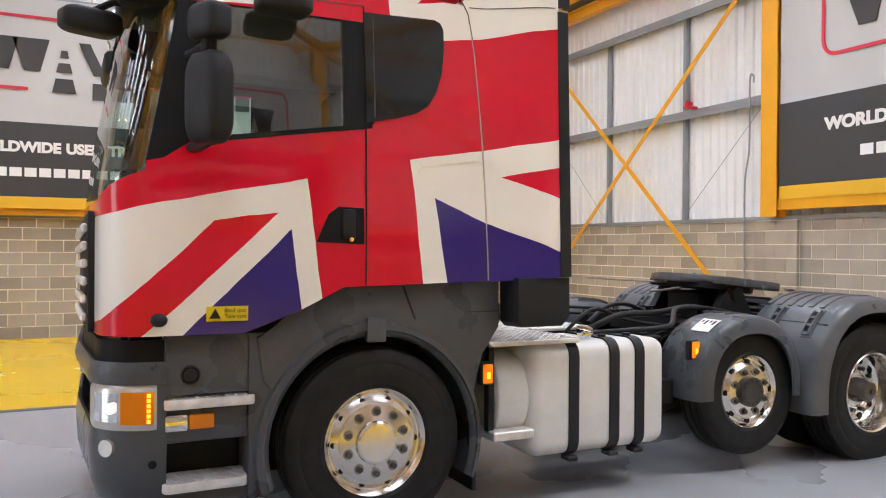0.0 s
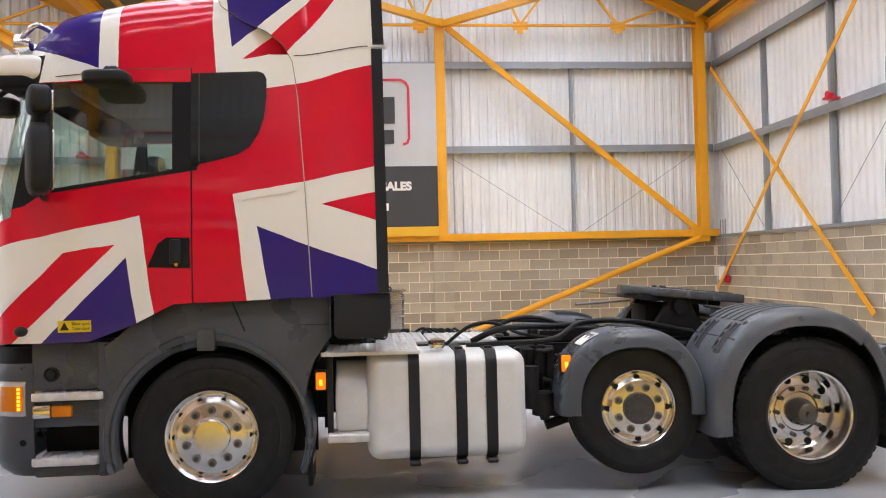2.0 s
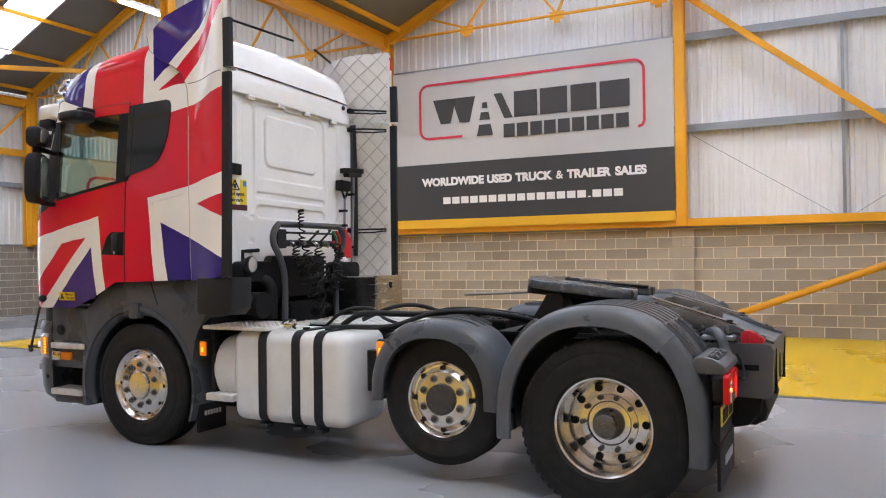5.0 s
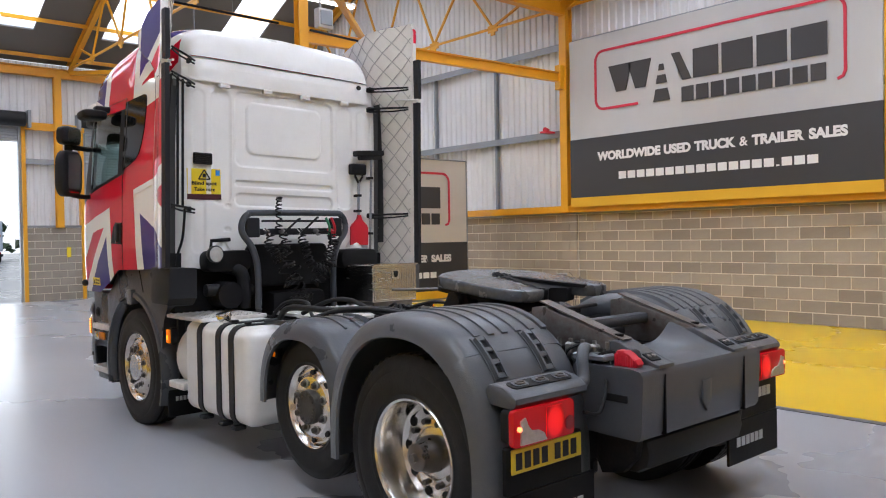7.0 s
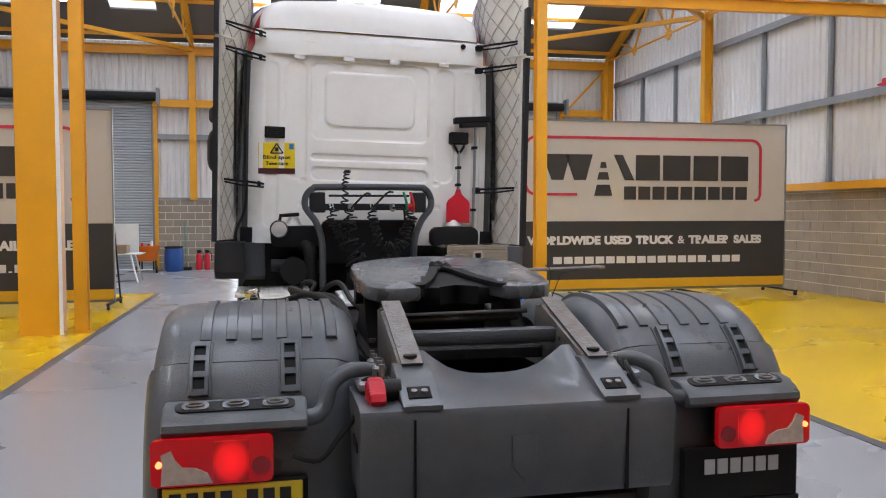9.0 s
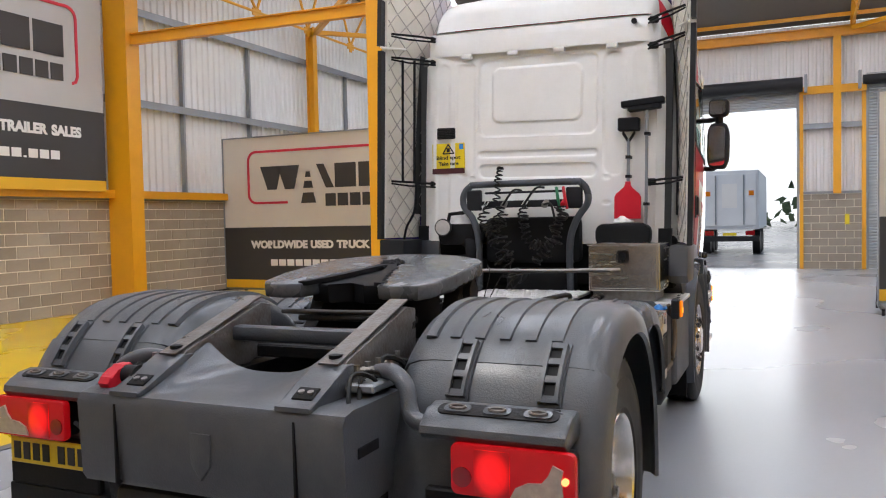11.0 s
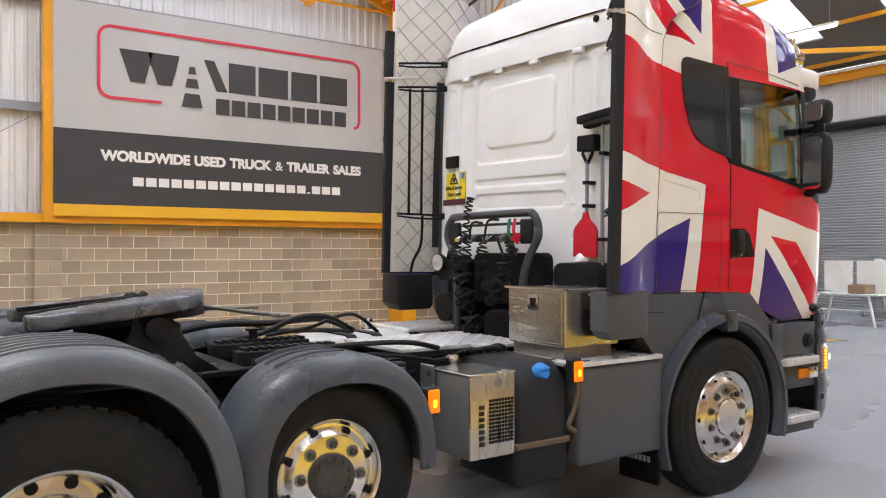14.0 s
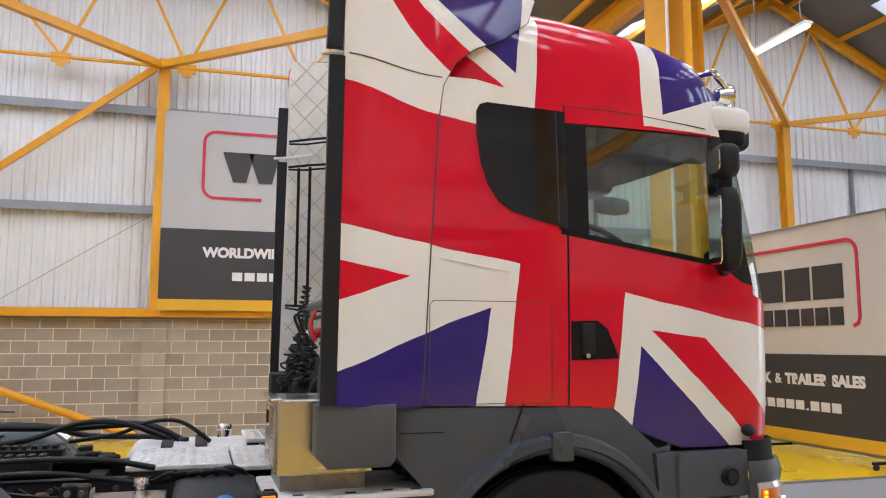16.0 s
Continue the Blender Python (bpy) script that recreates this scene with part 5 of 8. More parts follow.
rings = [roof_ring(x, z) for x, z in ROOFZ]
for x, top, w in ((0.76, 3.69, 0.99), (0.82, 3.63, 0.975), (0.855, 3.54, 0.965), (0.872, 3.385, 0.96)):
    rings.append([Vector((x - 0.05 * (abs(p.y) / 1.05) ** 8, p.y * w, 3.17 + (p.z - 3.17) * (top - 3.17) / (3.715 - 3.17) if top > 3.4 else min(p.z, top))) for p in roof_ring(0.68, 3.715)])
tp("roof_fairing", loft(bmesh.new(), rings[:10], closed=False, cap=False), M_FLAG, "union-flag wrapped rounded cab roof", cab=True, smooth=50)
tp("roof_rear", loft(bmesh.new(), rings[9:], closed=False, cap=False), M_WHITE, "plain white rear of the cab roof", cab=True, smooth=50)
bm = bmesh.new()
bm.faces.new([bm.verts.new(p) for p in roof_ring(-1.33, 3.22)])
tp("roof_lip", bm, M_BLACK, cab=True)

# cab back: pressed white panel
XB = 0.84


def back_x(y, z):
    """The back wall's relief."""
    def ramp(v, a, b):
        return max(0.0, min(1.0, (v - a) / (b - a)))

    def rr(y0, y1, z0, z1, e=0.016, r=0.09):
        """One inside a rounded rectangle, falling to nought over a narrow rim."""
        r = min(r, (y1 - y0) / 2, (z1 - z0) / 2)
        qy, qz = abs(y - (y0 + y1) / 2) - (y1 - y0) / 2 + r, abs(z - (z0 + z1) / 2) - (z1 - z0) / 2 + r
        return ramp(r - math.hypot(max(qy, 0.0), max(qz, 0.0)) - min(max(qy, qz), 0.0), 0.0, e)
    d = 0.0
    d -= 0.017 * rr(-0.555, 0.54, 2.41, 3.13)
    d += 0.015 * rr(-0.43, 0.405, 2.535, 3.04)
    d -= 0.013 * rr(-0.555, 0.54, 2.225, 2.295)
    d -= 0.013 * rr(-0.555, 0.54, 2.04, 2.175)
    for yy in (-0.62, 0.62):
        d -= 0.01 * rr(yy - 0.04, yy + 0.04, 2.02, 2.07, 0.012)
        d -= 0.01 * rr(yy - 0.04, yy + 0.04, 1.8, 1.85, 0.012)
    for yy in (-0.68, 0.68):
        d -= 0.012 * rr(yy - 0.1, yy + 0.1, 2.05, 3.12)
    for yy in (-0.9, 0.9):
        d -= 0.01 * rr(yy - 0.07, yy + 0.07, 1.6, 3.1)
    return XB + d - 0.02 * max(0, (z - 2.6)) - 0.16 * (max(0.0, abs(y) - 0.98) / 0.21) ** 2


bm = bmesh.new()
ny, nz = 210, 160
grid = []
for j in range(nz + 1):
    z = 1.47 + (3.18 - 1.47) * j / nz
    grid.append([bm.verts.new((back_x(y, z), y, z)) for y in [1.19 * (-1 + 2 * i / ny) for i in range(ny + 1)]])
for j in range(nz):
    for i in range(ny):
        bm.faces.new((grid[j][i], grid[j][i + 1], grid[j + 1][i + 1], grid[j + 1][i]))
tp("cab_back", bm, M_WHITE, "white pressed-steel back of the cab with ribs", cab=True, smooth=30)
bm = bmesh.new()
prev = None
for k in range(41):
    y = -1.05 + 2.1 * k / 40
    bow = 0.06 * (y / 1.05) ** 8
    cur = [bm.verts.new(p) for p in ((0.865 - bow, y, 3.165), (0.868 - bow, y, 3.19), (0.858 - bow, y, 3.365), (0.845 - bow, y, 3.385))]
    if prev:
        for q in range(3):
            bm.faces.new((prev[q], prev[q + 1], cur[q + 1], cur[q]))
    prev = cur
tp("roof_valance", bm, M_WHITE, "white upper back panel with a lipped joint", cab=True)
bm = box(bmesh.new(), 0.845, 0.862, -0.62, 0.62, 3.29, 3.303, 0.004)
tp("valance_rib", bm, M_WHITE, cab=True)
for y in (-0.66, -0.22, 0.2, 0.66):
    tp("joint_tab", box(bmesh.new(), 0.83, 0.875, y - 0.05, y + 0.05, 3.125, 3.17, 0.012, 2), M_WHITE, cab=True)
cyl(bm2 := bmesh.new(), (0.86, 0.84, 3.33), (0.875, 0.84, 3.33), 0.024, 14)
tp("grommet", bm2, M_BLACK, cab=True)
bm = box(bmesh.new(), 0.75, 0.82, -1.16, 1.16, 1.4, 1.61)
tp("cab_rear_sill", bm, M_BLACK, cab=True)
tp("cab_floor", box(bmesh.new(), -1.2, 0.8, -1.13, 1.13, 1.28, 1.45), M_BLACK, "dark underside of the cab", cab=True)

# sign, vent
vt = tp("vent", box(bmesh.new(), 0.835, 0.86, -0.957, -0.777, 2.413, 2.516, 0.008), M_BLACK, "black ventilation grille", cab=True)
bm = bmesh.new()
for q in range(6):
    box(bm, 0.86, 0.866, -0.948, -0.786, 2.42 + q * 0.016, 2.428 + q * 0.016)
tagged(part("grille_slats", bm, M_DARK, vt), kind="stuff")
sg = tp("warning_sign", box(bmesh.new(), 0.835, 0.846, -1.01, -0.685, 2.2, 2.44, 0.003), M_YELLOWSIGN, "yellow warning plate with black lettering", cab=True)
sg.matrix_local = sg.matrix_local @ Matrix.Translation((0, -0.015, -0.045))
part("sign_foot", box(bmesh.new(), 0.846, 0.849, -1.01, -0.685, 2.16, 2.21), surf("maroon_print", (0.06, 0.008, 0.015), 0.5), sg, "dark maroon strip")
part("badge", box(bmesh.new(), 0.846, 0.849, -0.735, -0.695, 2.38, 2.43), M_BLUECAP, sg)
bm = bmesh.new()
for (ya, za), (yb, zb) in (((-0.9, 2.345), (-0.845, 2.43)), ((-0.845, 2.43), (-0.79, 2.345)), ((-0.79, 2.345), (-0.9, 2.345))):
    bar(bm, (0.849, ya, za), (0.849, yb, zb), 0.004, 0.011, (0, 0, 1) if abs(zb - za) < 1e-6 else (0, 1, 0))
box(bm, 0.846, 0.85, -0.86, -0.83, 2.36, 2.395)
part("triangle", bm, M_INK, sg)
for q, t in enumerate(("Blind spot", "Take care")):
    me = text_mesh("lettering", t, 0.032, 0.24 if q == 0 else 0.2, 0.001, 0.001)
    me.materials.append(M_INK)
    ob = new("lettering", me)
    ob.parent = sg
    ob.matrix_local = Matrix.Translation((0.849, -0.965 + q * 0.02, 2.293 - q * 0.055)) @ Euler((radians(90), 0, radians(90))).to_matrix().to_4x4()

# side deflectors with quilted inner faces and rubber edges
FIN = [(0.72, 1.46), (1.19, 1.49), (1.165, 3.2), (1.165, 3.62), (1.165, 3.95), (1.125, 4.04), (0.9, 4.02), (0.55, 3.95), (0.25, 3.86), (0.05, 3.7), (0.1, 3.56), (0.25, 3.45), (0.42, 3.37), (0.53, 3.28), (0.6, 3.15), (0.64, 2.9), (0.68, 2.3), (0.7, 1.9)]


def fin_y(x, z):
    y = half_width(max(x, -0.2), min(z, 3.2)) - 0.09 * max(0.0, z - 3.2)
    t = max(0.0, min(1.0, (x - 0.66) / 0.5))
    return y + (1.365 - y) * t * t * (3 - 2 * t)


def fin_sheet(poly, s, y_off, thick):
    """A plate over the outline, cut into small cells so that it follows the flare of the deflector."""
    bm = bmesh.new()
    bm.faces.new([bm.verts.new((x, 0, z)) for x, z in poly])
    for k in range(1, 12):
        for co, no in (((k * 0.1, 0, 0), (1, 0, 0)), ((0, 0, 1.3 + k * 0.25), (0, 0, 1))):
            bmesh.ops.bisect_plane(bm, geom=bm.verts[:] + bm.edges[:] + bm.faces[:], plane_co=co, plane_no=no)
    bmesh.ops.triangulate(bm, faces=bm.faces[:])
    bm.verts.index_update()
    rim = [[v.index for v in e.verts] for e in bm.edges if e.is_boundary]
    top, tris = bm.verts[:], [[v.index for v in f.verts] for f in bm.faces]
    low = [bm.verts.new((v.co.x, s * (fin_y(v.co.x, v.co.z) + y_off - thick), v.co.z)) for v in top]
    for v in top:
        v.co.y = s * (fin_y(v.co.x, v.co.z) + y_off)
    for f in tris:
        bm.faces.new([low[i] for i in reversed(f)])
    for a, b in rim:
        bm.faces.new((top[a], top[b], low[b], low[a]))
    return bm


def inside(poly, x, z):
    c, n = False, len(poly)
    for i in range(n):
        (x1, z1), (x2, z2) = poly[i], poly[(i + 1) % n]
        if (z1 > z) != (z2 > z) and x < (x2 - x1) * (z - z1) / (z2 - z1) + x1:
            c = not c
    return c


INNER = [(0.72, 1.5), (1.185, 1.5), (1.16, 3.2), (1.16, 3.94), (1.12, 4.035), (0.9, 4.01), (0.55, 3.94), (0.25, 3.85), (0.07, 3.69), (0.1, 3.58), (0.42, 3.39), (0.54, 3.28), (0.61, 3.15), (0.66, 2.9)]
for s in (-1, 1):
    df = tp("side_deflector", fin_sheet(dense(FIN + FIN[:1], 5)[:-1], s, 0.004, 0.03), M_FLAG, "flag-wrapped side air deflector rising above the roof", cab=True, smooth=25)
    q = fin_sheet(dense(INNER + INNER[:1], 3)[:-1], s, -0.027, 0.02)
    part("padding", q, M_QUILT, df, "white diamond-quilted inner lining")
    bm = bmesh.new()
    for sgn in (-1, 1):
        for k in range(-30, 40):
            c = k * 0.2
            pts = []
            for t in range(0, 140):
                x = 0.05 + t * 0.0079
                z = 1.45 + (x - 0.05) * sgn * 1.12 + c
                if inside(INNER, x, z):
                    pts.append((x, z))
            if len(pts) > 3:
                (xa, za), (xb, zb) = pts[0], pts[-1]
                line = [(xa + (xb - xa) * q / 5, za + (zb - za) * q / 5) for q in range(6)]
                for (x0, z0), (x1, z1) in zip(line, line[1:]):
                    bar(bm, (x0, s * (fin_y(x0, z0) - 0.056), z0), (x1, s * (fin_y(x1, z1) - 0.056), z1), 0.006, 0.007, (0, 1, 0))
    tagged(part("stitching", bm, M_STITCH, df, "raised grey diamond stitching"), kind="stuff")
    bm = bmesh.new()
    for z0, z1 in ((1.49, 3.19), (3.23, 3.64)):
        prism_pts = [(1.172, z0), (1.25, z0), (1.237, z1), (1.16, z1)]
        bmt = fin_sheet(dense(prism_pts + prism_pts[:1], 6)[:-1], s, 0.01, 0.04)
        me = bpy.data.meshes.new("t")
        bmt.to_mesh(me)
        bmt.free()
        bm.from_mesh(me)
    part("rubber_edge", bm, M_DARK, df, "black rubber trailing edge")
    for name, line, w in (("split", [(0.61, 3.19), (0.8, 3.2), (1.0, 3.207), (1.14, 3.21)], 0.006), ("seam", [(0.64, 2.9), (0.6, 3.15), (0.53, 3.28), (0.42, 3.37), (0.25, 3.45), (0.1, 3.56), (0.05, 3.7)], 0.004)):
        bm = bmesh.new()
        for (x0, z0), (x1, z1) in zip(dense(line, 3), dense(line, 3)[1:]):
            bar(bm, (x0, s * (fin_y(x0, z0) + 0.003), z0), (x1, s * (fin_y(x1, z1) + 0.003), z1), w, 0.006, (0, 1, 0))
        part(name, bm, M_HUB, df, "thin joint line")
    # lower end flap and side box
    bm = bmesh.new()
    low = 1.19 if s > 0 else 1.175
    prism(bm, [(0.87, 1.487), (0.87, low + 0.03), (0.9, low), (1.2, low), (1.26, low + 0.06), (1.26, 1.487)], "y", s * 1.35, s * (1.2 if s > 0 else 1.1), 0.02)
    tp("lower_flap", bm, M_MIDGREY if s > 0 else M_DARK, "dark grey lower end of the deflector", cab=True)
    # struts that hold the deflector off the cab back
    for z, reach in ((3.33, 0.42), (3.12, 0.46), (2.0, 0.4)):
        bm = bmesh.new()
        y0 = s * 0.96
        box(bm, 0.82, 0.885, y0 - 0.025 + s * 0.03, y0 + 0.05 * s + 0.025, z - 0.025, z + 0.025, 0.008)
        tube(bm, [(0.88, y0, z), (1.0, s * 1.1, z + 0.012), (1.15, s * 1.28, z + 0.02)], 0.01, 8)
        tube(bm, [(0.88, y0, z - 0.03), (1.04, s * 1.16, z - 0.02), (1.15, s * 1.28, z - 0.0)], 0.008, 8)
        tp("deflector_strut", bm, M_BLACK, "black hinged strut behind the deflector", cab=True)
    if s == 1:
        continue
    bm = bmesh.new()
    for yy, xx in ((1.12, 1.0), (1.2, 1.08)):
        cyl(bm, (xx, s * yy, 2.02), (xx, s * yy, 3.12), 0.012, 8)
    tp("strut_rod", bm, M_BLACK, "slim black upright rods", cab=True)
    bm = bmesh.new()
    tube(bm, smooth_path([(1.0, s * 1.1, 2.0), (1.0, s * 1.12, 1.75), (1.04, s * 1.18, 1.6), (1.06, s * 1.2, 1.45)], 5), 0.012, 8)
    tp("strut_rod", bm, M_BLACK, cab=True)
bm = bmesh.new()
cyl(bm, (0.55, -1.05, 3.92), (0.95, -0.15, 3.8), 0.012, 8)
cyl(bm, (0.55, 1.05, 3.92), (0.95, 0.2, 3.8), 0.012, 8)
tp("fin_stay", bm, M_BLACK, "thin black stays of the deflector tops", cab=True)
for s in (-1, 1):
    bm = tube(bmesh.new(), [(0.98, s * 1.22, 3.235), (1.14, s * 1.31, 3.225), (1.27, s * 1.32, 3.21)], 0.011, 8)
    tp("cable_tie", bm, M_WHITE, "white strap across the deflector joint", cab=True)


# front bumper, lamps, steps
def nose(f, z, grow=0.0, s=1):
    """Round the lower front corner: f from 0 at the step to 1 in the middle."""
    if f < 0.2:
        return Vector((-1.19 - f * 0.25, s * (1.215 + grow), z))
    if f < 0.7:
        a = (f - 0.2) / 0.5 * math.pi / 2
        return Vector((-1.24 - (0.31 + grow) * math.sin(a), s * (0.915 + (0.3 + grow) * math.cos(a)), z))
    t = (f - 0.7) / 0.3
    return Vector((-1.55 - grow - 0.04 * t, s * 0.915 * (1 - t), z))


def nose_patch(f0, f1, zs, s, grow, n=8, thick=0.02):
    bm = bmesh.new()
    g = [[bm.verts.new(nose(f0 + (f1 - f0) * k / n, z, grow + dg, s)) for k in range(n + 1)] for z, dg in zs]
    for a, b in zip(g, g[1:]):
        for k in range(n):
            bm.faces.new((a[k], a[k + 1], b[k + 1], b[k]))
    bmesh.ops.recalc_face_normals(bm, faces=bm.faces)
    bmesh.ops.solidify(bm, geom=bm.faces[:], thickness=thick)
    return bm


def lathe_y(x, z, s, prof, seg=24):
    """A turned piece on the side of the lorry: (radius, y) pairs about a point."""
    bm = lathe(bmesh.new(), [(r, s * y) for r, y in prof], seg)
    bmesh.ops.translate(bm, vec=(x, 0, z), verts=bm.verts)
    return bm


for s in (-1, 1):
    bp = tp("bumper_corner", nose_patch(0, 1, [(0.3, -0.1), (0.36, -0.03), (0.45, 0.0), (0.66, 0.012), (0.73, 0.0)], s, 0.0, 16), M_GREY, "slate grey bumper corner")
    part("upper_panel", nose_patch(0, 1, [(0.97, 0.01), (1.02, 0.02), (1.09, 0.0)], s, 0.0, 16), M_GREY, bp)
    # Black sheet set back a little; its colour stands for the gap's shade.
    part("shadow_gap", nose_patch(0, 1, [(1.07, -0.03), (1.2, -0.03)], s, 0.0, 16), M_BLACK, bp, "black sheet for the shaded gap under the cab corner")
    part("lamp_surround", nose_patch(0, 0.215, [(0.72, 0.0), (0.84, 0.01), (0.98, 0.0)], s, 0.0, 5), M_GREY, bp)
    hl = part("headlamp", nose_patch(0.2, 0.62, [(0.73, 0.0), (0.76, 0.014), (0.94, 0.014), (0.97, 0.0)], s, 0.0, 12), M_CLEARLENS, truck, "clear headlamp with a lit orange indicator")
    ind = part("indicator", nose_patch(0.215, 0.38, [(0.765, 0.02), (0.935, 0.02)], s, 0.0, 6, 0.01), M_AMBERDULL, hl, "orange indicator lens")
    for fq in (0.24,):
        for zq in range(6):
            c = nose(fq, 0.782 + zq * 0.027, 0.024, s)
            part("lamp_dot", box(bmesh.new(), c.x - 0.009, c.x + 0.009, c.y - 0.006, c.y + 0.006, c.z - 0.009, c.z + 0.009), M_LED, ind)
    part("reflector", nose_patch(0.4, 0.56, [(0.775, 0.017), (0.925, 0.017)], s, 0.0, 6, 0.005), M_CHROME, hl, "chrome reflector")
    c = nose(0.43, 0.85, 0.02, s)
    part("bulb", cyl(bmesh.new(), c, c + Vector((-0.012, 0.012 * s, 0)), 0.03, 14), M_HEAD, hl, "lit white bulb")
    c = nose(0.46, 0.64, 0.0, s)
    part("fog_lamp", cyl(bmesh.new(), c + Vector((0.03, -0.03 * s, 0)), c + Vector((-0.02, 0.02 * s, 0)), 0.045, 20), M_CLEARLENS, bp, "round clear fog lamp")
    part("sensor", cyl(bmesh.new(), (-1.26, s * 1.2, 0.55), (-1.26, s * 1.225, 0.55), 0.022, 14), M_BLACK, bp)
    # step well
    sw = tp("step_well", box(bmesh.new(), -1.2, -0.72, s * 0.85, s * 0.98, 0.35, 1.15), M_BLACK, "dark step recess")
    part("side_panel", prism(bmesh.new(), [(-1.2, 0.9), (-0.72, 0.9), (-0.7, 1.225 if s < 0 else 1.15), (-1.2, 1.225 if s < 0 else 1.15)], "y", s * 1.05, s * (1.215 if s < 0 else 1.2), 0.012), M_GREY, sw, "slate grey upper step panel")
    part("knob", lathe_y(-1.07, 1.01, s, [(0.055, 1.2), (0.052, 1.222), (0.045, 1.224), (0.04, 1.216), (0.034, 1.216), (0.032, 1.236), (0.0, 1.238)]), M_DARK, sw, "dark round knob in a ring")
    part("mid_panel", prism(bmesh.new(), rounded(-1.2, -0.74, 0.645, 0.82, 0.02), "y", s * 1.0, s * 1.195, 0.01), M_GREY, sw)
    part("marker_clear", box(bmesh.new(), -1.2, -1.08, s * 1.15, s * 1.225, 0.71, 0.8, 0.012, 2), M_CHROME, sw, "clear side lamp")
    part("marker_amber", box(bmesh.new(), -1.075, -0.94, s * 1.15, s * 1.22, 0.715, 0.795, 0.01, 2), M_AMBERDULL, sw, "amber side marker")
    part("lower_skirt", prism(bmesh.new(), rounded(-1.2, -0.74, 0.3, 0.375, 0.02), "y", s * 0.98, s * 1.19, 0.01), M_GREY, sw)
    for z, x1 in ((0.83, -0.72), (0.385, -0.76)):
        st = part("step", prism(bmesh.new(), rounded(-1.21, x1, s * 1.0 if s > 0 else -1.245, 1.245 if s > 0 else -1.0, 0.04), "z", z, z + 0.055, 0.008), M_CHECKER, sw, "worn aluminium step")
        bm = bmesh.new()
        for q in range(9):
            x = -1.19 + q * 0.052
            bar(bm, (x, s * 1.03, z + 0.058), (x + 0.05, s * 1.22, z + 0.058), 0.01, 0.008)
        tagged(part("tread_ribs", bm, M_CHECKER, st), kind="stuff")
bm = bmesh.new()
prism(bm, rounded(-0.78, 0.78, 1.2, 1.88, 0.05), "x", -1.565, -1.48, 0.01)
tp("grille", bm, M_DARK, "dark front grille panel", cab=True)
bm = bmesh.new()
for q in range(6):
    box(bm, -1.6, -1.565, -0.72, 0.72, 1.26 + q * 0.1, 1.31 + q * 0.1, 0.01)
tp("grille_bar", bm, M_WHITE, "white grille bars", cab=True)


# front arches and skirts
def arch(s, a0=-22, a1=198, n=44):
    """The front arch: broad in front of the wheel, narrower behind, with a creased face and a rolled inner lip."""
    rings = []
    for k in range(n + 1):
        f = k / n
        a = radians(a0 + (a1 - a0) * f)
        ri = 0.668 - 0.055 * f
        ro = 0.722 + 0.03 * math.exp(-((a - 1.7) / 0.6) ** 2)
        w = ro - ri
        prof = [(ri, 1.19), (ri + 0.012, 1.225), (ri + 0.03, 1.238), (ri + 0.36 * w, 1.24), (ri + 0.44 * w, 1.262), (ri + 0.8 * w, 1.258), (ro - 0.01, 1.235), (ro, 1.2), (ro, 0.85), (ro - 0.03, 0.85), (ro - 0.04, 1.12), (ri + 0.03, 1.17)]
        rings.append([Vector((-0.02 + r * math.cos(a), s * y, 0.53 + r * math.sin(a))) for r, y in prof])
    return loft(bmesh.new(), rings)


for s in (-1, 1):
    ar = tp("wheel_arch", arch(s), M_GREY, "slate grey front wheel arch", smooth=50)
    bm = bmesh.new()
    prism(bm, rounded(-0.08, 0.04, 1.145, 1.29, 0.012), "y", s * 1.2, s * 1.275, 0.006)
    part("joint_cover", bm, M_GREY, ar)
    dn = 0.0 if s < 0 else 0.07
    arc = [(-0.02 + 0.68 * math.cos(radians(a)), 0.53 + 0.68 * math.sin(radians(a))) for a in range(150, 8, -6)]
    bm = prism(bmesh.new(), [(-0.72, 1.2), (-0.68, 0.95)] + arc + ([(0.66, 0.9), (0.7, 1.04), (0.83, 1.2), (0.83, 1.5)] if s < 0 else [(0.66, 0.9), (0.69, 1.03), (0.86, 1.19), (0.86, 1.43)]) + [ (-0.37, 1.48 - dn), (-0.63, 1.235 - dn)], "y", s * 1.0, s * (1.235 if s < 0 else 1.175), 0.01)
    sk = tp("rear_skirt", bm, M_GREY, "slate grey skirt under the cab door")
    part("crease", box(bmesh.new(), -0.006, 0.006, 0.0, s * 0.012, -0.11, 0.11, m=pose(0.2, s * (1.227 if s < 0 else 1.167), 1.37 - dn * 0.5, 0, -22, 0)), M_BLACK, sk, "dark panel joint")
    part("crease", box(bmesh.new(), 0.6, 0.83, s * (1.225 if s < 0 else 1.165), s * (1.239 if s < 0 else 1.179), 1.3, 1.306), M_BLACK, sk)
    fp = prism(bmesh.new(), [(-0.76, 0.3), (-0.7, 0.3), (-0.7, 0.6), (-0.62, 0.95), (-0.6, 1.225 - dn), (-0.76, 1.225 - dn)], "y", s * 0.95, s * (1.225 if s < 0 else 1.2), 0.01)
    tp("front_skirt", fp, M_GREY)
    tp("inner_arch", box(bmesh.new(), -0.72, 0.7, s * 0.66, s * 0.7, 0.3, 1.25), M_BLACK, "dark inner wheel arch wall")
    fl = tp("mudflap", box(bmesh.new(), 0.66, 0.69, s * 0.86, s * 1.2, 0.16, 0.62, 0.004), M_BLACK, "black rubber mudflap with a pale mark")
    for q in range(6):
        part("mark_block", box(bmesh.new(), 0.69, 0.693, s * (0.93 + q * 0.036), s * (0.955 + q * 0.036), 0.3, 0.34), M_SILVERINK, fl)


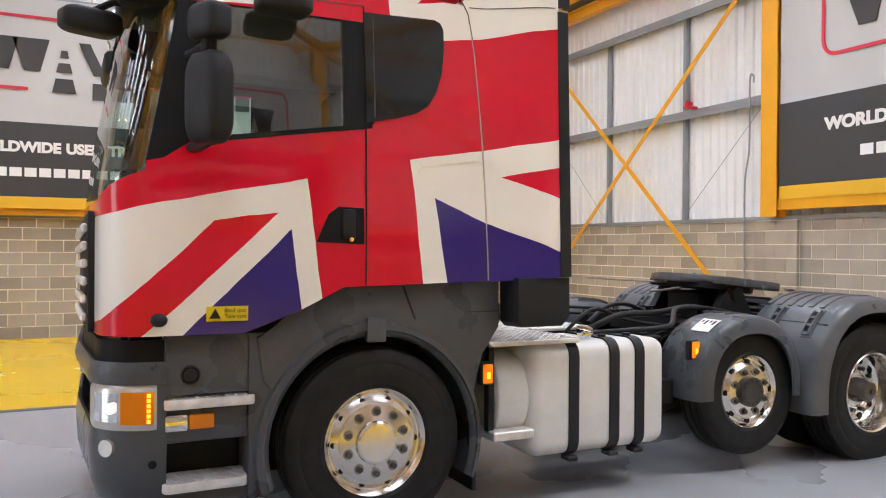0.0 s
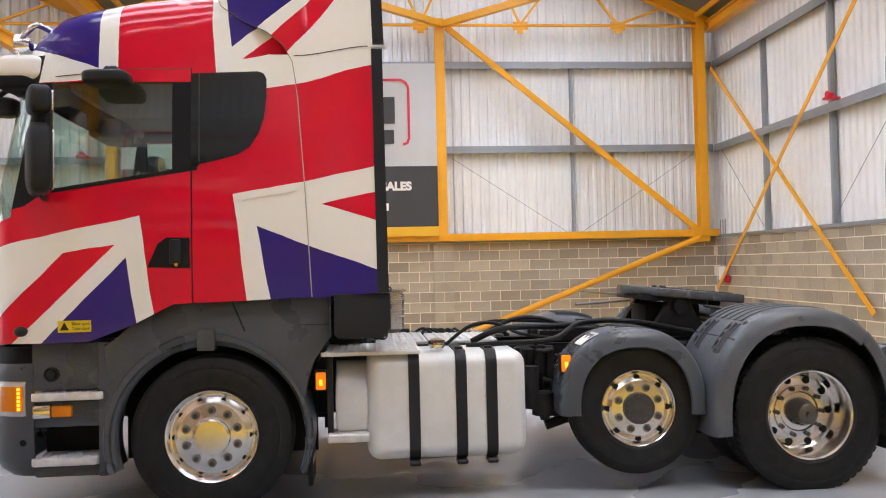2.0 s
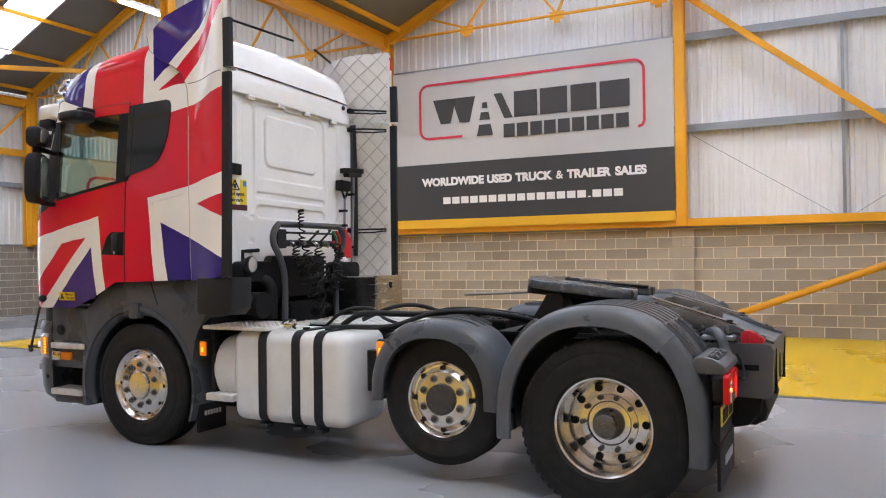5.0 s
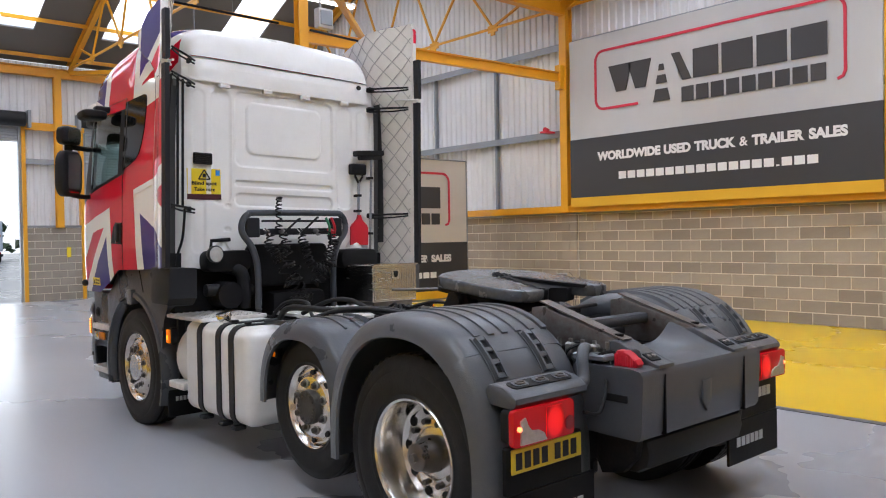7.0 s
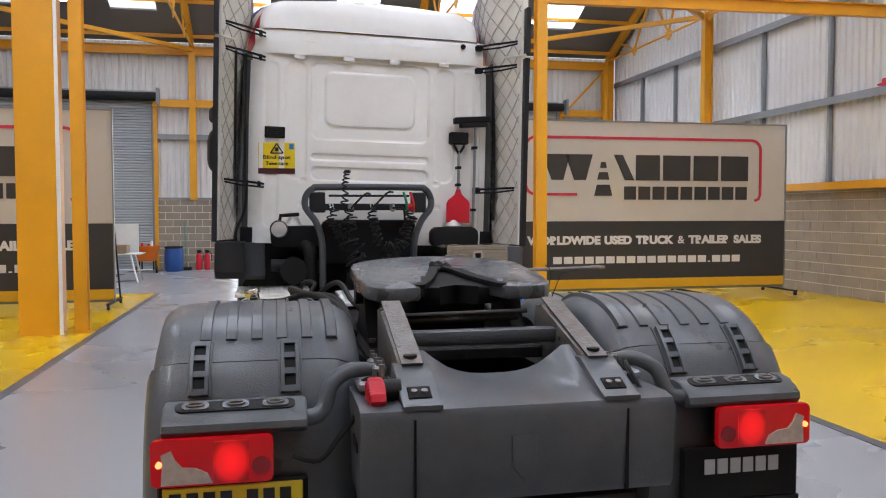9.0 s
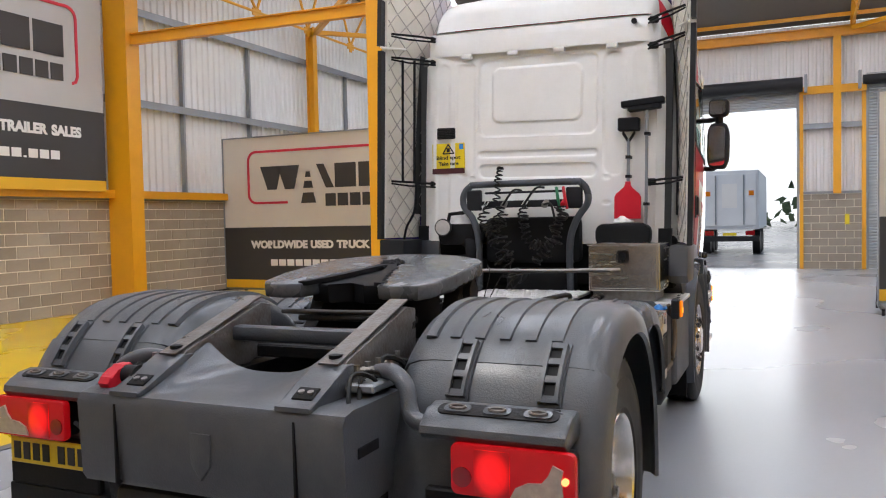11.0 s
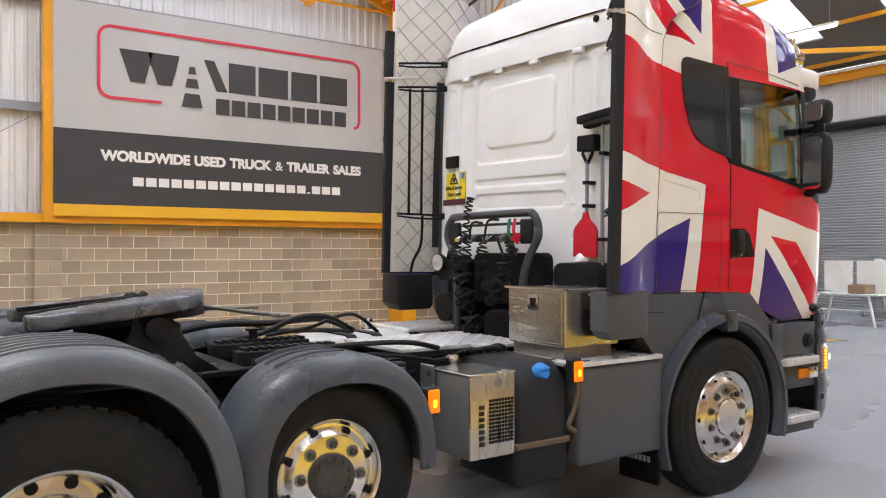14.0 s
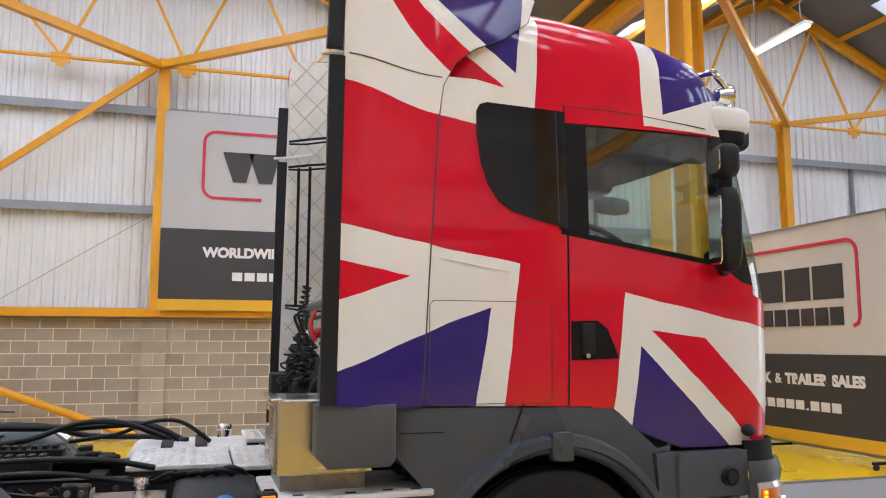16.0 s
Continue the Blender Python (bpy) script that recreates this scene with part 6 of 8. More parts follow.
# wheels
def pressed(bm, sag):
    """Flatten the tread where the tyre stands on the ground."""
    for v in bm.verts:
        if sag and v.co.z < -sag:
            v.co.z = -sag
    return bm


def tyre_bm(r, w, k=1.0, sag=None):
    """A tyre about its axle; sag is the height of the axle over the ground it is pressed flat on."""
    h = w / 2
    prof = [(0.285 * k, -h * 0.72), (0.3 * k, -h * 0.86), (0.36 * k, -h * 0.98), (0.42, -h), (r - 0.06, -h * 0.97), (r - 0.015, -h * 0.86), (r - 0.004, -h * 0.78)]
    for g in (-0.5, 0.0, 0.5):
        c = g * h
        prof += [(r, c - 0.014), (r - 0.014, c - 0.01), (r - 0.014, c + 0.01), (r, c + 0.014)]
    prof += [(r - 0.004, h * 0.78), (r - 0.015, h * 0.86), (r - 0.06, h * 0.97), (r - 0.085, h * 0.985), (r - 0.09, h * 0.975), (r - 0.095, h * 0.99), (0.42, h), (0.36 * k, h * 0.98), (0.335 * k, h * 0.95), (0.325 * k, h * 0.965), (0.3 * k, h * 0.86), (0.285 * k, h * 0.72)]
    return pressed(lathe(bmesh.new(), prof, 64), sag)


def lugs_bm(r, w, sag, n=56):
    bm = bmesh.new()
    for k in range(n):
        a = 2 * math.pi * k / n
        for y, off in ((-w * 0.33, 0.0), (w * 0.33, 0.5)):
            b = a + off * 2 * math.pi / n
            m = Euler((0, -b, 0)).to_matrix().to_4x4() @ Matrix.Translation((r, 0, 0))
            box(bm, -0.03, 0.001, y - 0.024, y + 0.024, -0.02, 0.02, m=m)
    return pressed(bm, sag - 0.002)


def ring_parts(name, root, up, n, r, y0, y1, rad, mat, label="", seg=12, phase=0.0, r2=None):
    """n like pieces in a circle about the axle, each a part of its own on one mesh."""
    me = to_mesh(name, cyl(bmesh.new(), (0, y0, 0), (0, y1, 0), rad, seg, r2), mat)
    for k in range(n):
        a = 2 * math.pi * (k + phase) / n
        part(name, me, mat, root, label, up @ Matrix.Translation((r * math.cos(a), 0, r * math.sin(a))))


def rim_front():
    return lathe(bmesh.new(), [(0.28, -0.12), (0.302, -0.02), (0.306, 0.012), (0.3, 0.02), (0.29, 0.012), (0.272, -0.012), (0.262, -0.015), (0.225, 0.012), (0.21, 0.018), (0.13, 0.02), (0.122, 0.024), (0.117, 0.04), (0.104, 0.048), (0.0, 0.05)], 64)


def rim_mid():
    return lathe(bmesh.new(), [(0.28, -0.12), (0.302, -0.02), (0.306, 0.012), (0.3, 0.02), (0.288, 0.01), (0.27, -0.02), (0.255, -0.02), (0.215, 0.012), (0.12, 0.018), (0.0, 0.02)], 64)


def rim_deep():
    return lathe(bmesh.new(), [(0.28, -0.2), (0.304, -0.02), (0.308, 0.012), (0.302, 0.02), (0.29, 0.012), (0.276, -0.02), (0.27, -0.1), (0.262, -0.15), (0.24, -0.175), (0.2, -0.165), (0.12, -0.15), (0.0, -0.15)], 64)


def make_wheel(kind, r, w, sag):
    """A wheel about its own axle; its outer side looks to +y."""
    root = new("wheel")
    k = {"front": 1.07, "mid": 0.93, "deep": 1.08}[kind]
    part("tyre", tyre_bm(r, w, k, sag), M_RUBBER, root, "black rubber tyre")
    if kind == "deep":
        tagged(part("tread_rubber", lugs_bm(r, w, sag), M_RUBBER, root), kind="stuff")
    lift = w / 2 - 0.03
    up = Matrix.Translation((0, lift, 0))
    rim = {"front": rim_front, "mid": rim_mid, "deep": rim_deep}[kind]()
    bmesh.ops.scale(rim, vec=(k, 1, k), verts=rim.verts)
    part("rim", rim, M_ALLOY, root, "polished aluminium rim", up, 28)
    if kind == "deep":
        ring_parts("hand_hole", root, up, 10, 0.222 * k, -0.178, -0.16, 0.026, M_BLACK, "dark round hand hole", 16)
        ring_parts("wheel_nut", root, up, 10, 0.166 * k, -0.165, -0.12, 0.018, M_HUB, "dark wheel nut", 6)
        part("hub_recess", lathe(bmesh.new(), [(0.0, -0.17), (0.142, -0.17), (0.142, -0.152), (0.0, -0.15)], 36), M_BLACK, root, "dark gap round the hub", up)
        part("hub", lathe(bmesh.new(), [(0.105, -0.16), (0.1, -0.09), (0.088, -0.075), (0.076, -0.02), (0.066, -0.012), (0.026, -0.008), (0.024, 0.012), (0.0, 0.014)], 32), M_HUBSTEEL, root, "worn steel hub", up)
        part("flange", lathe(bmesh.new(), [(0.195, -0.166), (0.19, -0.145), (0.15, -0.14), (0.142, -0.15)], 40), M_ALLOY, root, "", up)
    else:
        y, nn = -0.005, 10 if kind == "front" else 8
        ring_parts("hand_hole", root, up, nn, 0.243 * k, y - 0.01, y + 0.005, 0.017 if kind == "front" else 0.021, M_BLACK, "dark round hand hole", 16)
        ring_parts("wheel_nut", root, up, nn, 0.172 * k, 0.012, 0.042, 0.022, M_HUB, "worn wheel nut", 6, 0.5, 0.019)
        ring_parts("nut_washer", root, up, nn, 0.172 * k, 0.01, 0.02, 0.031, M_STEEL, "", 14, 0.5)
        if kind == "mid":
            part("hub", lathe(bmesh.new(), [(0.118, 0.015), (0.113, 0.05), (0.095, 0.055), (0.066, 0.05), (0.0, 0.05)], 32), M_HUB, root, "dull dark hub", up)
            ring_parts("hub_bolt", root, up, 12, 0.09, 0.05, 0.062, 0.014, M_HUB, "", 6)
    return root


def place(root, m):
    root.parent = truck
    root.matrix_local = m
    return root


def twin(root, m):
    o = copy_thing(root, Matrix.Identity(4))
    o.parent = truck
    o.matrix_local = m
    return o


TURN = Euler((0, 0, radians(180))).to_matrix().to_4x4()
fw = place(make_wheel("front", 0.56, 0.3, 0.541), pose(-0.0, 1.09, 0.541))
twin(fw, pose(0.0, -1.08, 0.541) @ TURN)
mw = place(make_wheel("mid", 0.488, 0.28, 1.0), pose(3.09, 1.09, 0.617, 0, 20, 0))
twin(mw, pose(3.07, -1.08, 0.617) @ TURN)
dw = place(make_wheel("deep", 0.57, 0.3, 0.543), pose(4.31, 1.22, 0.543))
twin(dw, pose(4.315, -1.22, 0.543) @ TURN)
for s in (-1, 1):
    t = tyre_bm(0.545, 0.28)
    bmesh.ops.translate(t, vec=(4.3, s * 0.76, 0.535), verts=t.verts)
    inner = tp("inner_tyre", t, M_RUBBER, "inner twin tyre of the drive axle")

# chassis
for s in (-1, 1):
    bm = bmesh.new()
    box(bm, -0.9, 5.05, s * 0.385, s * 0.4, 0.76, 1.03)
    box(bm, -0.9, 5.05, s * 0.31, s * 0.4, 1.02, 1.03)
    box(bm, -0.9, 5.05, s * 0.31, s * 0.4, 0.75, 0.762)
    tp("frame_rail", bm, M_CHASSIS, "dark steel chassis rail")

for x in (0.9, 2.35, 3.6, 4.85):
    tp("cross_member", box(bmesh.new(), x - 0.05, x + 0.05, -0.385, 0.385, 0.8, 0.98), M_CHASSIS)
for x, z, r in ((-0.02, 0.5, 0.06), (3.04, 0.63, 0.06), (4.3, 0.535, 0.09)):
    ax = tp("axle", cyl(bmesh.new(), (x, -0.95, z), (x, 0.95, z), r, 16), M_CHASSIS, "dark axle beam")
bm = bmesh.new()
bmesh.ops.create_uvsphere(bm, u_segments=24, v_segments=14, radius=0.26, matrix=Matrix.Translation((4.28, 0, 0.56)))
tp("differential", bm, M_CHASSIS)
tp("prop_shaft", cyl(bmesh.new(), (0.8, 0, 0.72), (4.05, 0, 0.6), 0.055, 14), M_CHASSIS)
tp("gearbox", box(bmesh.new(), -0.3, 1.0, -0.3, 0.3, 0.5, 1.25, 0.06, 2), M_BLACK, "dark engine and gearbox block")
tp("engine_back", box(bmesh.new(), 0.45, 0.72, -0.75, 0.75, 0.95, 1.55, 0.03), M_BLACK)
for s in (-1, 1):
    for x in (3.62, 4.78):
        bm = cyl(bmesh.new(), (x, s * 0.5, 0.5), (x, s * 0.5, 0.78), 0.13, 20)
        tp("air_bag", bm, M_RUBBER, "black suspension air bag")
    tp("spring_beam", box(bmesh.new(), 3.5, 4.9, s * 0.47, s * 0.55, 0.4, 0.5, 0.02), M_CHASSIS)
    tp("shock_absorber", cyl(bmesh.new(), (2.5, s * 0.62, 0.45), (2.42, s * 0.62, 0.95), 0.04, 14), M_CHASSIS)
tp("lift_arm", tube(bmesh.new(), [(2.45, -0.85, 0.45), (2.62, -0.85, 0.5), (2.75, -0.8, 0.62)], 0.04, 10), M_CHASSIS)
tp("brake_pot", cyl(bmesh.new(), (2.42, -0.95, 0.55), (2.42, -0.95, 0.72), 0.09, 18), M_CHASSIS)
tp("air_drier", cyl(bmesh.new(), (2.33, -0.95, 0.6), (2.33, -0.95, 0.92), 0.055, 16), M_CHASSIS)


# rear mudguards
def guard_at(cx, cz, ax, az, a, inset=0.0, e=0.85):
    """A point of a squarish arch over an axle, in the side view."""
    c, q = math.cos(radians(a)), math.sin(radians(a))
    return cx + (ax - inset) * math.copysign(abs(c) ** e, c), cz + (az - inset) * math.copysign(abs(q) ** e, q)


def guard(shape, prof, s, a0, a1, n=44):
    """A mudguard: an (inset, y) section swept along the arch."""
    rings = []
    for k in range(n + 1):
        a = a0 + (a1 - a0) * k / n
        ring = []
        for d, y in prof:
            x, z = guard_at(*shape, a, d)
            ring.append(Vector((x, s * y, z)))
        rings.append(ring)
    return loft(bmesh.new(), rings)


DRIVE, LIFT = (4.27, 0.5, 0.71, 0.83), (3.03, 0.62, 0.55, 0.585)


def guard_section(y0, y1, skirt, inner=0.15):
    """Across the guard: a rounded inner shoulder, the crown, the outer skirt with its lip, and the underside."""
    top = [(inner, y0), (inner * 0.55, y0 + 0.014), (inner * 0.25, y0 + 0.05), (inner * 0.06, y0 + 0.11), (0.0, y0 + 0.18)]
    out = [(0.0, y1 - 0.11), (0.008, y1 - 0.05), (0.035, y1 - 0.012), (skirt - 0.04, y1), (skirt, y1 + 0.012), (skirt + 0.008, y1 - 0.004), (skirt - 0.03, y1 - 0.02), (0.06, y1 - 0.04), (0.03, y1 - 0.1)]
    return top + out + [(0.024, y0 + 0.18), (inner * 0.5, y0 + 0.06), (inner, y0 + 0.014)]


for s in (-1, 1):
    mg = tp("mudguard", guard(LIFT, guard_section(0.74, 1.29, 0.13), s, -4, 182), M_GREY, "slate grey mudguard over the lift axle", smooth=45)
    for q in (0.84, 0.96, 1.08):
        part("rib", guard(LIFT, [(0.01, q - 0.012), (-0.01, q - 0.006), (-0.01, q + 0.006), (0.01, q + 0.012)], s, 62, 96, 8), M_GREY, mg)
    if s < 0:
        lab = part("label_plate", guard(LIFT, [(-0.002, 1.02), (-0.005, 1.02), (-0.005, 1.2), (-0.002, 1.2)], s, 112, 130, 6), M_BANWHITE, mg, "white information label")
        for q in range(4):
            part("dark_bar", guard(LIFT, [(-0.005, 1.04 + q * 0.04), (-0.007, 1.04 + q * 0.04), (-0.007, 1.06 + q * 0.04), (-0.005, 1.06 + q * 0.04)], s, 115, 118 + 3 * (q % 2), 3), M_INK, lab)
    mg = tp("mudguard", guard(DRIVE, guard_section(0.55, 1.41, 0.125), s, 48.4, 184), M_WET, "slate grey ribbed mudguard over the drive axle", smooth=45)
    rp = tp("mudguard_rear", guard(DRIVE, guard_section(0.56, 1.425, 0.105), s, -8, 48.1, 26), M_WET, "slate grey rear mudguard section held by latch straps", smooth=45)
    for q in range(6):
        y = 0.68 + q * 0.105
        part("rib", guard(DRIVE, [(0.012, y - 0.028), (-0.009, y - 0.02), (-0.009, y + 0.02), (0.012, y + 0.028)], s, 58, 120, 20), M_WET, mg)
    part("joint_line", guard(DRIVE, [(0.01, 0.57), (-0.001, 0.57), (-0.001, 1.36), (0.01, 1.36)], s, 134.6, 135.4, 2), M_BLACK, mg, "dark joint between guard sections")
    for y, a0 in ((0.86, 34), (1.22, 34), (0.86, 123), (1.22, 123)):
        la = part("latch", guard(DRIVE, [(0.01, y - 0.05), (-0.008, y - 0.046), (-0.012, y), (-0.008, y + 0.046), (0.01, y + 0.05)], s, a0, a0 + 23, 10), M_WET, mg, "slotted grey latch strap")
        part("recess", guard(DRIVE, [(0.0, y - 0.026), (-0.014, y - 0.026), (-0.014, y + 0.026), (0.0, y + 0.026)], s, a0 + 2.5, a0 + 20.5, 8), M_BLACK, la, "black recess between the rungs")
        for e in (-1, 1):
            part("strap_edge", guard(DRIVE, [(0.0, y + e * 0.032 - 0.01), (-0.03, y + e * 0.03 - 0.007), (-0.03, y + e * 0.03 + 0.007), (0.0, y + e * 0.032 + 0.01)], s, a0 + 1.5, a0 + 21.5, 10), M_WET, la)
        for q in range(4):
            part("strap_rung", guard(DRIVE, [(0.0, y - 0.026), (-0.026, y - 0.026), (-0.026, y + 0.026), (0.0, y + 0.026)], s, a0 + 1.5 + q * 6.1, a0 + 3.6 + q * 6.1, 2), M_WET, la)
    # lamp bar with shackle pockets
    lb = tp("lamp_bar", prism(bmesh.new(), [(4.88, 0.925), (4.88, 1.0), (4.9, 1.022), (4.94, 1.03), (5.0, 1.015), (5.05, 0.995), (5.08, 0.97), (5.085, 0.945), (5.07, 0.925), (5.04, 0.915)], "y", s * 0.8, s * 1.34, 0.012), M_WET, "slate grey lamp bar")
    tray = pose(4.995, s * 1.07, 1.016, 0, 17, 0)
    part("tray", prism(bmesh.new(), rounded(-0.036, 0.036, -0.225, 0.225, 0.03), "z", -0.012, 0.004), M_CHASSIS, lb, "dark long recess with three eyes", m=tray)
    for q in (-0.15, 0.0, 0.15):
        po = part("pocket", prism(bmesh.new(), rounded(-0.026, 0.026, q - 0.05, q + 0.05, 0.02), "z", 0.0, 0.009), M_WET, lb, "", m=tray)
        part("eye_bolt", tube(bmesh.new(), [(0.012 * math.cos(a), q + 0.03 * math.sin(a), 0.012) for a in (k * math.pi / 6 for k in range(12))], 0.006, 6, closed=True), M_RAMP, po, "rusty steel eye")
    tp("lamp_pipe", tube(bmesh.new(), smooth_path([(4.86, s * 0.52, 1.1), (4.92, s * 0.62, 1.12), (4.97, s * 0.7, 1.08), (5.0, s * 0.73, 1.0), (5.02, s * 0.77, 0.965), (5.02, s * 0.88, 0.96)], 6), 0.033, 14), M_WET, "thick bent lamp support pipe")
    if s < 0:
        tp("lamp_cable", tube(bmesh.new(), smooth_path([(5.1, s * 0.86, 0.84), (5.12, s * 0.76, 0.82), (5.1, s * 0.68, 0.9), (5.05, s * 0.6, 0.98)], 5), 0.01, 6), M_RUBBER, "thin lamp cable")
    # tail lamp
    tl = tp("tail_lamp", prism(bmesh.new(), rounded(0.93 if s > 0 else -1.375, 1.375 if s > 0 else -0.93, 0.745, 0.925, 0.025), "x", 5.062, 5.1, 0.008), M_REDHOUSING, "lit red tail lamp with a clear part")
    part("lamp_housing", prism(bmesh.new(), rounded(*sorted((s * 0.94, s * 1.365)), 0.755, 0.918, 0.025), "x", 5.0, 5.062, 0.008), M_BLACK, tl, "black housing behind the lens")
    part("lit_segment", prism(bmesh.new(), rounded(*sorted((s * 1.02, s * 1.15)), 0.752, 0.912, 0.008), "x", 5.101, 5.106, 0.002), M_REDSPOT, tl, "glowing red lamp segment")
    pts = [(s * 1.15, 0.757), (s * 1.335, 0.757), (s * 1.33, 0.84), (s * 1.335, 0.87), (s * 1.3, 0.885), (s * 1.285, 0.85), (s * 1.26, 0.82), (s * 1.21, 0.815), (s * 1.17, 0.795)]
    part("reverse_lens", prism(bmesh.new(), pts, "x", 5.1, 5.109), M_BEIGE, tl, "clear reversing lens")
    part("lit_bulb", cyl(bmesh.new(), (5.1, s * 1.342, 0.835), (5.112, s * 1.342, 0.835), 0.012, 14), M_HOTSPOT, tl, "glowing outline bulb")
    part("round_segment", cyl(bmesh.new(), (5.098, s * 0.975, 0.81), (5.106, s * 0.975, 0.81), 0.035, 18), M_REDLENS, tl)
    # board and flaps below
    nb = tp("lamp_board", box(bmesh.new(), 5.0, 5.04, s * 0.8, s * 1.36, 0.5, 0.735, 0.008), M_BLACK, "black board under the lamp")
    fl = tp("rear_mudflap", box(bmesh.new(), 5.02, 5.04, s * 0.7, s * 1.37, 0.22, 0.5, 0.004), M_BLACK, "black rear mudflap")
    if s < 0:
        pl = tp("number_plate", box(bmesh.new(), 5.04, 5.052, -1.34, -0.82, 0.605, 0.725, 0.004), M_YELLOWSIGN, "yellow number plate with dark bars")
        for q in range(7):
            y0 = -1.315 + q * 0.062 + (0.035 if q > 3 else 0.0)
            part("dark_bar", box(bmesh.new(), 5.052, 5.055, y0, y0 + 0.043, 0.625, 0.705), M_INK, pl)
    else:
        for q in range(6):
            part("mark_block", box(bmesh.new(), 5.04, 5.045, 0.9 + q * 0.062, 0.948 + q * 0.062, 0.62, 0.685), M_SILVERINK, nb)
    for q in range(6):
        part("mark_block", box(bmesh.new(), 5.04, 5.044, s * (0.8 + q * 0.06), s * (0.845 + q * 0.06), 0.33, 0.39), M_SILVERINK, fl)

# rear cover with a saddle-shaped dip
bm = bmesh.new()
rings = []
for k in range(25):
    y = -0.62 + 1.24 * k / 24
    u = min(1.0, abs(y) / 0.3)
    lip = 1.07 + 0.11 * u ** 3 if abs(y) < 0.45 else 1.04
    rings.append([Vector((4.87, y, 0.68)), Vector((4.84, y, lip - 0.02)), Vector((4.855, y, lip)), Vector((4.98, y, lip + (1.04 - lip) * 0.3)), Vector((5.12, y, lip + (1.04 - lip) * 0.72)), Vector((5.22, y, 1.042)), Vector((5.275, y, 1.03)), Vector((5.295, y, 1.0)), Vector((5.28, y, 0.7)), Vector((5.26, y, 0.67))])
loft(bm, rings)
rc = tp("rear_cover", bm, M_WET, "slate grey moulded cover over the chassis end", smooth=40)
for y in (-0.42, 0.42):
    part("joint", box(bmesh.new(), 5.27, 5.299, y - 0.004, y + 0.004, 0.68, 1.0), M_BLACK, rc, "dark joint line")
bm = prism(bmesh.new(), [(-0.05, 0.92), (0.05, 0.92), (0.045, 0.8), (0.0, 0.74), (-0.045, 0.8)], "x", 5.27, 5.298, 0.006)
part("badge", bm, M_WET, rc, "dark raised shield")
for s in (-1, 1):
    part("side_slot", box(bmesh.new(), 5.05, 5.2, s * 0.618, s * 0.626, 0.86, 0.9, 0.003), M_BLACK, rc)
tp("end_beam", prism(bmesh.new(), [(4.98, 0.5), (5.02, 0.46), (5.16, 0.46), (5.23, 0.5), (5.25, 0.57), (5.23, 0.64), (5.18, 0.67), (4.98, 0.67)], "y", -0.5, 0.5, 0.03), M_DARK, "dark rounded cross tube below the cover")
for s in (-1, 1):
    tp("tow_bracket", prism(bmesh.new(), [(4.95, 0.7), (5.22, 0.7), (5.2, 0.56), (5.12, 0.47), (4.98, 0.44), (4.95, 0.5)], "y", s * 0.5, s * 0.56, 0.012), M_CHASSIS, "black tow bracket under the cover")
pc = tp("plug_connector", prism(bmesh.new(), [(5.08, 1.035), (5.22, 1.035), (5.235, 1.06), (5.22, 1.085), (5.17, 1.1), (5.15, 1.125), (5.1, 1.125), (5.08, 1.1)], "y", -0.575, -0.515, 0.01), M_REDPLASTIC, "red plastic socket lever on a black socket")
part("socket", cyl(bmesh.new(), (5.13, -0.515, 1.08), (5.13, -0.45, 1.08), 0.042, 16), M_DARK, pc, "black round socket")
for q in range(4):
    part("lever_rib", box(bmesh.new(), 5.1 + q * 0.03, 5.112 + q * 0.03, -0.582, -0.52, 1.045, 1.11 - q * 0.006, 0.003), M_REDPLASTIC, pc)
# ramps
for s in (-1, 1):
    y = 0.01 + s * 0.395
    bm = prism(bmesh.new(), [(4.38, 1.1), (4.38, 1.3), (4.46, 1.315), (4.98, 1.165), (5.04, 1.12), (4.98, 1.05), (4.56, 1.04)], "y", y - 0.056, y + 0.056, 0.006)
    rp = tp("ramp", bm, M_RAMP, "worn grey steel ramp with rust at the tip")
    m = Matrix.Translation((4.72, y, 1.25)) @ Euler((0, radians(17.1), 0)).to_matrix().to_4x4()
    part("wear_strip", box(bmesh.new(), -0.3, 0.33, -0.044, 0.044, 0.0, 0.008, m=m), M_RAMP, rp, "bare rusty steel running strip")
    part("pin", cyl(bmesh.new(), (4.98, y, 1.1), (4.98, y, 1.185), 0.028, 14), M_BLACK, rp)
    bk = tp("ramp_foot", prism(bmesh.new(), [(4.94, 1.06), (4.96, 1.15), (5.02, 1.155), (5.12, 1.11), (5.22, 1.06), (5.285, 1.048), (5.285, 1.03), (4.96, 1.03)], "y", y - 0.075, y + 0.075, 0.006), M_WET, "grey slotted bracket")
    part("slot", box(bmesh.new(), -0.035, 0.035, -0.045, 0.045, -0.01, 0.004, 0.003, m=pose(5.19, y, 1.077, 0, 26, 0)), M_BLACK, bk)
    for e in (-0.02, 0.02):
        part("bolt", cyl(bmesh.new(), (5.185, y + e, 1.07), (5.19, y + e, 1.087), 0.013, 10), M_STEEL, bk)
    for q in range(4):
        tp("valve", cyl(bmesh.new(), (4.86 + q * 0.04, s * 0.5, 1.09), (4.86 + q * 0.04, s * 0.5, 1.112), 0.015, 6), M_HUB)
    tp("bracket", box(bmesh.new(), 4.82, 5.04, s * 0.46, s * 0.6, 1.055, 1.09, 0.008), M_GIRT, "grey steel pipe bracket")
for s in (-1, 1):
    tp("suspension_bracket", box(bmesh.new(), 3.55, 4.75, s * 0.41, s * 0.58, 0.7, 1.03, 0.02), M_CHASSIS)
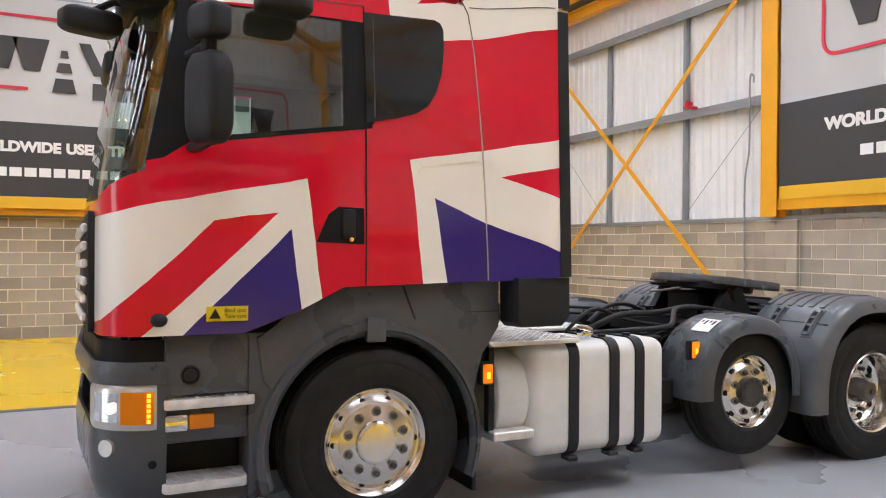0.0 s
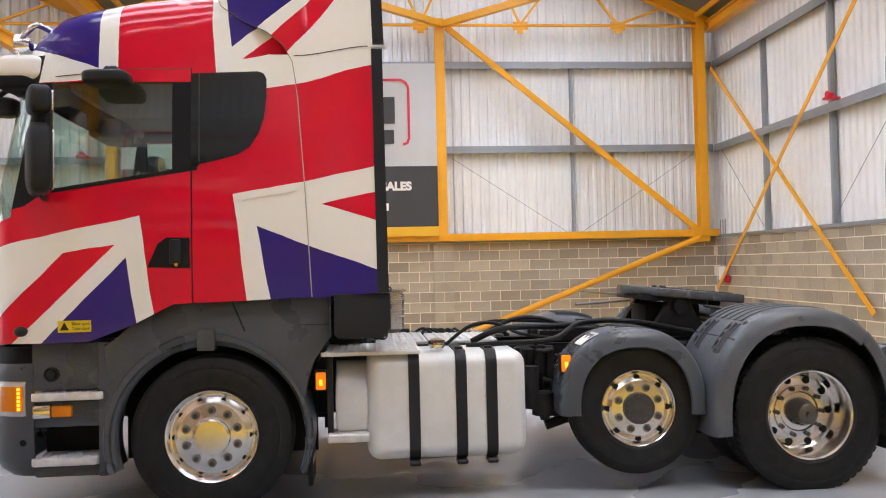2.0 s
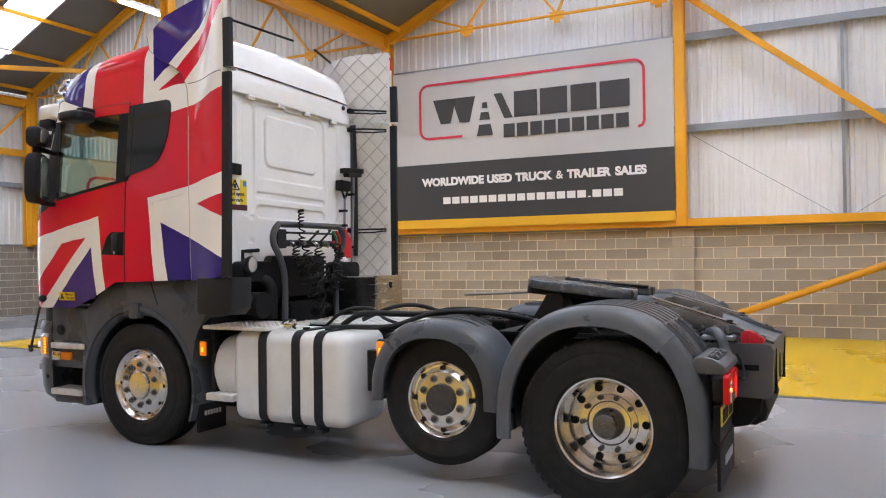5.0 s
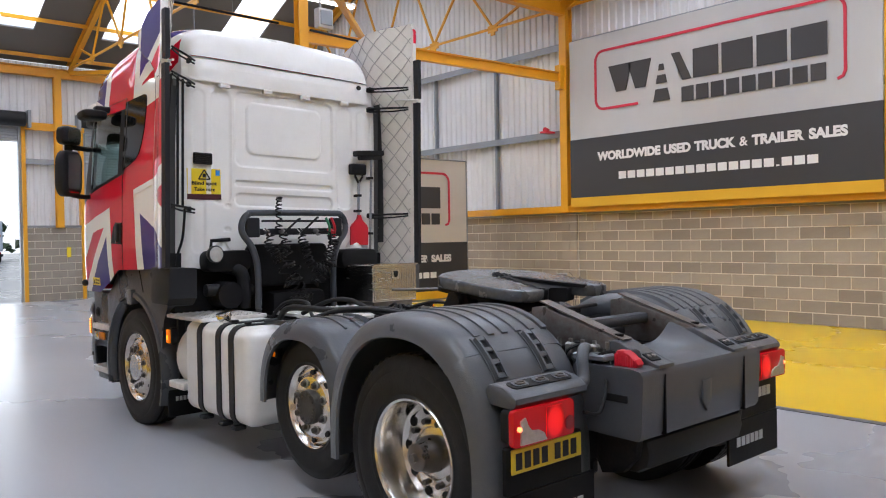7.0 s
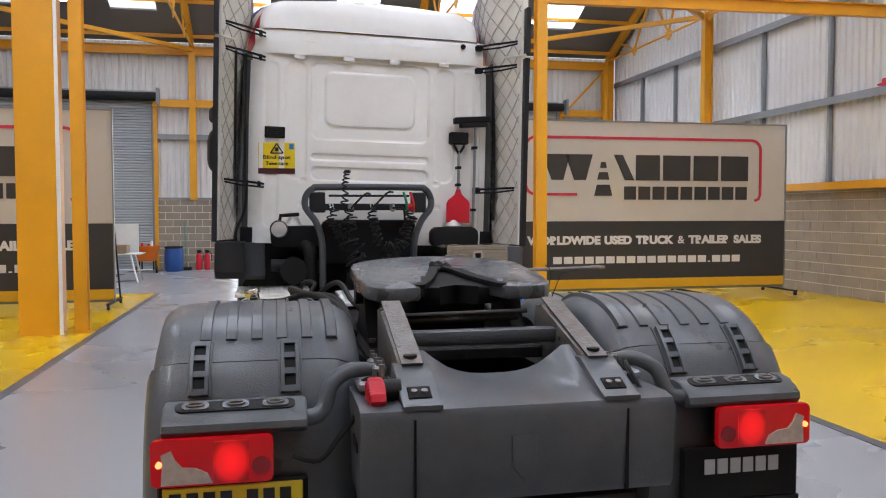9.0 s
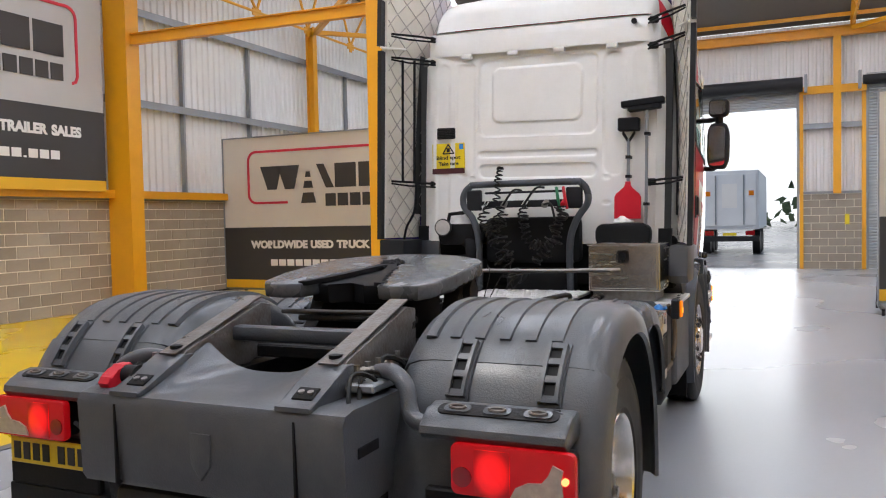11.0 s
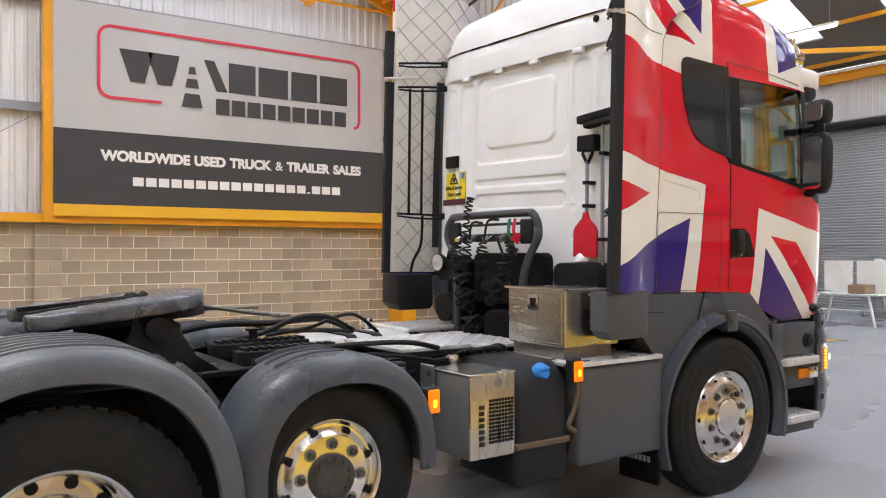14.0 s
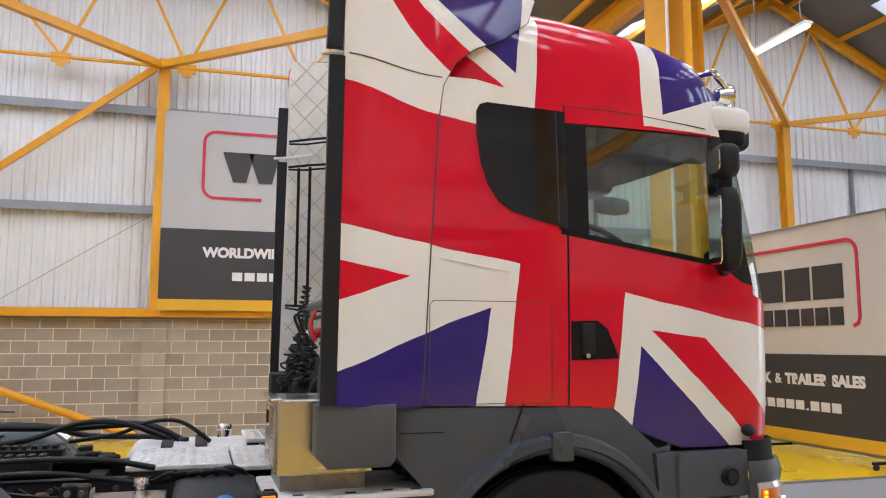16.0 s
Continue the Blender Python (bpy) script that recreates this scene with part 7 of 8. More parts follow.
tp("cross_tube", box(bmesh.new(), 4.6, 4.68, -0.36, 0.36, 1.16, 1.23, 0.02, 2), M_GREY, "grey cross tube between the ramps")

# brackets, wires and fittings between ramps and guards
random.seed(31)
for s in (-1, 1):
    for q in range(7):
        x, y = 4.5 + q * 0.07, s * (0.47 + 0.09 * random.random())
        z = 1.05 + 0.06 * random.random()
        tp("cable", tube(bmesh.new(), smooth_path([(x, y, 0.98), (x + 0.05, y + s * 0.03, z), (x + 0.14, y - s * 0.02, z + 0.03), (x + 0.24, y + s * 0.02, 1.0)], 5), 0.008 + 0.005 * random.random(), 6), (M_HOSE, M_RUBBER)[q % 2])
    for q in range(5):
        x = 4.62 + q * 0.085
        cl = tp("clamp", box(bmesh.new(), x, x + 0.05, s * 0.5 - 0.03, s * 0.5 + 0.03, 1.05, 1.1 + 0.03 * (q % 2), 0.01), (M_CHASSIS, M_STEEL)[q % 2], "worn pipe clamp")
        part("bolt", cyl(bmesh.new(), (x + 0.025, s * 0.5, 1.1), (x + 0.025, s * 0.5, 1.15), 0.013, 6), M_STEEL, cl)
    tp("guard_stay", tube(bmesh.new(), [(4.4, s * 0.5, 1.05), (4.4, s * 0.7, 1.18), (4.4, s * 1.0, 1.28)], 0.022, 8), M_CHASSIS)
for q in range(2):
    tp("loose_wire", tube(bmesh.new(), smooth_path([(3.9, 0.55, 1.12), (3.85, 0.62 + q * 0.06, 1.4), (3.82, 0.6 + q * 0.14, 1.46 - q * 0.05)], 5), 0.0025, 5), M_HOSE, "thin loose wire")

# fifth wheel
TILT = Matrix.Translation((3.72, 0, 1.4)) @ Euler((0, radians(6), 0)).to_matrix().to_4x4()


def horseshoe():
    out = [(-0.06 + 0.31 * math.cos(radians(90 + 180 * k / 12)), 0.5 * math.sin(radians(90 + 180 * k / 12))) for k in range(13)]
    return out + [(0.3, -0.5), (0.5, -0.48), (0.57, -0.43), (0.59, -0.32), (0.57, -0.22), (0.5, -0.175), (0.33, -0.11), (0.1, -0.05), (0.05, 0.0), (0.1, 0.05), (0.33, 0.11), (0.5, 0.175), (0.57, 0.22), (0.59, 0.32), (0.57, 0.43), (0.5, 0.48), (0.3, 0.5)]


bm = prism(bmesh.new(), horseshoe(), "z", -0.02, 0.055, 0.014)
bmesh.ops.transform(bm, matrix=TILT, verts=bm.verts)
fwp = tp("coupling_plate", bm, M_GREASE, "greasy worn horseshoe coupling plate", smooth=30)
bm = prism(bmesh.new(), rounded(-0.3, 0.3, -0.42, 0.42, 0.12), "z", -0.06, -0.002)
bmesh.ops.transform(bm, matrix=TILT, verts=bm.verts)
part("under_frame", bm, M_CHASSIS, fwp)
bm = prism(bmesh.new(), [(0.02, -0.06), (0.02, 0.06), (0.3, 0.15), (0.46, 0.22), (0.5, 0.1), (0.42, 0.0), (0.5, -0.1), (0.46, -0.22), (0.3, -0.15)], "z", -0.06, 0.035, 0.012)
bmesh.ops.transform(bm, matrix=TILT, verts=bm.verts)
part("throat", bm, M_BLACK, fwp, "black grease-caked coupling throat")
random.seed(21)
for s in (-1, 1):
    line = dense([(0.0, 0.0), (0.12, 0.057), (0.24, 0.088), (0.36, 0.125), (0.47, 0.168), (0.55, 0.21)], 5)
    rim = [(x + random.uniform(-0.02, 0.012), s * (y + random.uniform(0.02, 0.05))) for x, y in line]
    bm = prism(bmesh.new(), [(x, s * (y - 0.02)) for x, y in line] + rim[::-1], "z", 0.04, 0.062)
    bmesh.ops.transform(bm, matrix=TILT, verts=bm.verts)
    part("grease_ridge", bm, M_BLACK, fwp, "black caked grease along the throat", smooth=60)
bm = bmesh.new()
for q in range(16):
    a = random.uniform(0, 6.3)
    bmesh.ops.create_icosphere(bm, subdivisions=1, radius=random.uniform(0.012, 0.026), matrix=TILT @ Matrix.Translation((-0.03 + random.uniform(-0.04, 0.05), random.uniform(-0.05, 0.05), 0.055)))
part("grease_lump", bm, M_BLACK, fwp, "lump of black grease")
for x, z, r in ((4.12, 1.2, 0.016), (4.2, 1.14, 0.022), (4.27, 1.25, 0.012), (4.3, 1.09, 0.018)):
    tp("cross_rod", cyl(bmesh.new(), (x, -0.34, z), (x, 0.34, z + 0.01), r, 12), M_HUB, "oily steel rod under the coupling")
tp("cross_bar", box(bmesh.new(), 4.44, 4.5, -0.35, 0.35, 1.06, 1.12, 0.008), M_CHASSIS)
for s in (-1, 1):
    pd = tp("pedestal", prism(bmesh.new(), [(3.35, 1.06), (4.05, 1.06), (3.9, 1.15), (3.8, 1.36), (3.62, 1.36), (3.5, 1.15)], "y", s * 0.36, s * 0.44, 0.006), M_CHASSIS, "black coupling pedestal")
    part("pivot", cyl(bmesh.new(), (3.71, s * 0.33, 1.31), (3.71, s * 0.48, 1.31), 0.06, 16), M_CHASSIS, pd)
    for xx in (3.4, 3.5, 3.92, 4.0):
        part("bolt", cyl(bmesh.new(), (xx, s * 0.42, 1.06), (xx, s * 0.42, 1.1), 0.02, 6), M_STEEL, pd)
tp("coupling_lock", box(bmesh.new(), 3.5, 4.0, -0.2, 0.2, 1.06, 1.32, 0.03, 2), M_BLACK, "greasy black coupling lock housing")
tp("coupling_base", box(bmesh.new(), 3.2, 4.3, -0.48, 0.48, 1.03, 1.06, 0.004), M_CHASSIS, "black coupling mounting plate")
for y in (-0.22, 0.22):
    tp("slide_rail", box(bmesh.new(), 2.55, 3.2, y - 0.06, y + 0.06, 1.04, 1.13, 0.006), M_CHASSIS)
for y in (-0.22, 0.22):
    for q in range(11):
        tp("rail_tooth", box(bmesh.new(), 2.58 + q * 0.055, 2.61 + q * 0.055, y - 0.05, y + 0.05, 1.13, 1.15), M_CHASSIS)
bm = tube(bmesh.new(), [(3.42, 0.1, 1.4), (3.37, 0.45, 1.4), (3.34, 0.85, 1.4), (3.32, 1.08, 1.405), (3.35, 1.13, 1.405), (3.33, 1.17, 1.405), (3.28, 1.16, 1.405), (3.28, 1.11, 1.405), (3.32, 1.08, 1.405)], 0.011, 8)
tp("release_handle", bm, M_STEEL, "bent steel release handle")
tp("release_handle", tube(bmesh.new(), [(3.4, -0.1, 1.36), (3.0, -0.3, 1.35), (2.85, -0.32, 1.345)], 0.011, 8), M_STEEL)
bm = cyl(bmesh.new(), (2.92, -0.22, 1.13), (2.92, -0.22, 1.2), 0.028, 12)
box(bm, 2.88, 2.96, -0.25, -0.19, 1.2, 1.215)
tp("lock_post", bm, M_CHASSIS)

# catwalk plates
for x0, x1, y0, y1 in ((1.16, 1.585, -0.4, 0.5), (1.6, 2.16, -0.42, 0.36)):
    cw = tp("catwalk_plate", box(bmesh.new(), x0, x1, y0, y1, 1.056, 1.082, 0.004), M_CHECKER, "worn aluminium tread plate")
    bm = bmesh.new()
    for i in range(int((x1 - x0) / 0.06)):
        for j in range(int((y1 - y0) / 0.06)):
            if (i + j) % 2:
                cyl(bm, (x0 + 0.03 + i * 0.06, y0 + 0.03 + j * 0.06, 1.082), (x0 + 0.03 + i * 0.06, y0 + 0.03 + j * 0.06, 1.089), 0.017, 8, 0.012)
    tagged(part("tread_studs", bm, M_CHECKER, cw), kind="stuff")
tp("catwalk_frame", box(bmesh.new(), 1.15, 2.14, -0.38, 0.38, 1.031, 1.056), M_CHASSIS)
HOSES = [
    [(1.9, -0.75, 1.1), (2.15, -0.8, 1.2), (2.6, -0.7, 1.2), (3.1, -0.55, 1.22), (3.5, -0.5, 1.15), (3.8, -0.5, 1.1)],
    [(1.85, -0.85, 1.08), (2.1, -0.95, 1.1), (2.5, -0.95, 1.12), (2.8, -0.7, 1.22), (3.3, -0.55, 1.2), (3.7, -0.52, 1.12)],
    [(2.0, -0.6, 1.13), (2.25, -0.5, 1.24), (2.5, -0.45, 1.25), (2.8, -0.4, 1.16), (3.2, -0.3, 1.12)],
    [(1.7, -0.72, 1.08), (1.9, -0.7, 1.22), (2.1, -0.62, 1.23), (2.3, -0.7, 1.15), (2.6, -0.8, 1.1)],
    [(2.0, 0.55, 1.1), (2.3, 0.6, 1.16), (2.8, 0.5, 1.15), (3.2, 0.48, 1.1)],
    [(2.1, 0.62, 1.04), (2.5, 0.6, 1.1), (3.0, 0.55, 1.08), (3.5, 0.52, 1.06)],
]
for k, h in enumerate(HOSES):
    tp("hose", tube(bmesh.new(), smooth_path(h, 8), (0.024, 0.02, 0.018, 0.014, 0.016, 0.014)[k], 10), M_HOSE, "black rubber hose")
random.seed(12)
for q in range(16):
    x, s = 2.1 + q * 0.17, random.choice((-1, 1))
    h = tube(bmesh.new(), smooth_path([(x, s * 0.42, 0.95), (x + 0.1, s * (0.46 + random.random() * 0.08), 0.85 + random.random() * 0.2), (x + 0.28, s * 0.43, 0.9 + random.random() * 0.15), (x + 0.4, s * 0.42, 1.0)], 5), 0.009, 6)
    tp("pipe", h, M_HOSE)
for q in range(14):
    x, y = 2.25 + random.random() * 0.3, -0.45 - random.random() * 0.4
    tp("valve_block", box(bmesh.new(), x, x + 0.07, y, y + 0.08, 0.8 + random.random() * 0.2, 1.03, 0.01), M_CHASSIS)

# fuel tank side
tk = tp("fuel_tank", box(bmesh.new(), 1.08, 2.24, -1.225, -0.58, 0.31, 1.07, 0.1, 5), M_TANK, "silver-white fuel tank with dark straps", smooth=60)
for x in (1.42, 1.76, 1.98):
    bm = bmesh.new()
    o = rounded(-1.236, -0.57, 0.3, 1.082, 0.108, 5)
    i = rounded(-1.226, -0.58, 0.31, 1.072, 0.1, 5)
    rings = [[Vector((x - 0.04, p[0], p[1])) for p in o], [Vector((x + 0.04, p[0], p[1])) for p in o], [Vector((x + 0.04, p[0], p[1])) for p in i], [Vector((x - 0.04, p[0], p[1])) for p in i]]
    loft(bm, rings + rings[:1], cap=False)
    st = part("strap", bm, M_DARK, tk, "dark rubber-lined strap", smooth=50)
    part("strap_bolt", box(bmesh.new(), x - 0.04, x + 0.04, -1.23, -1.13, 0.27, 0.302, 0.008), M_DARK, tk)
    part("strap_clamp", cyl(bmesh.new(), (x, -1.08, 1.07), (x, -1.08, 1.1), 0.03, 12), M_DARK, tk)
bm = lathe(bmesh.new(), [(0.05, 0), (0.05, 0.05), (0.062, 0.055), (0.062, 0.085), (0.055, 0.095), (0.0, 0.1)], 24)
bmesh.ops.transform(bm, matrix=Matrix.Translation((1.6, -1.08, 1.06)) @ Euler((radians(105), 0, 0)).to_matrix().to_4x4(), verts=bm.verts)
part("filler_cap", bm, M_CHROME, tk, "chrome filler cap")
tp("air_tank", prism(bmesh.new(), rounded(-1.19, -0.62, 0.44, 1.0, 0.24, 8), "x", 0.86, 1.09, 0.02), M_TANK, "silver-white rounded reservoir end", smooth=50)
sp = tp("tread_plate", prism(bmesh.new(), rounded(0.76, 1.47, -1.24, -0.62, 0.03), "z", 1.07, 1.1, 0.006), M_CHECKER, "aluminium tread plate beside the tank")
bm = bmesh.new()
for i in range(13):
    for j in range(10):
        box(bm, 0.79 + i * 0.052, 0.825 + i * 0.052, -1.21 + j * 0.058, -1.2 + j * 0.058, 1.1, 1.106)
tagged(part("tread_studs", bm, M_CHECKER, sp), kind="stuff")
tp("side_step", box(bmesh.new(), 0.8, 1.1, -1.24, -1.02, 0.46, 0.52, 0.008), M_CHECKER, "small aluminium side step")
tp("step_post", box(bmesh.new(), 0.8, 0.84, -1.16, -1.1, 0.5, 1.07), M_DARK)


def side_lamp(x, y, z, s):
    r = tp("side_marker", box(bmesh.new(), x - 0.045, x + 0.045, y - 0.03, y + 0.03, z - 0.075, z + 0.075, 0.01), M_DARK, "lit amber side marker lamp")
    part("lens", box(bmesh.new(), x - 0.035, x + 0.035, *sorted((y + s * 0.03, y + s * 0.05)), z - 0.062, z + 0.062, 0.01, 2), M_AMBER, r, "lit amber lens")
    part("bulb", box(bmesh.new(), x - 0.012, x + 0.012, *sorted((y + s * 0.05, y + s * 0.054)), z - 0.03, z + 0.012, 0.003), M_LED, r, "glowing amber bulb")


side_lamp(0.76, -1.18, 0.9, -1)
side_lamp(2.54, -1.15, 0.96, -1)
side_lamp(1.47, 1.22, 0.99, 1)
side_lamp(2.5, 1.2, 0.92, 1)
tp("lamp_bracket", box(bmesh.new(), 2.4, 2.56, 1.08, 1.16, 0.86, 0.93), M_CHASSIS)

# offside: equipment box, additive tank, battery box, tool box
hb = tp("equipment_box", box(bmesh.new(), 1.93, 2.25, 0.83, 1.207, 0.56, 1.02, 0.008, 2), M_BOXGREY, "dull steel equipment box with a brushed front and a grille")
bm = bmesh.new()
for i in range(8):
    for j in range(12):
        box(bm, 1.945 + i * 0.0225, 1.962 + i * 0.0225, 1.2205, 1.224, 0.64 + j * 0.021, 0.6555 + j * 0.021)
tagged(part("grille", bm, M_BLACK, hb, "black square-holed grille"), kind="stuff")
for q in range(7):
    part("mark_bar", box(bmesh.new(), 2.152, 2.19, 1.2205, 1.2235, 0.632 + q * 0.034, 0.655 + q * 0.034), M_INK, hb)
part("front_panel", box(bmesh.new(), 1.93, 2.25, 1.2, 1.2195, 0.56, 1.025, 0.012, 2), M_FLOORTINT, hb, "brushed steel front panel coloured with the floor's warm reflection")
part("key_lock", lathe_y(2.055, 0.975, 1, [(0.026, 1.2195), (0.026, 1.226), (0.019, 1.228), (0.015, 1.223), (0.0, 1.223)], 20), M_STEEL, hb)
part("lid", box(bmesh.new(), 1.925, 2.255, 0.825, 1.222, 1.02, 1.032, 0.004), M_BRUSHED, hb, "pale brushed lid")
bk = tp("box_bracket", box(bmesh.new(), 2.262, 2.274, 0.76, 0.9, 0.8, 1.05, 0.004), M_STEEL, "worn steel bracket plate beside the box")
for z in (0.83, 0.91, 1.0):
    part("bolt", cyl(bmesh.new(), (2.274, 0.86, z), (2.286, 0.86, z), 0.014, 6), M_HUB, bk)
tp("filler_neck", lathe_z([(0.0, 0.1), (0.036, 0.098), (0.042, 0.085), (0.042, 0.06), (0.03, 0.055), (0.03, 0.0)], pose(2.05, 0.78, 0.99), 20), M_CHROME, "small chrome filler cap")
for q, (y, z) in enumerate(((0.62, 0.86), (0.62, 0.94), (0.7, 0.9), (0.56, 1.0), (0.66, 1.02))):
    vb = tp("valve_block", box(bmesh.new(), 2.3 + 0.05 * (q % 3), 2.38 + 0.05 * (q % 3), y, y + 0.07, z - 0.05, z + 0.04, 0.01), (M_CHASSIS, M_HUB)[q % 2], "dark valve block on the chassis side")
    part("fitting", cyl(bmesh.new(), (2.34 + 0.05 * (q % 3), y + 0.07, z), (2.34 + 0.05 * (q % 3), y + 0.1, z), 0.016, 8), M_STEEL, vb)
for x, z in ((2.42, 0.86), (2.52, 0.92), (2.62, 0.84)):
    rb = tp("rail_bracket", box(bmesh.new(), x, x + 0.07, 0.4, 0.5, z - 0.07, z + 0.06, 0.014), M_RUST, "rusty brown bracket on the chassis rail")
    part("pipe_end", cyl(bmesh.new(), (x + 0.035, 0.5, z), (x + 0.06, 0.58, z - 0.03), 0.03, 12), M_RUST, rb)
for q in range(14):
    tp("rail_bolt", cyl(bmesh.new(), (2.2 + q * 0.16, 0.4, 0.98 - 0.14 * (q % 2)), (2.2 + q * 0.16, 0.414, 0.98 - 0.14 * (q % 2)), 0.016, 6), M_HUB)
for q in range(6):
    x = 1.52 + q * 0.07
    tp("hose", tube(bmesh.new(), smooth_path([(x, 0.62, 1.04), (x + 0.05, 0.68 + 0.03 * (q % 2), 1.09), (x + 0.12, 0.66, 1.1 - 0.01 * q), (x + 0.2, 0.6, 1.03)], 5), 0.013, 7), M_HOSE, "short black pipe behind the additive tank")
at2 = tp("additive_tank", prism(bmesh.new(), [(0.62, 0.34), (1.16, 0.34), (1.19, 0.4), (1.19, 0.93), (1.06, 1.05), (0.62, 1.06)], "x", 1.48, 1.9, 0.045), M_DARK, "black plastic additive tank with a blue cap", smooth=60)
bm = lathe(bmesh.new(), [(0.0, 0.06), (0.04, 0.06), (0.062, 0.05), (0.066, 0.02), (0.066, 0.0), (0.05, -0.03)], 20)
bmesh.ops.scale(bm, vec=(0.82, 0.82, 0.82), verts=bm.verts)
bmesh.ops.transform(bm, matrix=Matrix.Translation((1.66, 1.12, 0.98)) @ Euler((radians(34), 0, 0)).to_matrix().to_4x4(), verts=bm.verts)
part("blue_cap", bm, M_BLUECAP, at2, "bright blue screw cap")
part("cap_grip", box(bmesh.new(), -0.04, 0.04, -0.01, 0.01, 0.0, 0.022, 0.004, m=Matrix.Translation((1.66, 1.158, 1.006)) @ Euler((radians(-56), 0, 0)).to_matrix().to_4x4()), M_BLUECAP, at2)
part("belt", box(bmesh.new(), 1.475, 1.905, 0.62, 1.2, 0.56, 0.6, 0.01), M_TAN, at2, "webbing belt")
tp("hose", tube(bmesh.new(), smooth_path([(1.5, 1.17, 1.02), (1.43, 1.2, 0.9), (1.46, 1.21, 0.75), (1.5, 1.2, 0.66), (1.42, 1.18, 0.6), (1.43, 1.12, 0.45)], 6), 0.016, 8), M_TAN, "tan rubber hose")
bb = tp("battery_box", box(bmesh.new(), 0.66, 1.43, 0.55, 1.22, 0.4, 1.0, 0.03, 3), M_MIDGREY, "mid-grey battery box cover", smooth=50)
part("pressing", box(bmesh.new(), 0.78, 1.25, 1.208, 1.214, 0.84, 0.846), M_GREY, bb)
cp = tp("tread_plate", prism(bmesh.new(), rounded(0.66, 1.48, 0.55, 1.235, 0.03), "z", 1.005, 1.032, 0.005), M_CHECKER, "worn aluminium plate over the battery box")
bm = bmesh.new()
for q, (x, y) in enumerate(((0.72, 1.18), (0.86, 1.17), (1.05, 1.19), (1.3, 1.18), (1.42, 1.0), (0.7, 0.9))):
    box(bm, x, x + 0.05, y - 0.012, y + 0.012, 1.032, 1.036)
tagged(part("slots", bm, M_BLACK, cp), kind="stuff")
bx = tp("tool_box", box(bmesh.new(), 0.98, 1.46, 0.58, 1.13, 1.11, 1.475, 0.008), M_BRUSHED, "stainless steel tool box with a recessed latch")
bx.matrix_local = Matrix.Translation((-0.035, -0.03, 0))
part("lid", box(bmesh.new(), 1.46, 1.47, 0.6, 1.11, 1.13, 1.44, 0.004), M_BRUSHED, bx)
part("lid_lip", box(bmesh.new(), 1.44, 1.49, 0.575, 1.135, 1.467, 1.482, 0.003), M_ALLOY, bx)
bm = bmesh.new()
for q in range(22):
    box(bm, 1.47, 1.473, 0.62 + q * 0.022, 0.632 + q * 0.022, 1.15, 1.42)
tagged(part("lid_texture", bm, M_BRUSHED, bx), kind="stuff")
lt = part("latch", prism(bmesh.new(), rounded(0.8, 0.9, 1.33, 1.43, 0.02), "x", 1.472, 1.48), M_CHROME, bx, "chrome paddle latch")
part("paddle", prism(bmesh.new(), [(0.825, 1.41), (0.875, 1.41), (0.87, 1.36), (0.85, 1.345), (0.83, 1.36)], "x", 1.48, 1.486), M_BLACK, lt)
tp("box_base", box(bmesh.new(), 0.98, 1.4, 0.58, 1.06, 1.032, 1.11), M_STEEL)

# hose frame behind the cab
FR = smooth_path([(1.06, -0.42, 1.14), (1.06, -0.42, 1.55), (1.05, -0.47, 1.75), (1.05, -0.56, 1.88), (1.05, -0.56, 1.98), (1.05, -0.5, 2.05), (1.05, -0.4, 2.065), (1.05, 0.4, 2.065), (1.05, 0.5, 2.05), (1.05, 0.55, 1.98), (1.05, 0.55, 1.88), (1.05, 0.46, 1.75), (1.06, 0.4, 1.55), (1.06, 0.4, 1.14)], 5)
hf = tp("hose_frame", tube(bmesh.new(), FR, 0.03, 12), M_GREY, "bent tubular frame carrying coiled air hoses")
hf.matrix_local = Matrix.Translation((0.03, -0.055, -0.075)) @ hf.matrix_local
part("cross_rail", box(bmesh.new(), 1.03, 1.06, -0.5, 0.5, 1.86, 1.92, 0.008), M_DARK, hf)
part("cross_rail", box(bmesh.new(), 1.03, 1.06, -0.36, 0.36, 1.98, 2.0, 0.005), M_DARK, hf)
for y in (-0.46, 0.44):
    part("end_plate", box(bmesh.new(), 1.03, 1.07, y - 0.07, y + 0.07, 1.84, 2.02, 0.01), M_DARK, hf)
for k, y in enumerate((-0.34, -0.17, 0.02, 0.2, 0.36)):
    part("coupling", cyl(bmesh.new(), (1.06, y, 1.9), (1.12, y, 1.87), 0.026, 12), (M_CHROME, M_STEEL, M_CHROME, M_STEEL, M_REDPLASTIC)[k], hf)
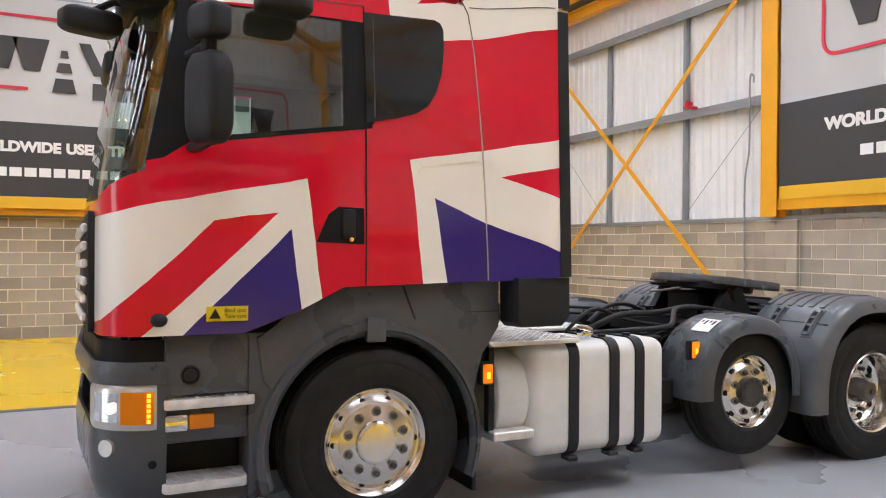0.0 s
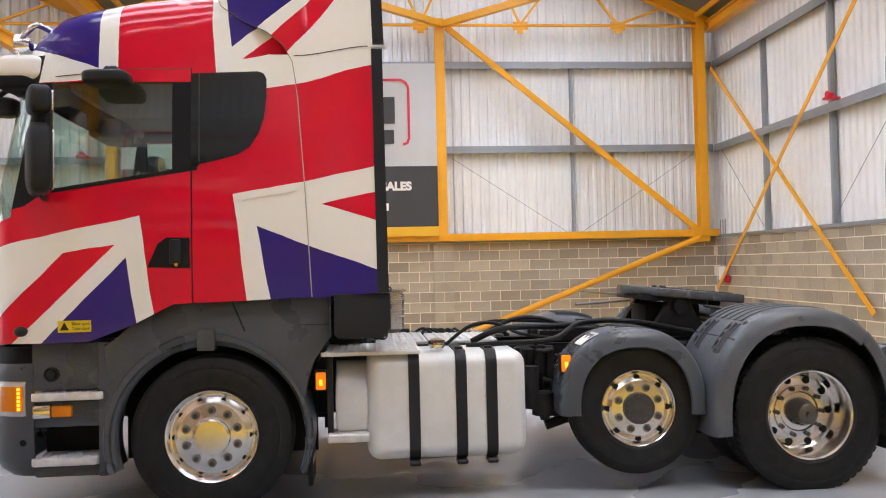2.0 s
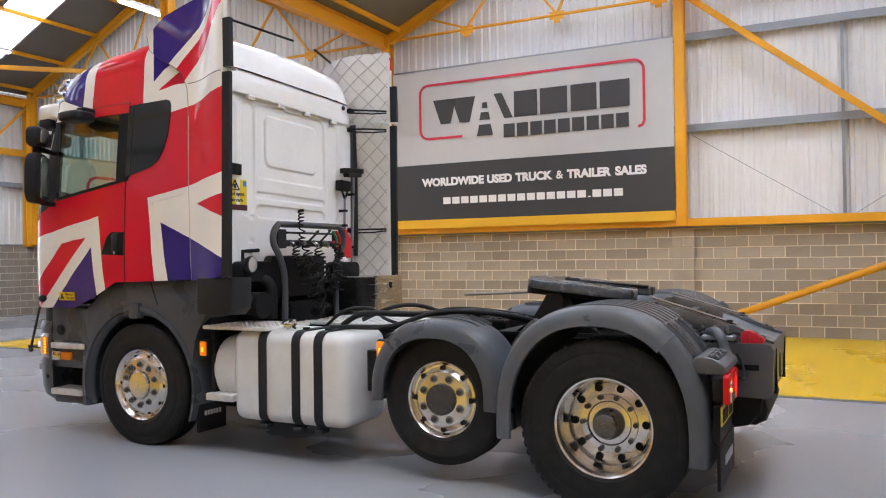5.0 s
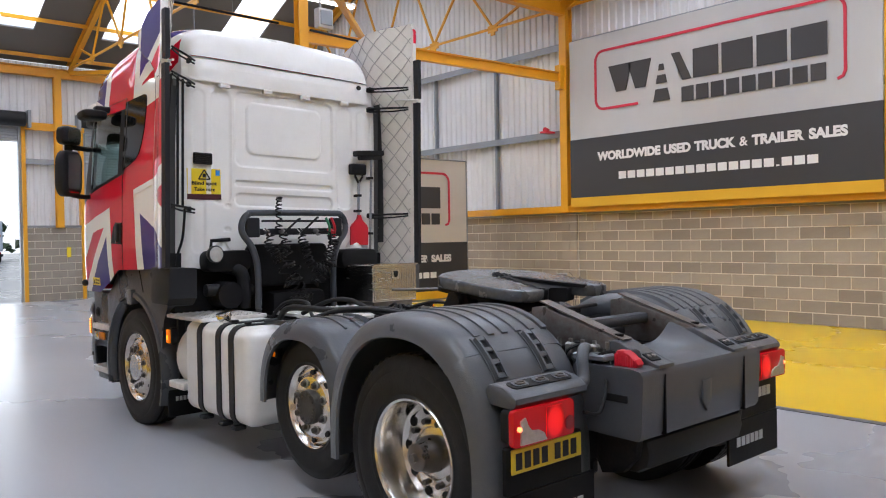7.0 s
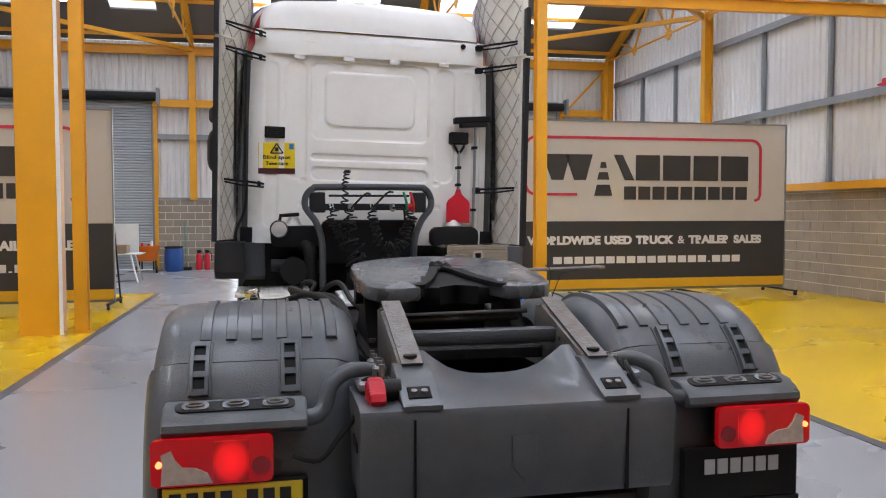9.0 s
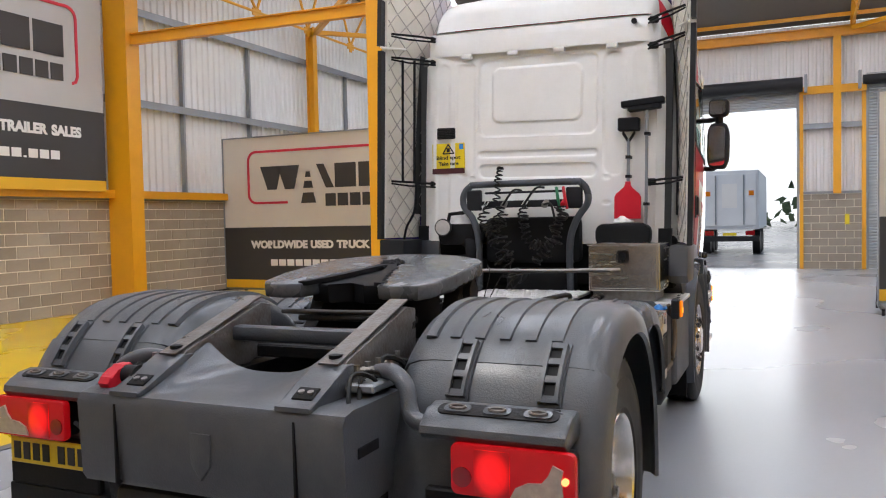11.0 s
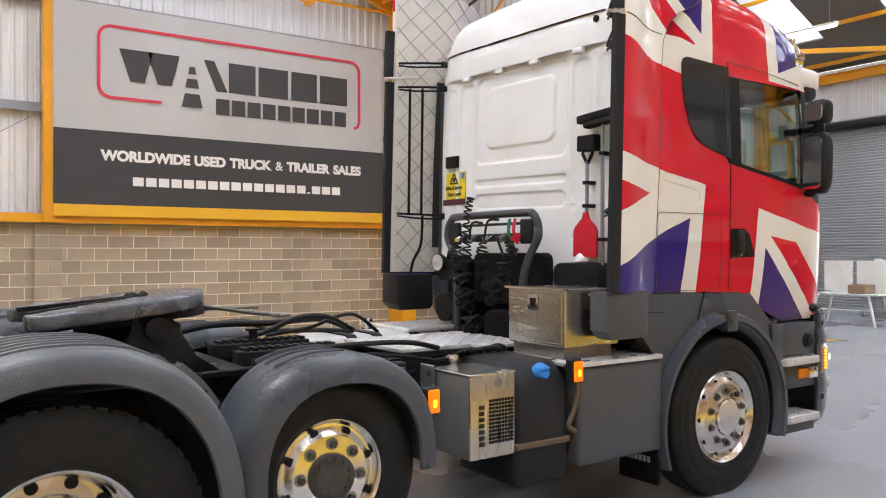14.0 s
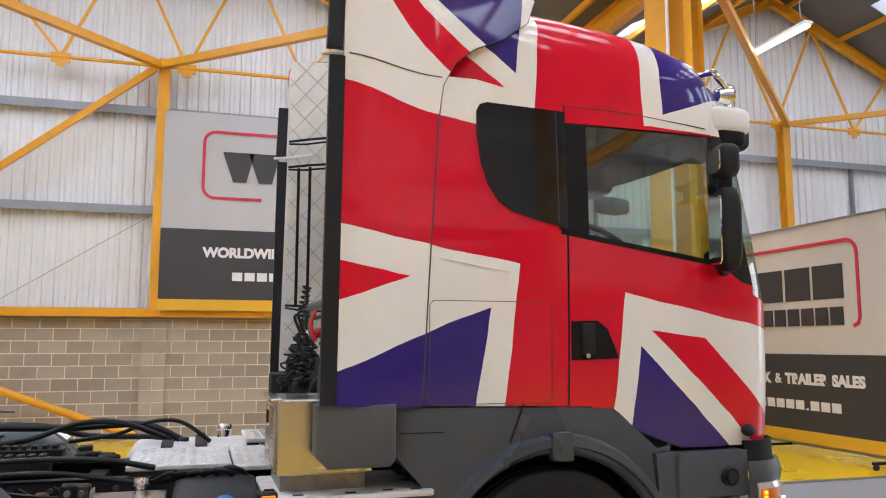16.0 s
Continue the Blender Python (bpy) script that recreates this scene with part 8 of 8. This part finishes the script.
COILS = [
    ([(1.12, -0.34, 1.86), (1.15, -0.33, 1.72), (1.16, -0.26, 1.62), (1.15, -0.2, 1.72), (1.12, -0.17, 1.86)], 0.036, 16, 0.05),
    ([(1.12, -0.2, 1.84), (1.17, -0.2, 1.62), (1.18, -0.14, 1.42), (1.17, -0.12, 1.26), (1.15, -0.02, 1.2)], 0.05, 17, 0.12),
    ([(1.14, -0.24, 1.6), (1.18, -0.2, 1.44), (1.19, -0.08, 1.34), (1.18, 0.04, 1.24)], 0.055, 10, 0.14),
    ([(1.12, 0.02, 1.86), (1.16, 0.03, 1.7), (1.18, 0.12, 1.55), (1.17, 0.24, 1.54), (1.14, 0.31, 1.66), (1.12, 0.34, 1.84)], 0.038, 22, 0.05),
    ([(1.12, 0.36, 1.86), (1.16, 0.32, 1.66), (1.16, 0.22, 1.5), (1.15, 0.14, 1.4)], 0.036, 14, 0.08),
    ([(1.08, -0.2, 2.2), (1.1, -0.21, 2.1), (1.12, -0.24, 1.92)], 0.026, 8, 0.03),
]
for q, (p, r, n, lo) in enumerate(COILS):
    part("coiled_hose", tube(bmesh.new(), coil(p, r, n, 10, lo, q + 1), 0.0075, 5), M_HOSE, hf, "black coiled air hose")
for a, b in (((1.12, -0.17, 1.88), (1.12, 0.0, 2.0)), ((1.12, 0.02, 1.88), (1.12, 0.2, 2.02)), ((1.12, 0.2, 1.88), (1.16, 0.3, 1.75))):
    mid = (Vector(a) + Vector(b)) / 2 + Vector((0.06, 0.03, 0.06))
    part("hose_end", tube(bmesh.new(), smooth_path([a, mid, b], 5), 0.01, 6), M_HOSE, hf)
for k, y in enumerate((0.36, 0.3)):
    part("suzie_end", tube(bmesh.new(), smooth_path([(1.1, y, 2.02), (1.13, y + 0.02, 1.93), (1.1, y + 0.03, 1.84)], 4), 0.013, 6), (M_REDPLASTIC, surf("green_end", (0.02, 0.2, 0.08), 0.5))[k], hf)
# dark machinery under the cab back
tp("rear_wall_lower", box(bmesh.new(), 0.6, 0.8, -1.2, 1.14, 1.08, 1.52, 0.03), M_BLACK, "dark rear bulkhead below the cab")
tp("intake_panel", prism(bmesh.new(), rounded(-0.5, 0.36, 1.3, 1.7, 0.06), "x", 0.8, 0.93, 0.02), M_BLACK, "black intake panel behind the hoses")
tp("air_intake", prism(bmesh.new(), rounded(-0.95, -0.5, 1.46, 1.65, 0.07), "x", 0.78, 0.98, 0.02), M_BLACK)
tp("air_intake", prism(bmesh.new(), rounded(0.5, 0.95, 1.44, 1.63, 0.07), "x", 0.78, 0.98, 0.02), M_BLACK)
tp("bellows", cyl(bmesh.new(), (0.75, -0.75, 1.25), (1.05, -0.75, 1.25), 0.12, 18), M_BLACK)
tp("damper", cyl(bmesh.new(), (0.95, -0.95, 1.3), (0.95, -0.5, 1.28), 0.055, 14), M_DARK)
tp("exhaust_elbow", tube(bmesh.new(), smooth_path([(0.85, -0.72, 1.5), (0.98, -0.62, 1.45), (1.0, -0.6, 1.3), (1.0, -0.6, 1.12)], 6), 0.06, 14), M_BLACK)
for y in (-0.75, 0.72):
    tp("washer_cap", lathe_z([(0.0, 0.13), (0.025, 0.125), (0.035, 0.09), (0.09, 0.0), (0.0, 0.0)], pose(0.87, y, 1.64), 16), surf("milky_plastic", (0.75, 0.75, 0.72), 0.4), "milky white plastic neck")
wl = tp("work_lamp", lathe(bmesh.new(), [(0.0, -0.06), (0.05, -0.055), (0.075, -0.01), (0.08, 0.02), (0.075, 0.03), (0.0, 0.03)], 24), M_DARK, "round work lamp on a bracket")
wl.matrix_local = pose(1.0, -0.88, 1.62, 0, 0, -82)
lens = part("lens", lathe(bmesh.new(), [(0.0, 0.042), (0.04, 0.04), (0.068, 0.03)], 24), M_CLEARLENS, wl, "clear lamp glass")
tp("lamp_arm", tube(bmesh.new(), [(0.92, -0.88, 1.62), (0.9, -0.86, 1.74), (0.95, -0.7, 1.75)], 0.018, 8), M_BLACK)

# broom and shovel clipped to the cab back are carried loose
sh = thing("shovel", "red plastic shovel with a steel shaft clipped to the cab back", "shovel", truck.matrix_world @ CAB @ Matrix.Translation((0, -0.03, -0.03)))
bm = bmesh.new()
pts = [(0.735, 1.72), (0.955, 1.72), (0.955, 1.9), (0.94, 1.93), (0.87, 1.98), (0.865, 2.03), (0.825, 2.03), (0.82, 1.98), (0.75, 1.93), (0.735, 1.9)]
prism(bm, pts, "x", 0.9, 0.925, 0.006)
part("blade", bm, M_REDPLASTIC, sh, "red plastic blade")
part("shaft", cyl(bmesh.new(), (0.905, 0.845, 2.0), (0.905, 0.845, 2.38), 0.014, 10), M_GIRT, sh, "pale grey shaft")
bm = tube(bmesh.new(), [(0.905, 0.845, 2.36), (0.905, 0.8, 2.43), (0.905, 0.8, 2.46), (0.905, 0.89, 2.46), (0.905, 0.89, 2.43), (0.905, 0.845, 2.36)], 0.012, 8)
part("grip", bm, M_BLACK, sh)
for z in (2.06, 2.22):
    part("clip", box(bmesh.new(), 0.84, 0.93, 0.825, 0.865, z, z + 0.025), M_BLACK, sh)
tp("tool_bracket", box(bmesh.new(), 0.84, 0.93, 0.725, 0.9, 2.42, 2.53, 0.01), M_BLACK, "black tool bracket", cab=True)
br = thing("broom", "broom with a dark bristle head hung on the cab back", "broom", truck.matrix_world @ CAB @ Matrix.Translation((0, -0.02, -0.02)))
m = Matrix.Translation((0.92, 0.95, 2.62)) @ Euler((radians(5), 0, 0)).to_matrix().to_4x4()
part("head", box(bmesh.new(), -0.04, 0.04, -0.12, 0.15, -0.02, 0.03, 0.012, m=m), M_DARK, br)
tagged(part("bristles", box(bmesh.new(), -0.045, 0.045, -0.17, 0.18, 0.02, 0.075, 0.008, m=m), M_BLACK, br, "dark bristles"), kind="stuff")
part("shaft", cyl(bmesh.new(), (0.92, 0.985, 2.61), (0.9, 0.985, 1.6), 0.013, 10), M_GIRT, br, "grey shaft")
for z in (1.82, 2.4):
    part("clip", box(bmesh.new(), 0.85, 0.93, 0.965, 1.005, z, z + 0.025), M_BLACK, br)
bm = bmesh.new()
cyl(bm, (0.835, 1.03, 1.62), (0.825, 1.03, 3.05), 0.006, 8)
tp("cable_run", bm, M_WHITE, "pale cables down the cab back", cab=True)

# mirrors
for s in (-1, 1):
    def mirror_shell(c, sx, sy, sz, turn):
        bm = bmesh.new()
        bmesh.ops.create_cube(bm, size=2)
        bmesh.ops.bevel(bm, geom=bm.edges[:], offset=0.55, segments=5, profile=0.5, affect="EDGES")
        for v in bm.verts:
            f = 1 - 0.12 * (v.co.x < 0) * abs(v.co.z)
            v.co = Vector((v.co.x * sx, v.co.y * sy * f, v.co.z * sz))
        bmesh.ops.transform(bm, matrix=Matrix.Translation(c) @ Euler((0, 0, radians(turn))).to_matrix().to_4x4(), verts=bm.verts)
        return bm
    tn = 28 if s < 0 else -12
    mx, my = (-1.03, -1.46) if s < 0 else (-1.02, 1.37)
    mr = tp("mirror", mirror_shell((mx, my, 2.42), 0.075 if s < 0 else 0.06, 0.14 if s < 0 else 0.11, 0.235, tn), M_DARK, "black door mirror with a small wide-angle mirror above", cab=True, smooth=60)
    part("wide_mirror", mirror_shell((mx, my, 2.81), 0.07 if s < 0 else 0.06, 0.125 if s < 0 else 0.1, 0.095, tn), M_DARK, mr, smooth=60)
    for z, h in ((2.42, 0.2), (2.81, 0.07)):
        bm = prism(bmesh.new(), rounded(-0.08, 0.08, -h, h, 0.04), "x", 0.0, 0.008)
        bmesh.ops.transform(bm, matrix=Matrix.Translation((mx, my, z)) @ Euler((0, 0, radians(tn))).to_matrix().to_4x4() @ Matrix.Translation((0.061 if s > 0 else 0.076 if h > 0.1 else 0.071, 0, 0)), verts=bm.verts)
        part("mirror_glass", bm, M_CHROME, mr, "silvered mirror glass")
    part("neck", cyl(bmesh.new(), (mx, my, 2.64), (mx, my, 2.75), 0.04, 12), M_BLACK, mr)
    part("arm", tube(bmesh.new(), [(-1.12, s * 1.12, 2.7), (-1.08, s * 1.25, 2.69), (mx, my, 2.7)], 0.025, 10), M_DARK, mr)
    part("lower_arm", tube(bmesh.new(), smooth_path([(mx + 0.01, my, 2.24), (mx + 0.005, my - s * 0.03, 2.205), (-1.06, s * 1.3, 2.19), (-1.1, s * 1.18, 2.2)], 5), 0.026, 10), M_DARK, mr)
    part("foot", box(bmesh.new(), -1.28, -1.08, s * 1.05, s * 1.2, 2.13, 2.33, 0.03, 2), M_BLACK, mr, "black mirror foot on the pillar")
    # visor end, roof lamp, horn
    tp("visor_end", prism(bmesh.new(), rounded(-1.42, -1.12, 2.96, 3.14, 0.05), "y", s * 0.6, s * 1.1, 0.03), M_DARK, "dark sun visor end", cab=True)
    cl = tp("cap_lamp", mirror_shell((-1.28 if s < 0 else -1.22, s * 1.08, 3.12), 0.16, 0.11, 0.09, 0), M_WHITE, "white-capped roof marker lamp", cab=True, smooth=60)
    part("lamp_base", mirror_shell((-1.31 if s < 0 else -1.22, s * 1.08, 3.02), 0.13, 0.1, 0.06, 0), M_BLACK, cl)
    if s == 1:
        continue
    tp("front_mirror", mirror_shell((-1.56, s * 0.88, 2.9), 0.16, 0.09, 0.07, s * -20), M_DARK, "dark front mirror on an arm", cab=True, smooth=60)
    tp("front_mirror_arm", tube(bmesh.new(), [(-1.56, s * 0.9, 2.95), (-1.45, s * 0.96, 3.0), (-1.3, s * 1.0, 3.0)], 0.02, 8), M_BLACK, cab=True)
    # kerb mirror above the door
    km = tp("kerb_mirror", mirror_shell((-0.62, s * 1.36, 2.98), 0.15, 0.12, 0.05, 0), M_DARK, "dark kerb mirror over the door", cab=True, smooth=60)
    part("stay", box(bmesh.new(), -0.66, -0.56, s * 1.18, s * 1.34, 3.02, 3.08, 0.015), M_DARK, km)
bm = tube(bmesh.new(), smooth_path([(-1.33, -1.0, 3.18), (-1.36, -1.0, 3.3), (-1.28, -0.98, 3.44), (-1.2, -0.92, 3.47), (-1.2, 0.0, 3.5), (-1.2, 0.92, 3.47), (-1.28, 0.98, 3.44), (-1.36, 1.0, 3.3), (-1.33, 1.0, 3.18)], 6), 0.022, 12)
tp("light_bar", bm, M_CHROME, "chrome light bar on the roof front", cab=True)
for y in (-0.95, -0.75, -0.55, 0.55, 0.75, 0.95):
    bm = lathe(bmesh.new(), [(0.0, -0.08), (0.05, -0.06), (0.08, 0.0), (0.085, 0.03), (0.0, 0.04)], 20)
    bmesh.ops.transform(bm, matrix=Matrix.Translation((-1.34, y, 3.33)) @ Euler((0, 0, radians(90))).to_matrix().to_4x4(), verts=bm.verts)
    tp("spot_lamp", bm, M_CHROME, "round chrome spot lamp", cab=True)

# inside the cab
for s in (-1, 1):
    st = tp("cab_seat", prism(bmesh.new(), [(-0.55, 1.75), (0.0, 1.75), (0.06, 1.85), (-0.02, 1.92), (-0.5, 1.9)], "y", s * 0.35, s * 0.85, 0.03), M_CABIN, "dark fabric cab seat", cab=True)
    part("backrest", prism(bmesh.new(), [(0.0, 1.85), (0.12, 1.88), (0.3, 2.4), (0.22, 2.43), (0.14, 2.36)], "y", s * 0.36, s * 0.84, 0.03), M_CABIN, st)
    part("headrest", box(bmesh.new(), 0.22, 0.32, s * 0.48, s * 0.72, 2.43, 2.6, 0.04, 2), M_CABIN, st)
bm = tube(bmesh.new(), [Vector((-0.64, 0.6, 2.4)) + Euler((0, radians(-32), 0)).to_matrix() @ Vector((0.22 * math.cos(radians(a)), 0.22 * math.sin(radians(a)), 0)) for a in range(0, 360, 12)], 0.018, 8, closed=True)
sw = tp("steering_wheel", bm, M_BLACK, "black steering wheel", cab=True)
part("column", cyl(bmesh.new(), (-0.64, 0.6, 2.39), (-0.92, 0.6, 2.05), 0.04, 10), M_BLACK, sw)
part("spoke", box(bmesh.new(), -0.655, -0.625, 0.4, 0.8, 2.375, 2.395, 0.005), M_BLACK, sw)
tp("dashboard", prism(bmesh.new(), [(-1.3, 1.7), (-0.85, 1.7), (-0.82, 2.05), (-0.95, 2.18), (-1.3, 2.12)], "y", -1.08, 1.08, 0.03), M_CABIN, "dark dashboard", cab=True)
tp("curtain", box(bmesh.new(), 0.36, 0.39, -1.1, 1.1, 1.6, 3.0), M_CABIN, "dark curtain behind the seats", cab=True)
tp("cab_headlining", box(bmesh.new(), -1.1, 0.8, -1.12, 1.12, 3.1, 3.16), M_HEADLINER, "pale cab headlining", cab=True)
tp("cab_rear_wall", box(bmesh.new(), 0.76, 0.79, -1.15, 1.15, 1.45, 3.15), M_CABIN, cab=True)


# ---- blocks of the walls ----
def lay_blocks(root, side, u0, u1, near, holes=()):
    P = wall_map(side)
    turn = 0 if side in ("north", "south") else 90
    far = bmesh.new()
    rng = random.Random(side)
    for k in range(10):
        z = 0.0 + k * 0.225 + 0.1125
        hgt = 0.205
        if k == 9:
            z, hgt = 9 * 0.225 + 0.085, 0.16
        for a, b in gaps(u0, u1, holes):
            u = a
            first = (k % 2) * 0.225
            while u < b - 0.03:
                L = min(0.45 if first == 0 else first, b - u) - 0.019
                first = 0
                c = u + L / 2
                u += L + 0.019
                if L < 0.05:
                    continue
                p = P(c, 0.0 + rng.uniform(-0.001, 0.003), z)
                m = Matrix.Translation(p) @ Euler((0, 0, radians(turn + (180 if side in ("north", "west") else 0)))).to_matrix().to_4x4()
                if near[0] < c < near[1] and k < 10:
                    ob = new("block", block_mesh(L))
                    ob.parent = root
                    ob.matrix_local = m @ Matrix.Diagonal((1, 1, hgt / 0.209, 1))
                else:
                    box(far, -L / 2, L / 2, -0.014, 0.006, -hgt / 2, hgt / 2, m=m)
    ob = part("blocks", far, M_BLOCK, root)
    tagged(ob, kind="stuff")


lay_blocks(wn, "north", HW, HE, (-4.9, 8.5))
lay_blocks(ws, "south", HW, HE, (-5.2, 4.6))
lay_blocks(we, "east", HS, HN, (2.8, 10.6))
lay_blocks(ww, "west", HS, HN, (0, 0), [(a - 0.1, b + 0.1) for a, b in DOORS])
# block piers under the wall columns
for side, root in (("north", wn), ("south", ws)):
    P = wall_map(side)
    for x in COLS[1:4]:
        if side == "south" and x == -4.36:
            continue
        bm = bmesh.new()
        mbox(bm, P, x - 0.21, x + 0.21, 0.0, 0.085, 0, BLOCK_TOP)
        pr = part("pier", bm, M_MORTAR, root, "block pier under the column")
        for k in range(10):
            z0, z1 = k * 0.225 + 0.008, min(k * 0.225 + 0.217, BLOCK_TOP - 0.01)
            for a, b in (((x - 0.22, x + 0.22),) if k % 2 else ((x - 0.22, x - 0.005), (x + 0.005, x + 0.22))):
                part("block", mbox(bmesh.new(), P, a, b, 0.04, 0.095, z0, z1), M_BLOCK, pr)
for y in (3.74,):
    P = wall_map("east")
    pr = part("pier", mbox(bmesh.new(), P, y - 0.42, y + 0.42, 0.0, 0.085, 0, BLOCK_TOP), M_MORTAR, we, "block pier under the column")
    for k in range(10):
        z0, z1 = k * 0.225 + 0.008, min(k * 0.225 + 0.217, BLOCK_TOP - 0.01)
        for a, b in (((y - 0.43, y - 0.005), (y + 0.005, y + 0.43)) if k % 2 else ((y - 0.43, y - 0.22), (y - 0.21, y + 0.21), (y + 0.22, y + 0.43))):
            part("block", mbox(bmesh.new(), P, a, b, 0.04, 0.095, z0, z1), M_BLOCK, pr)
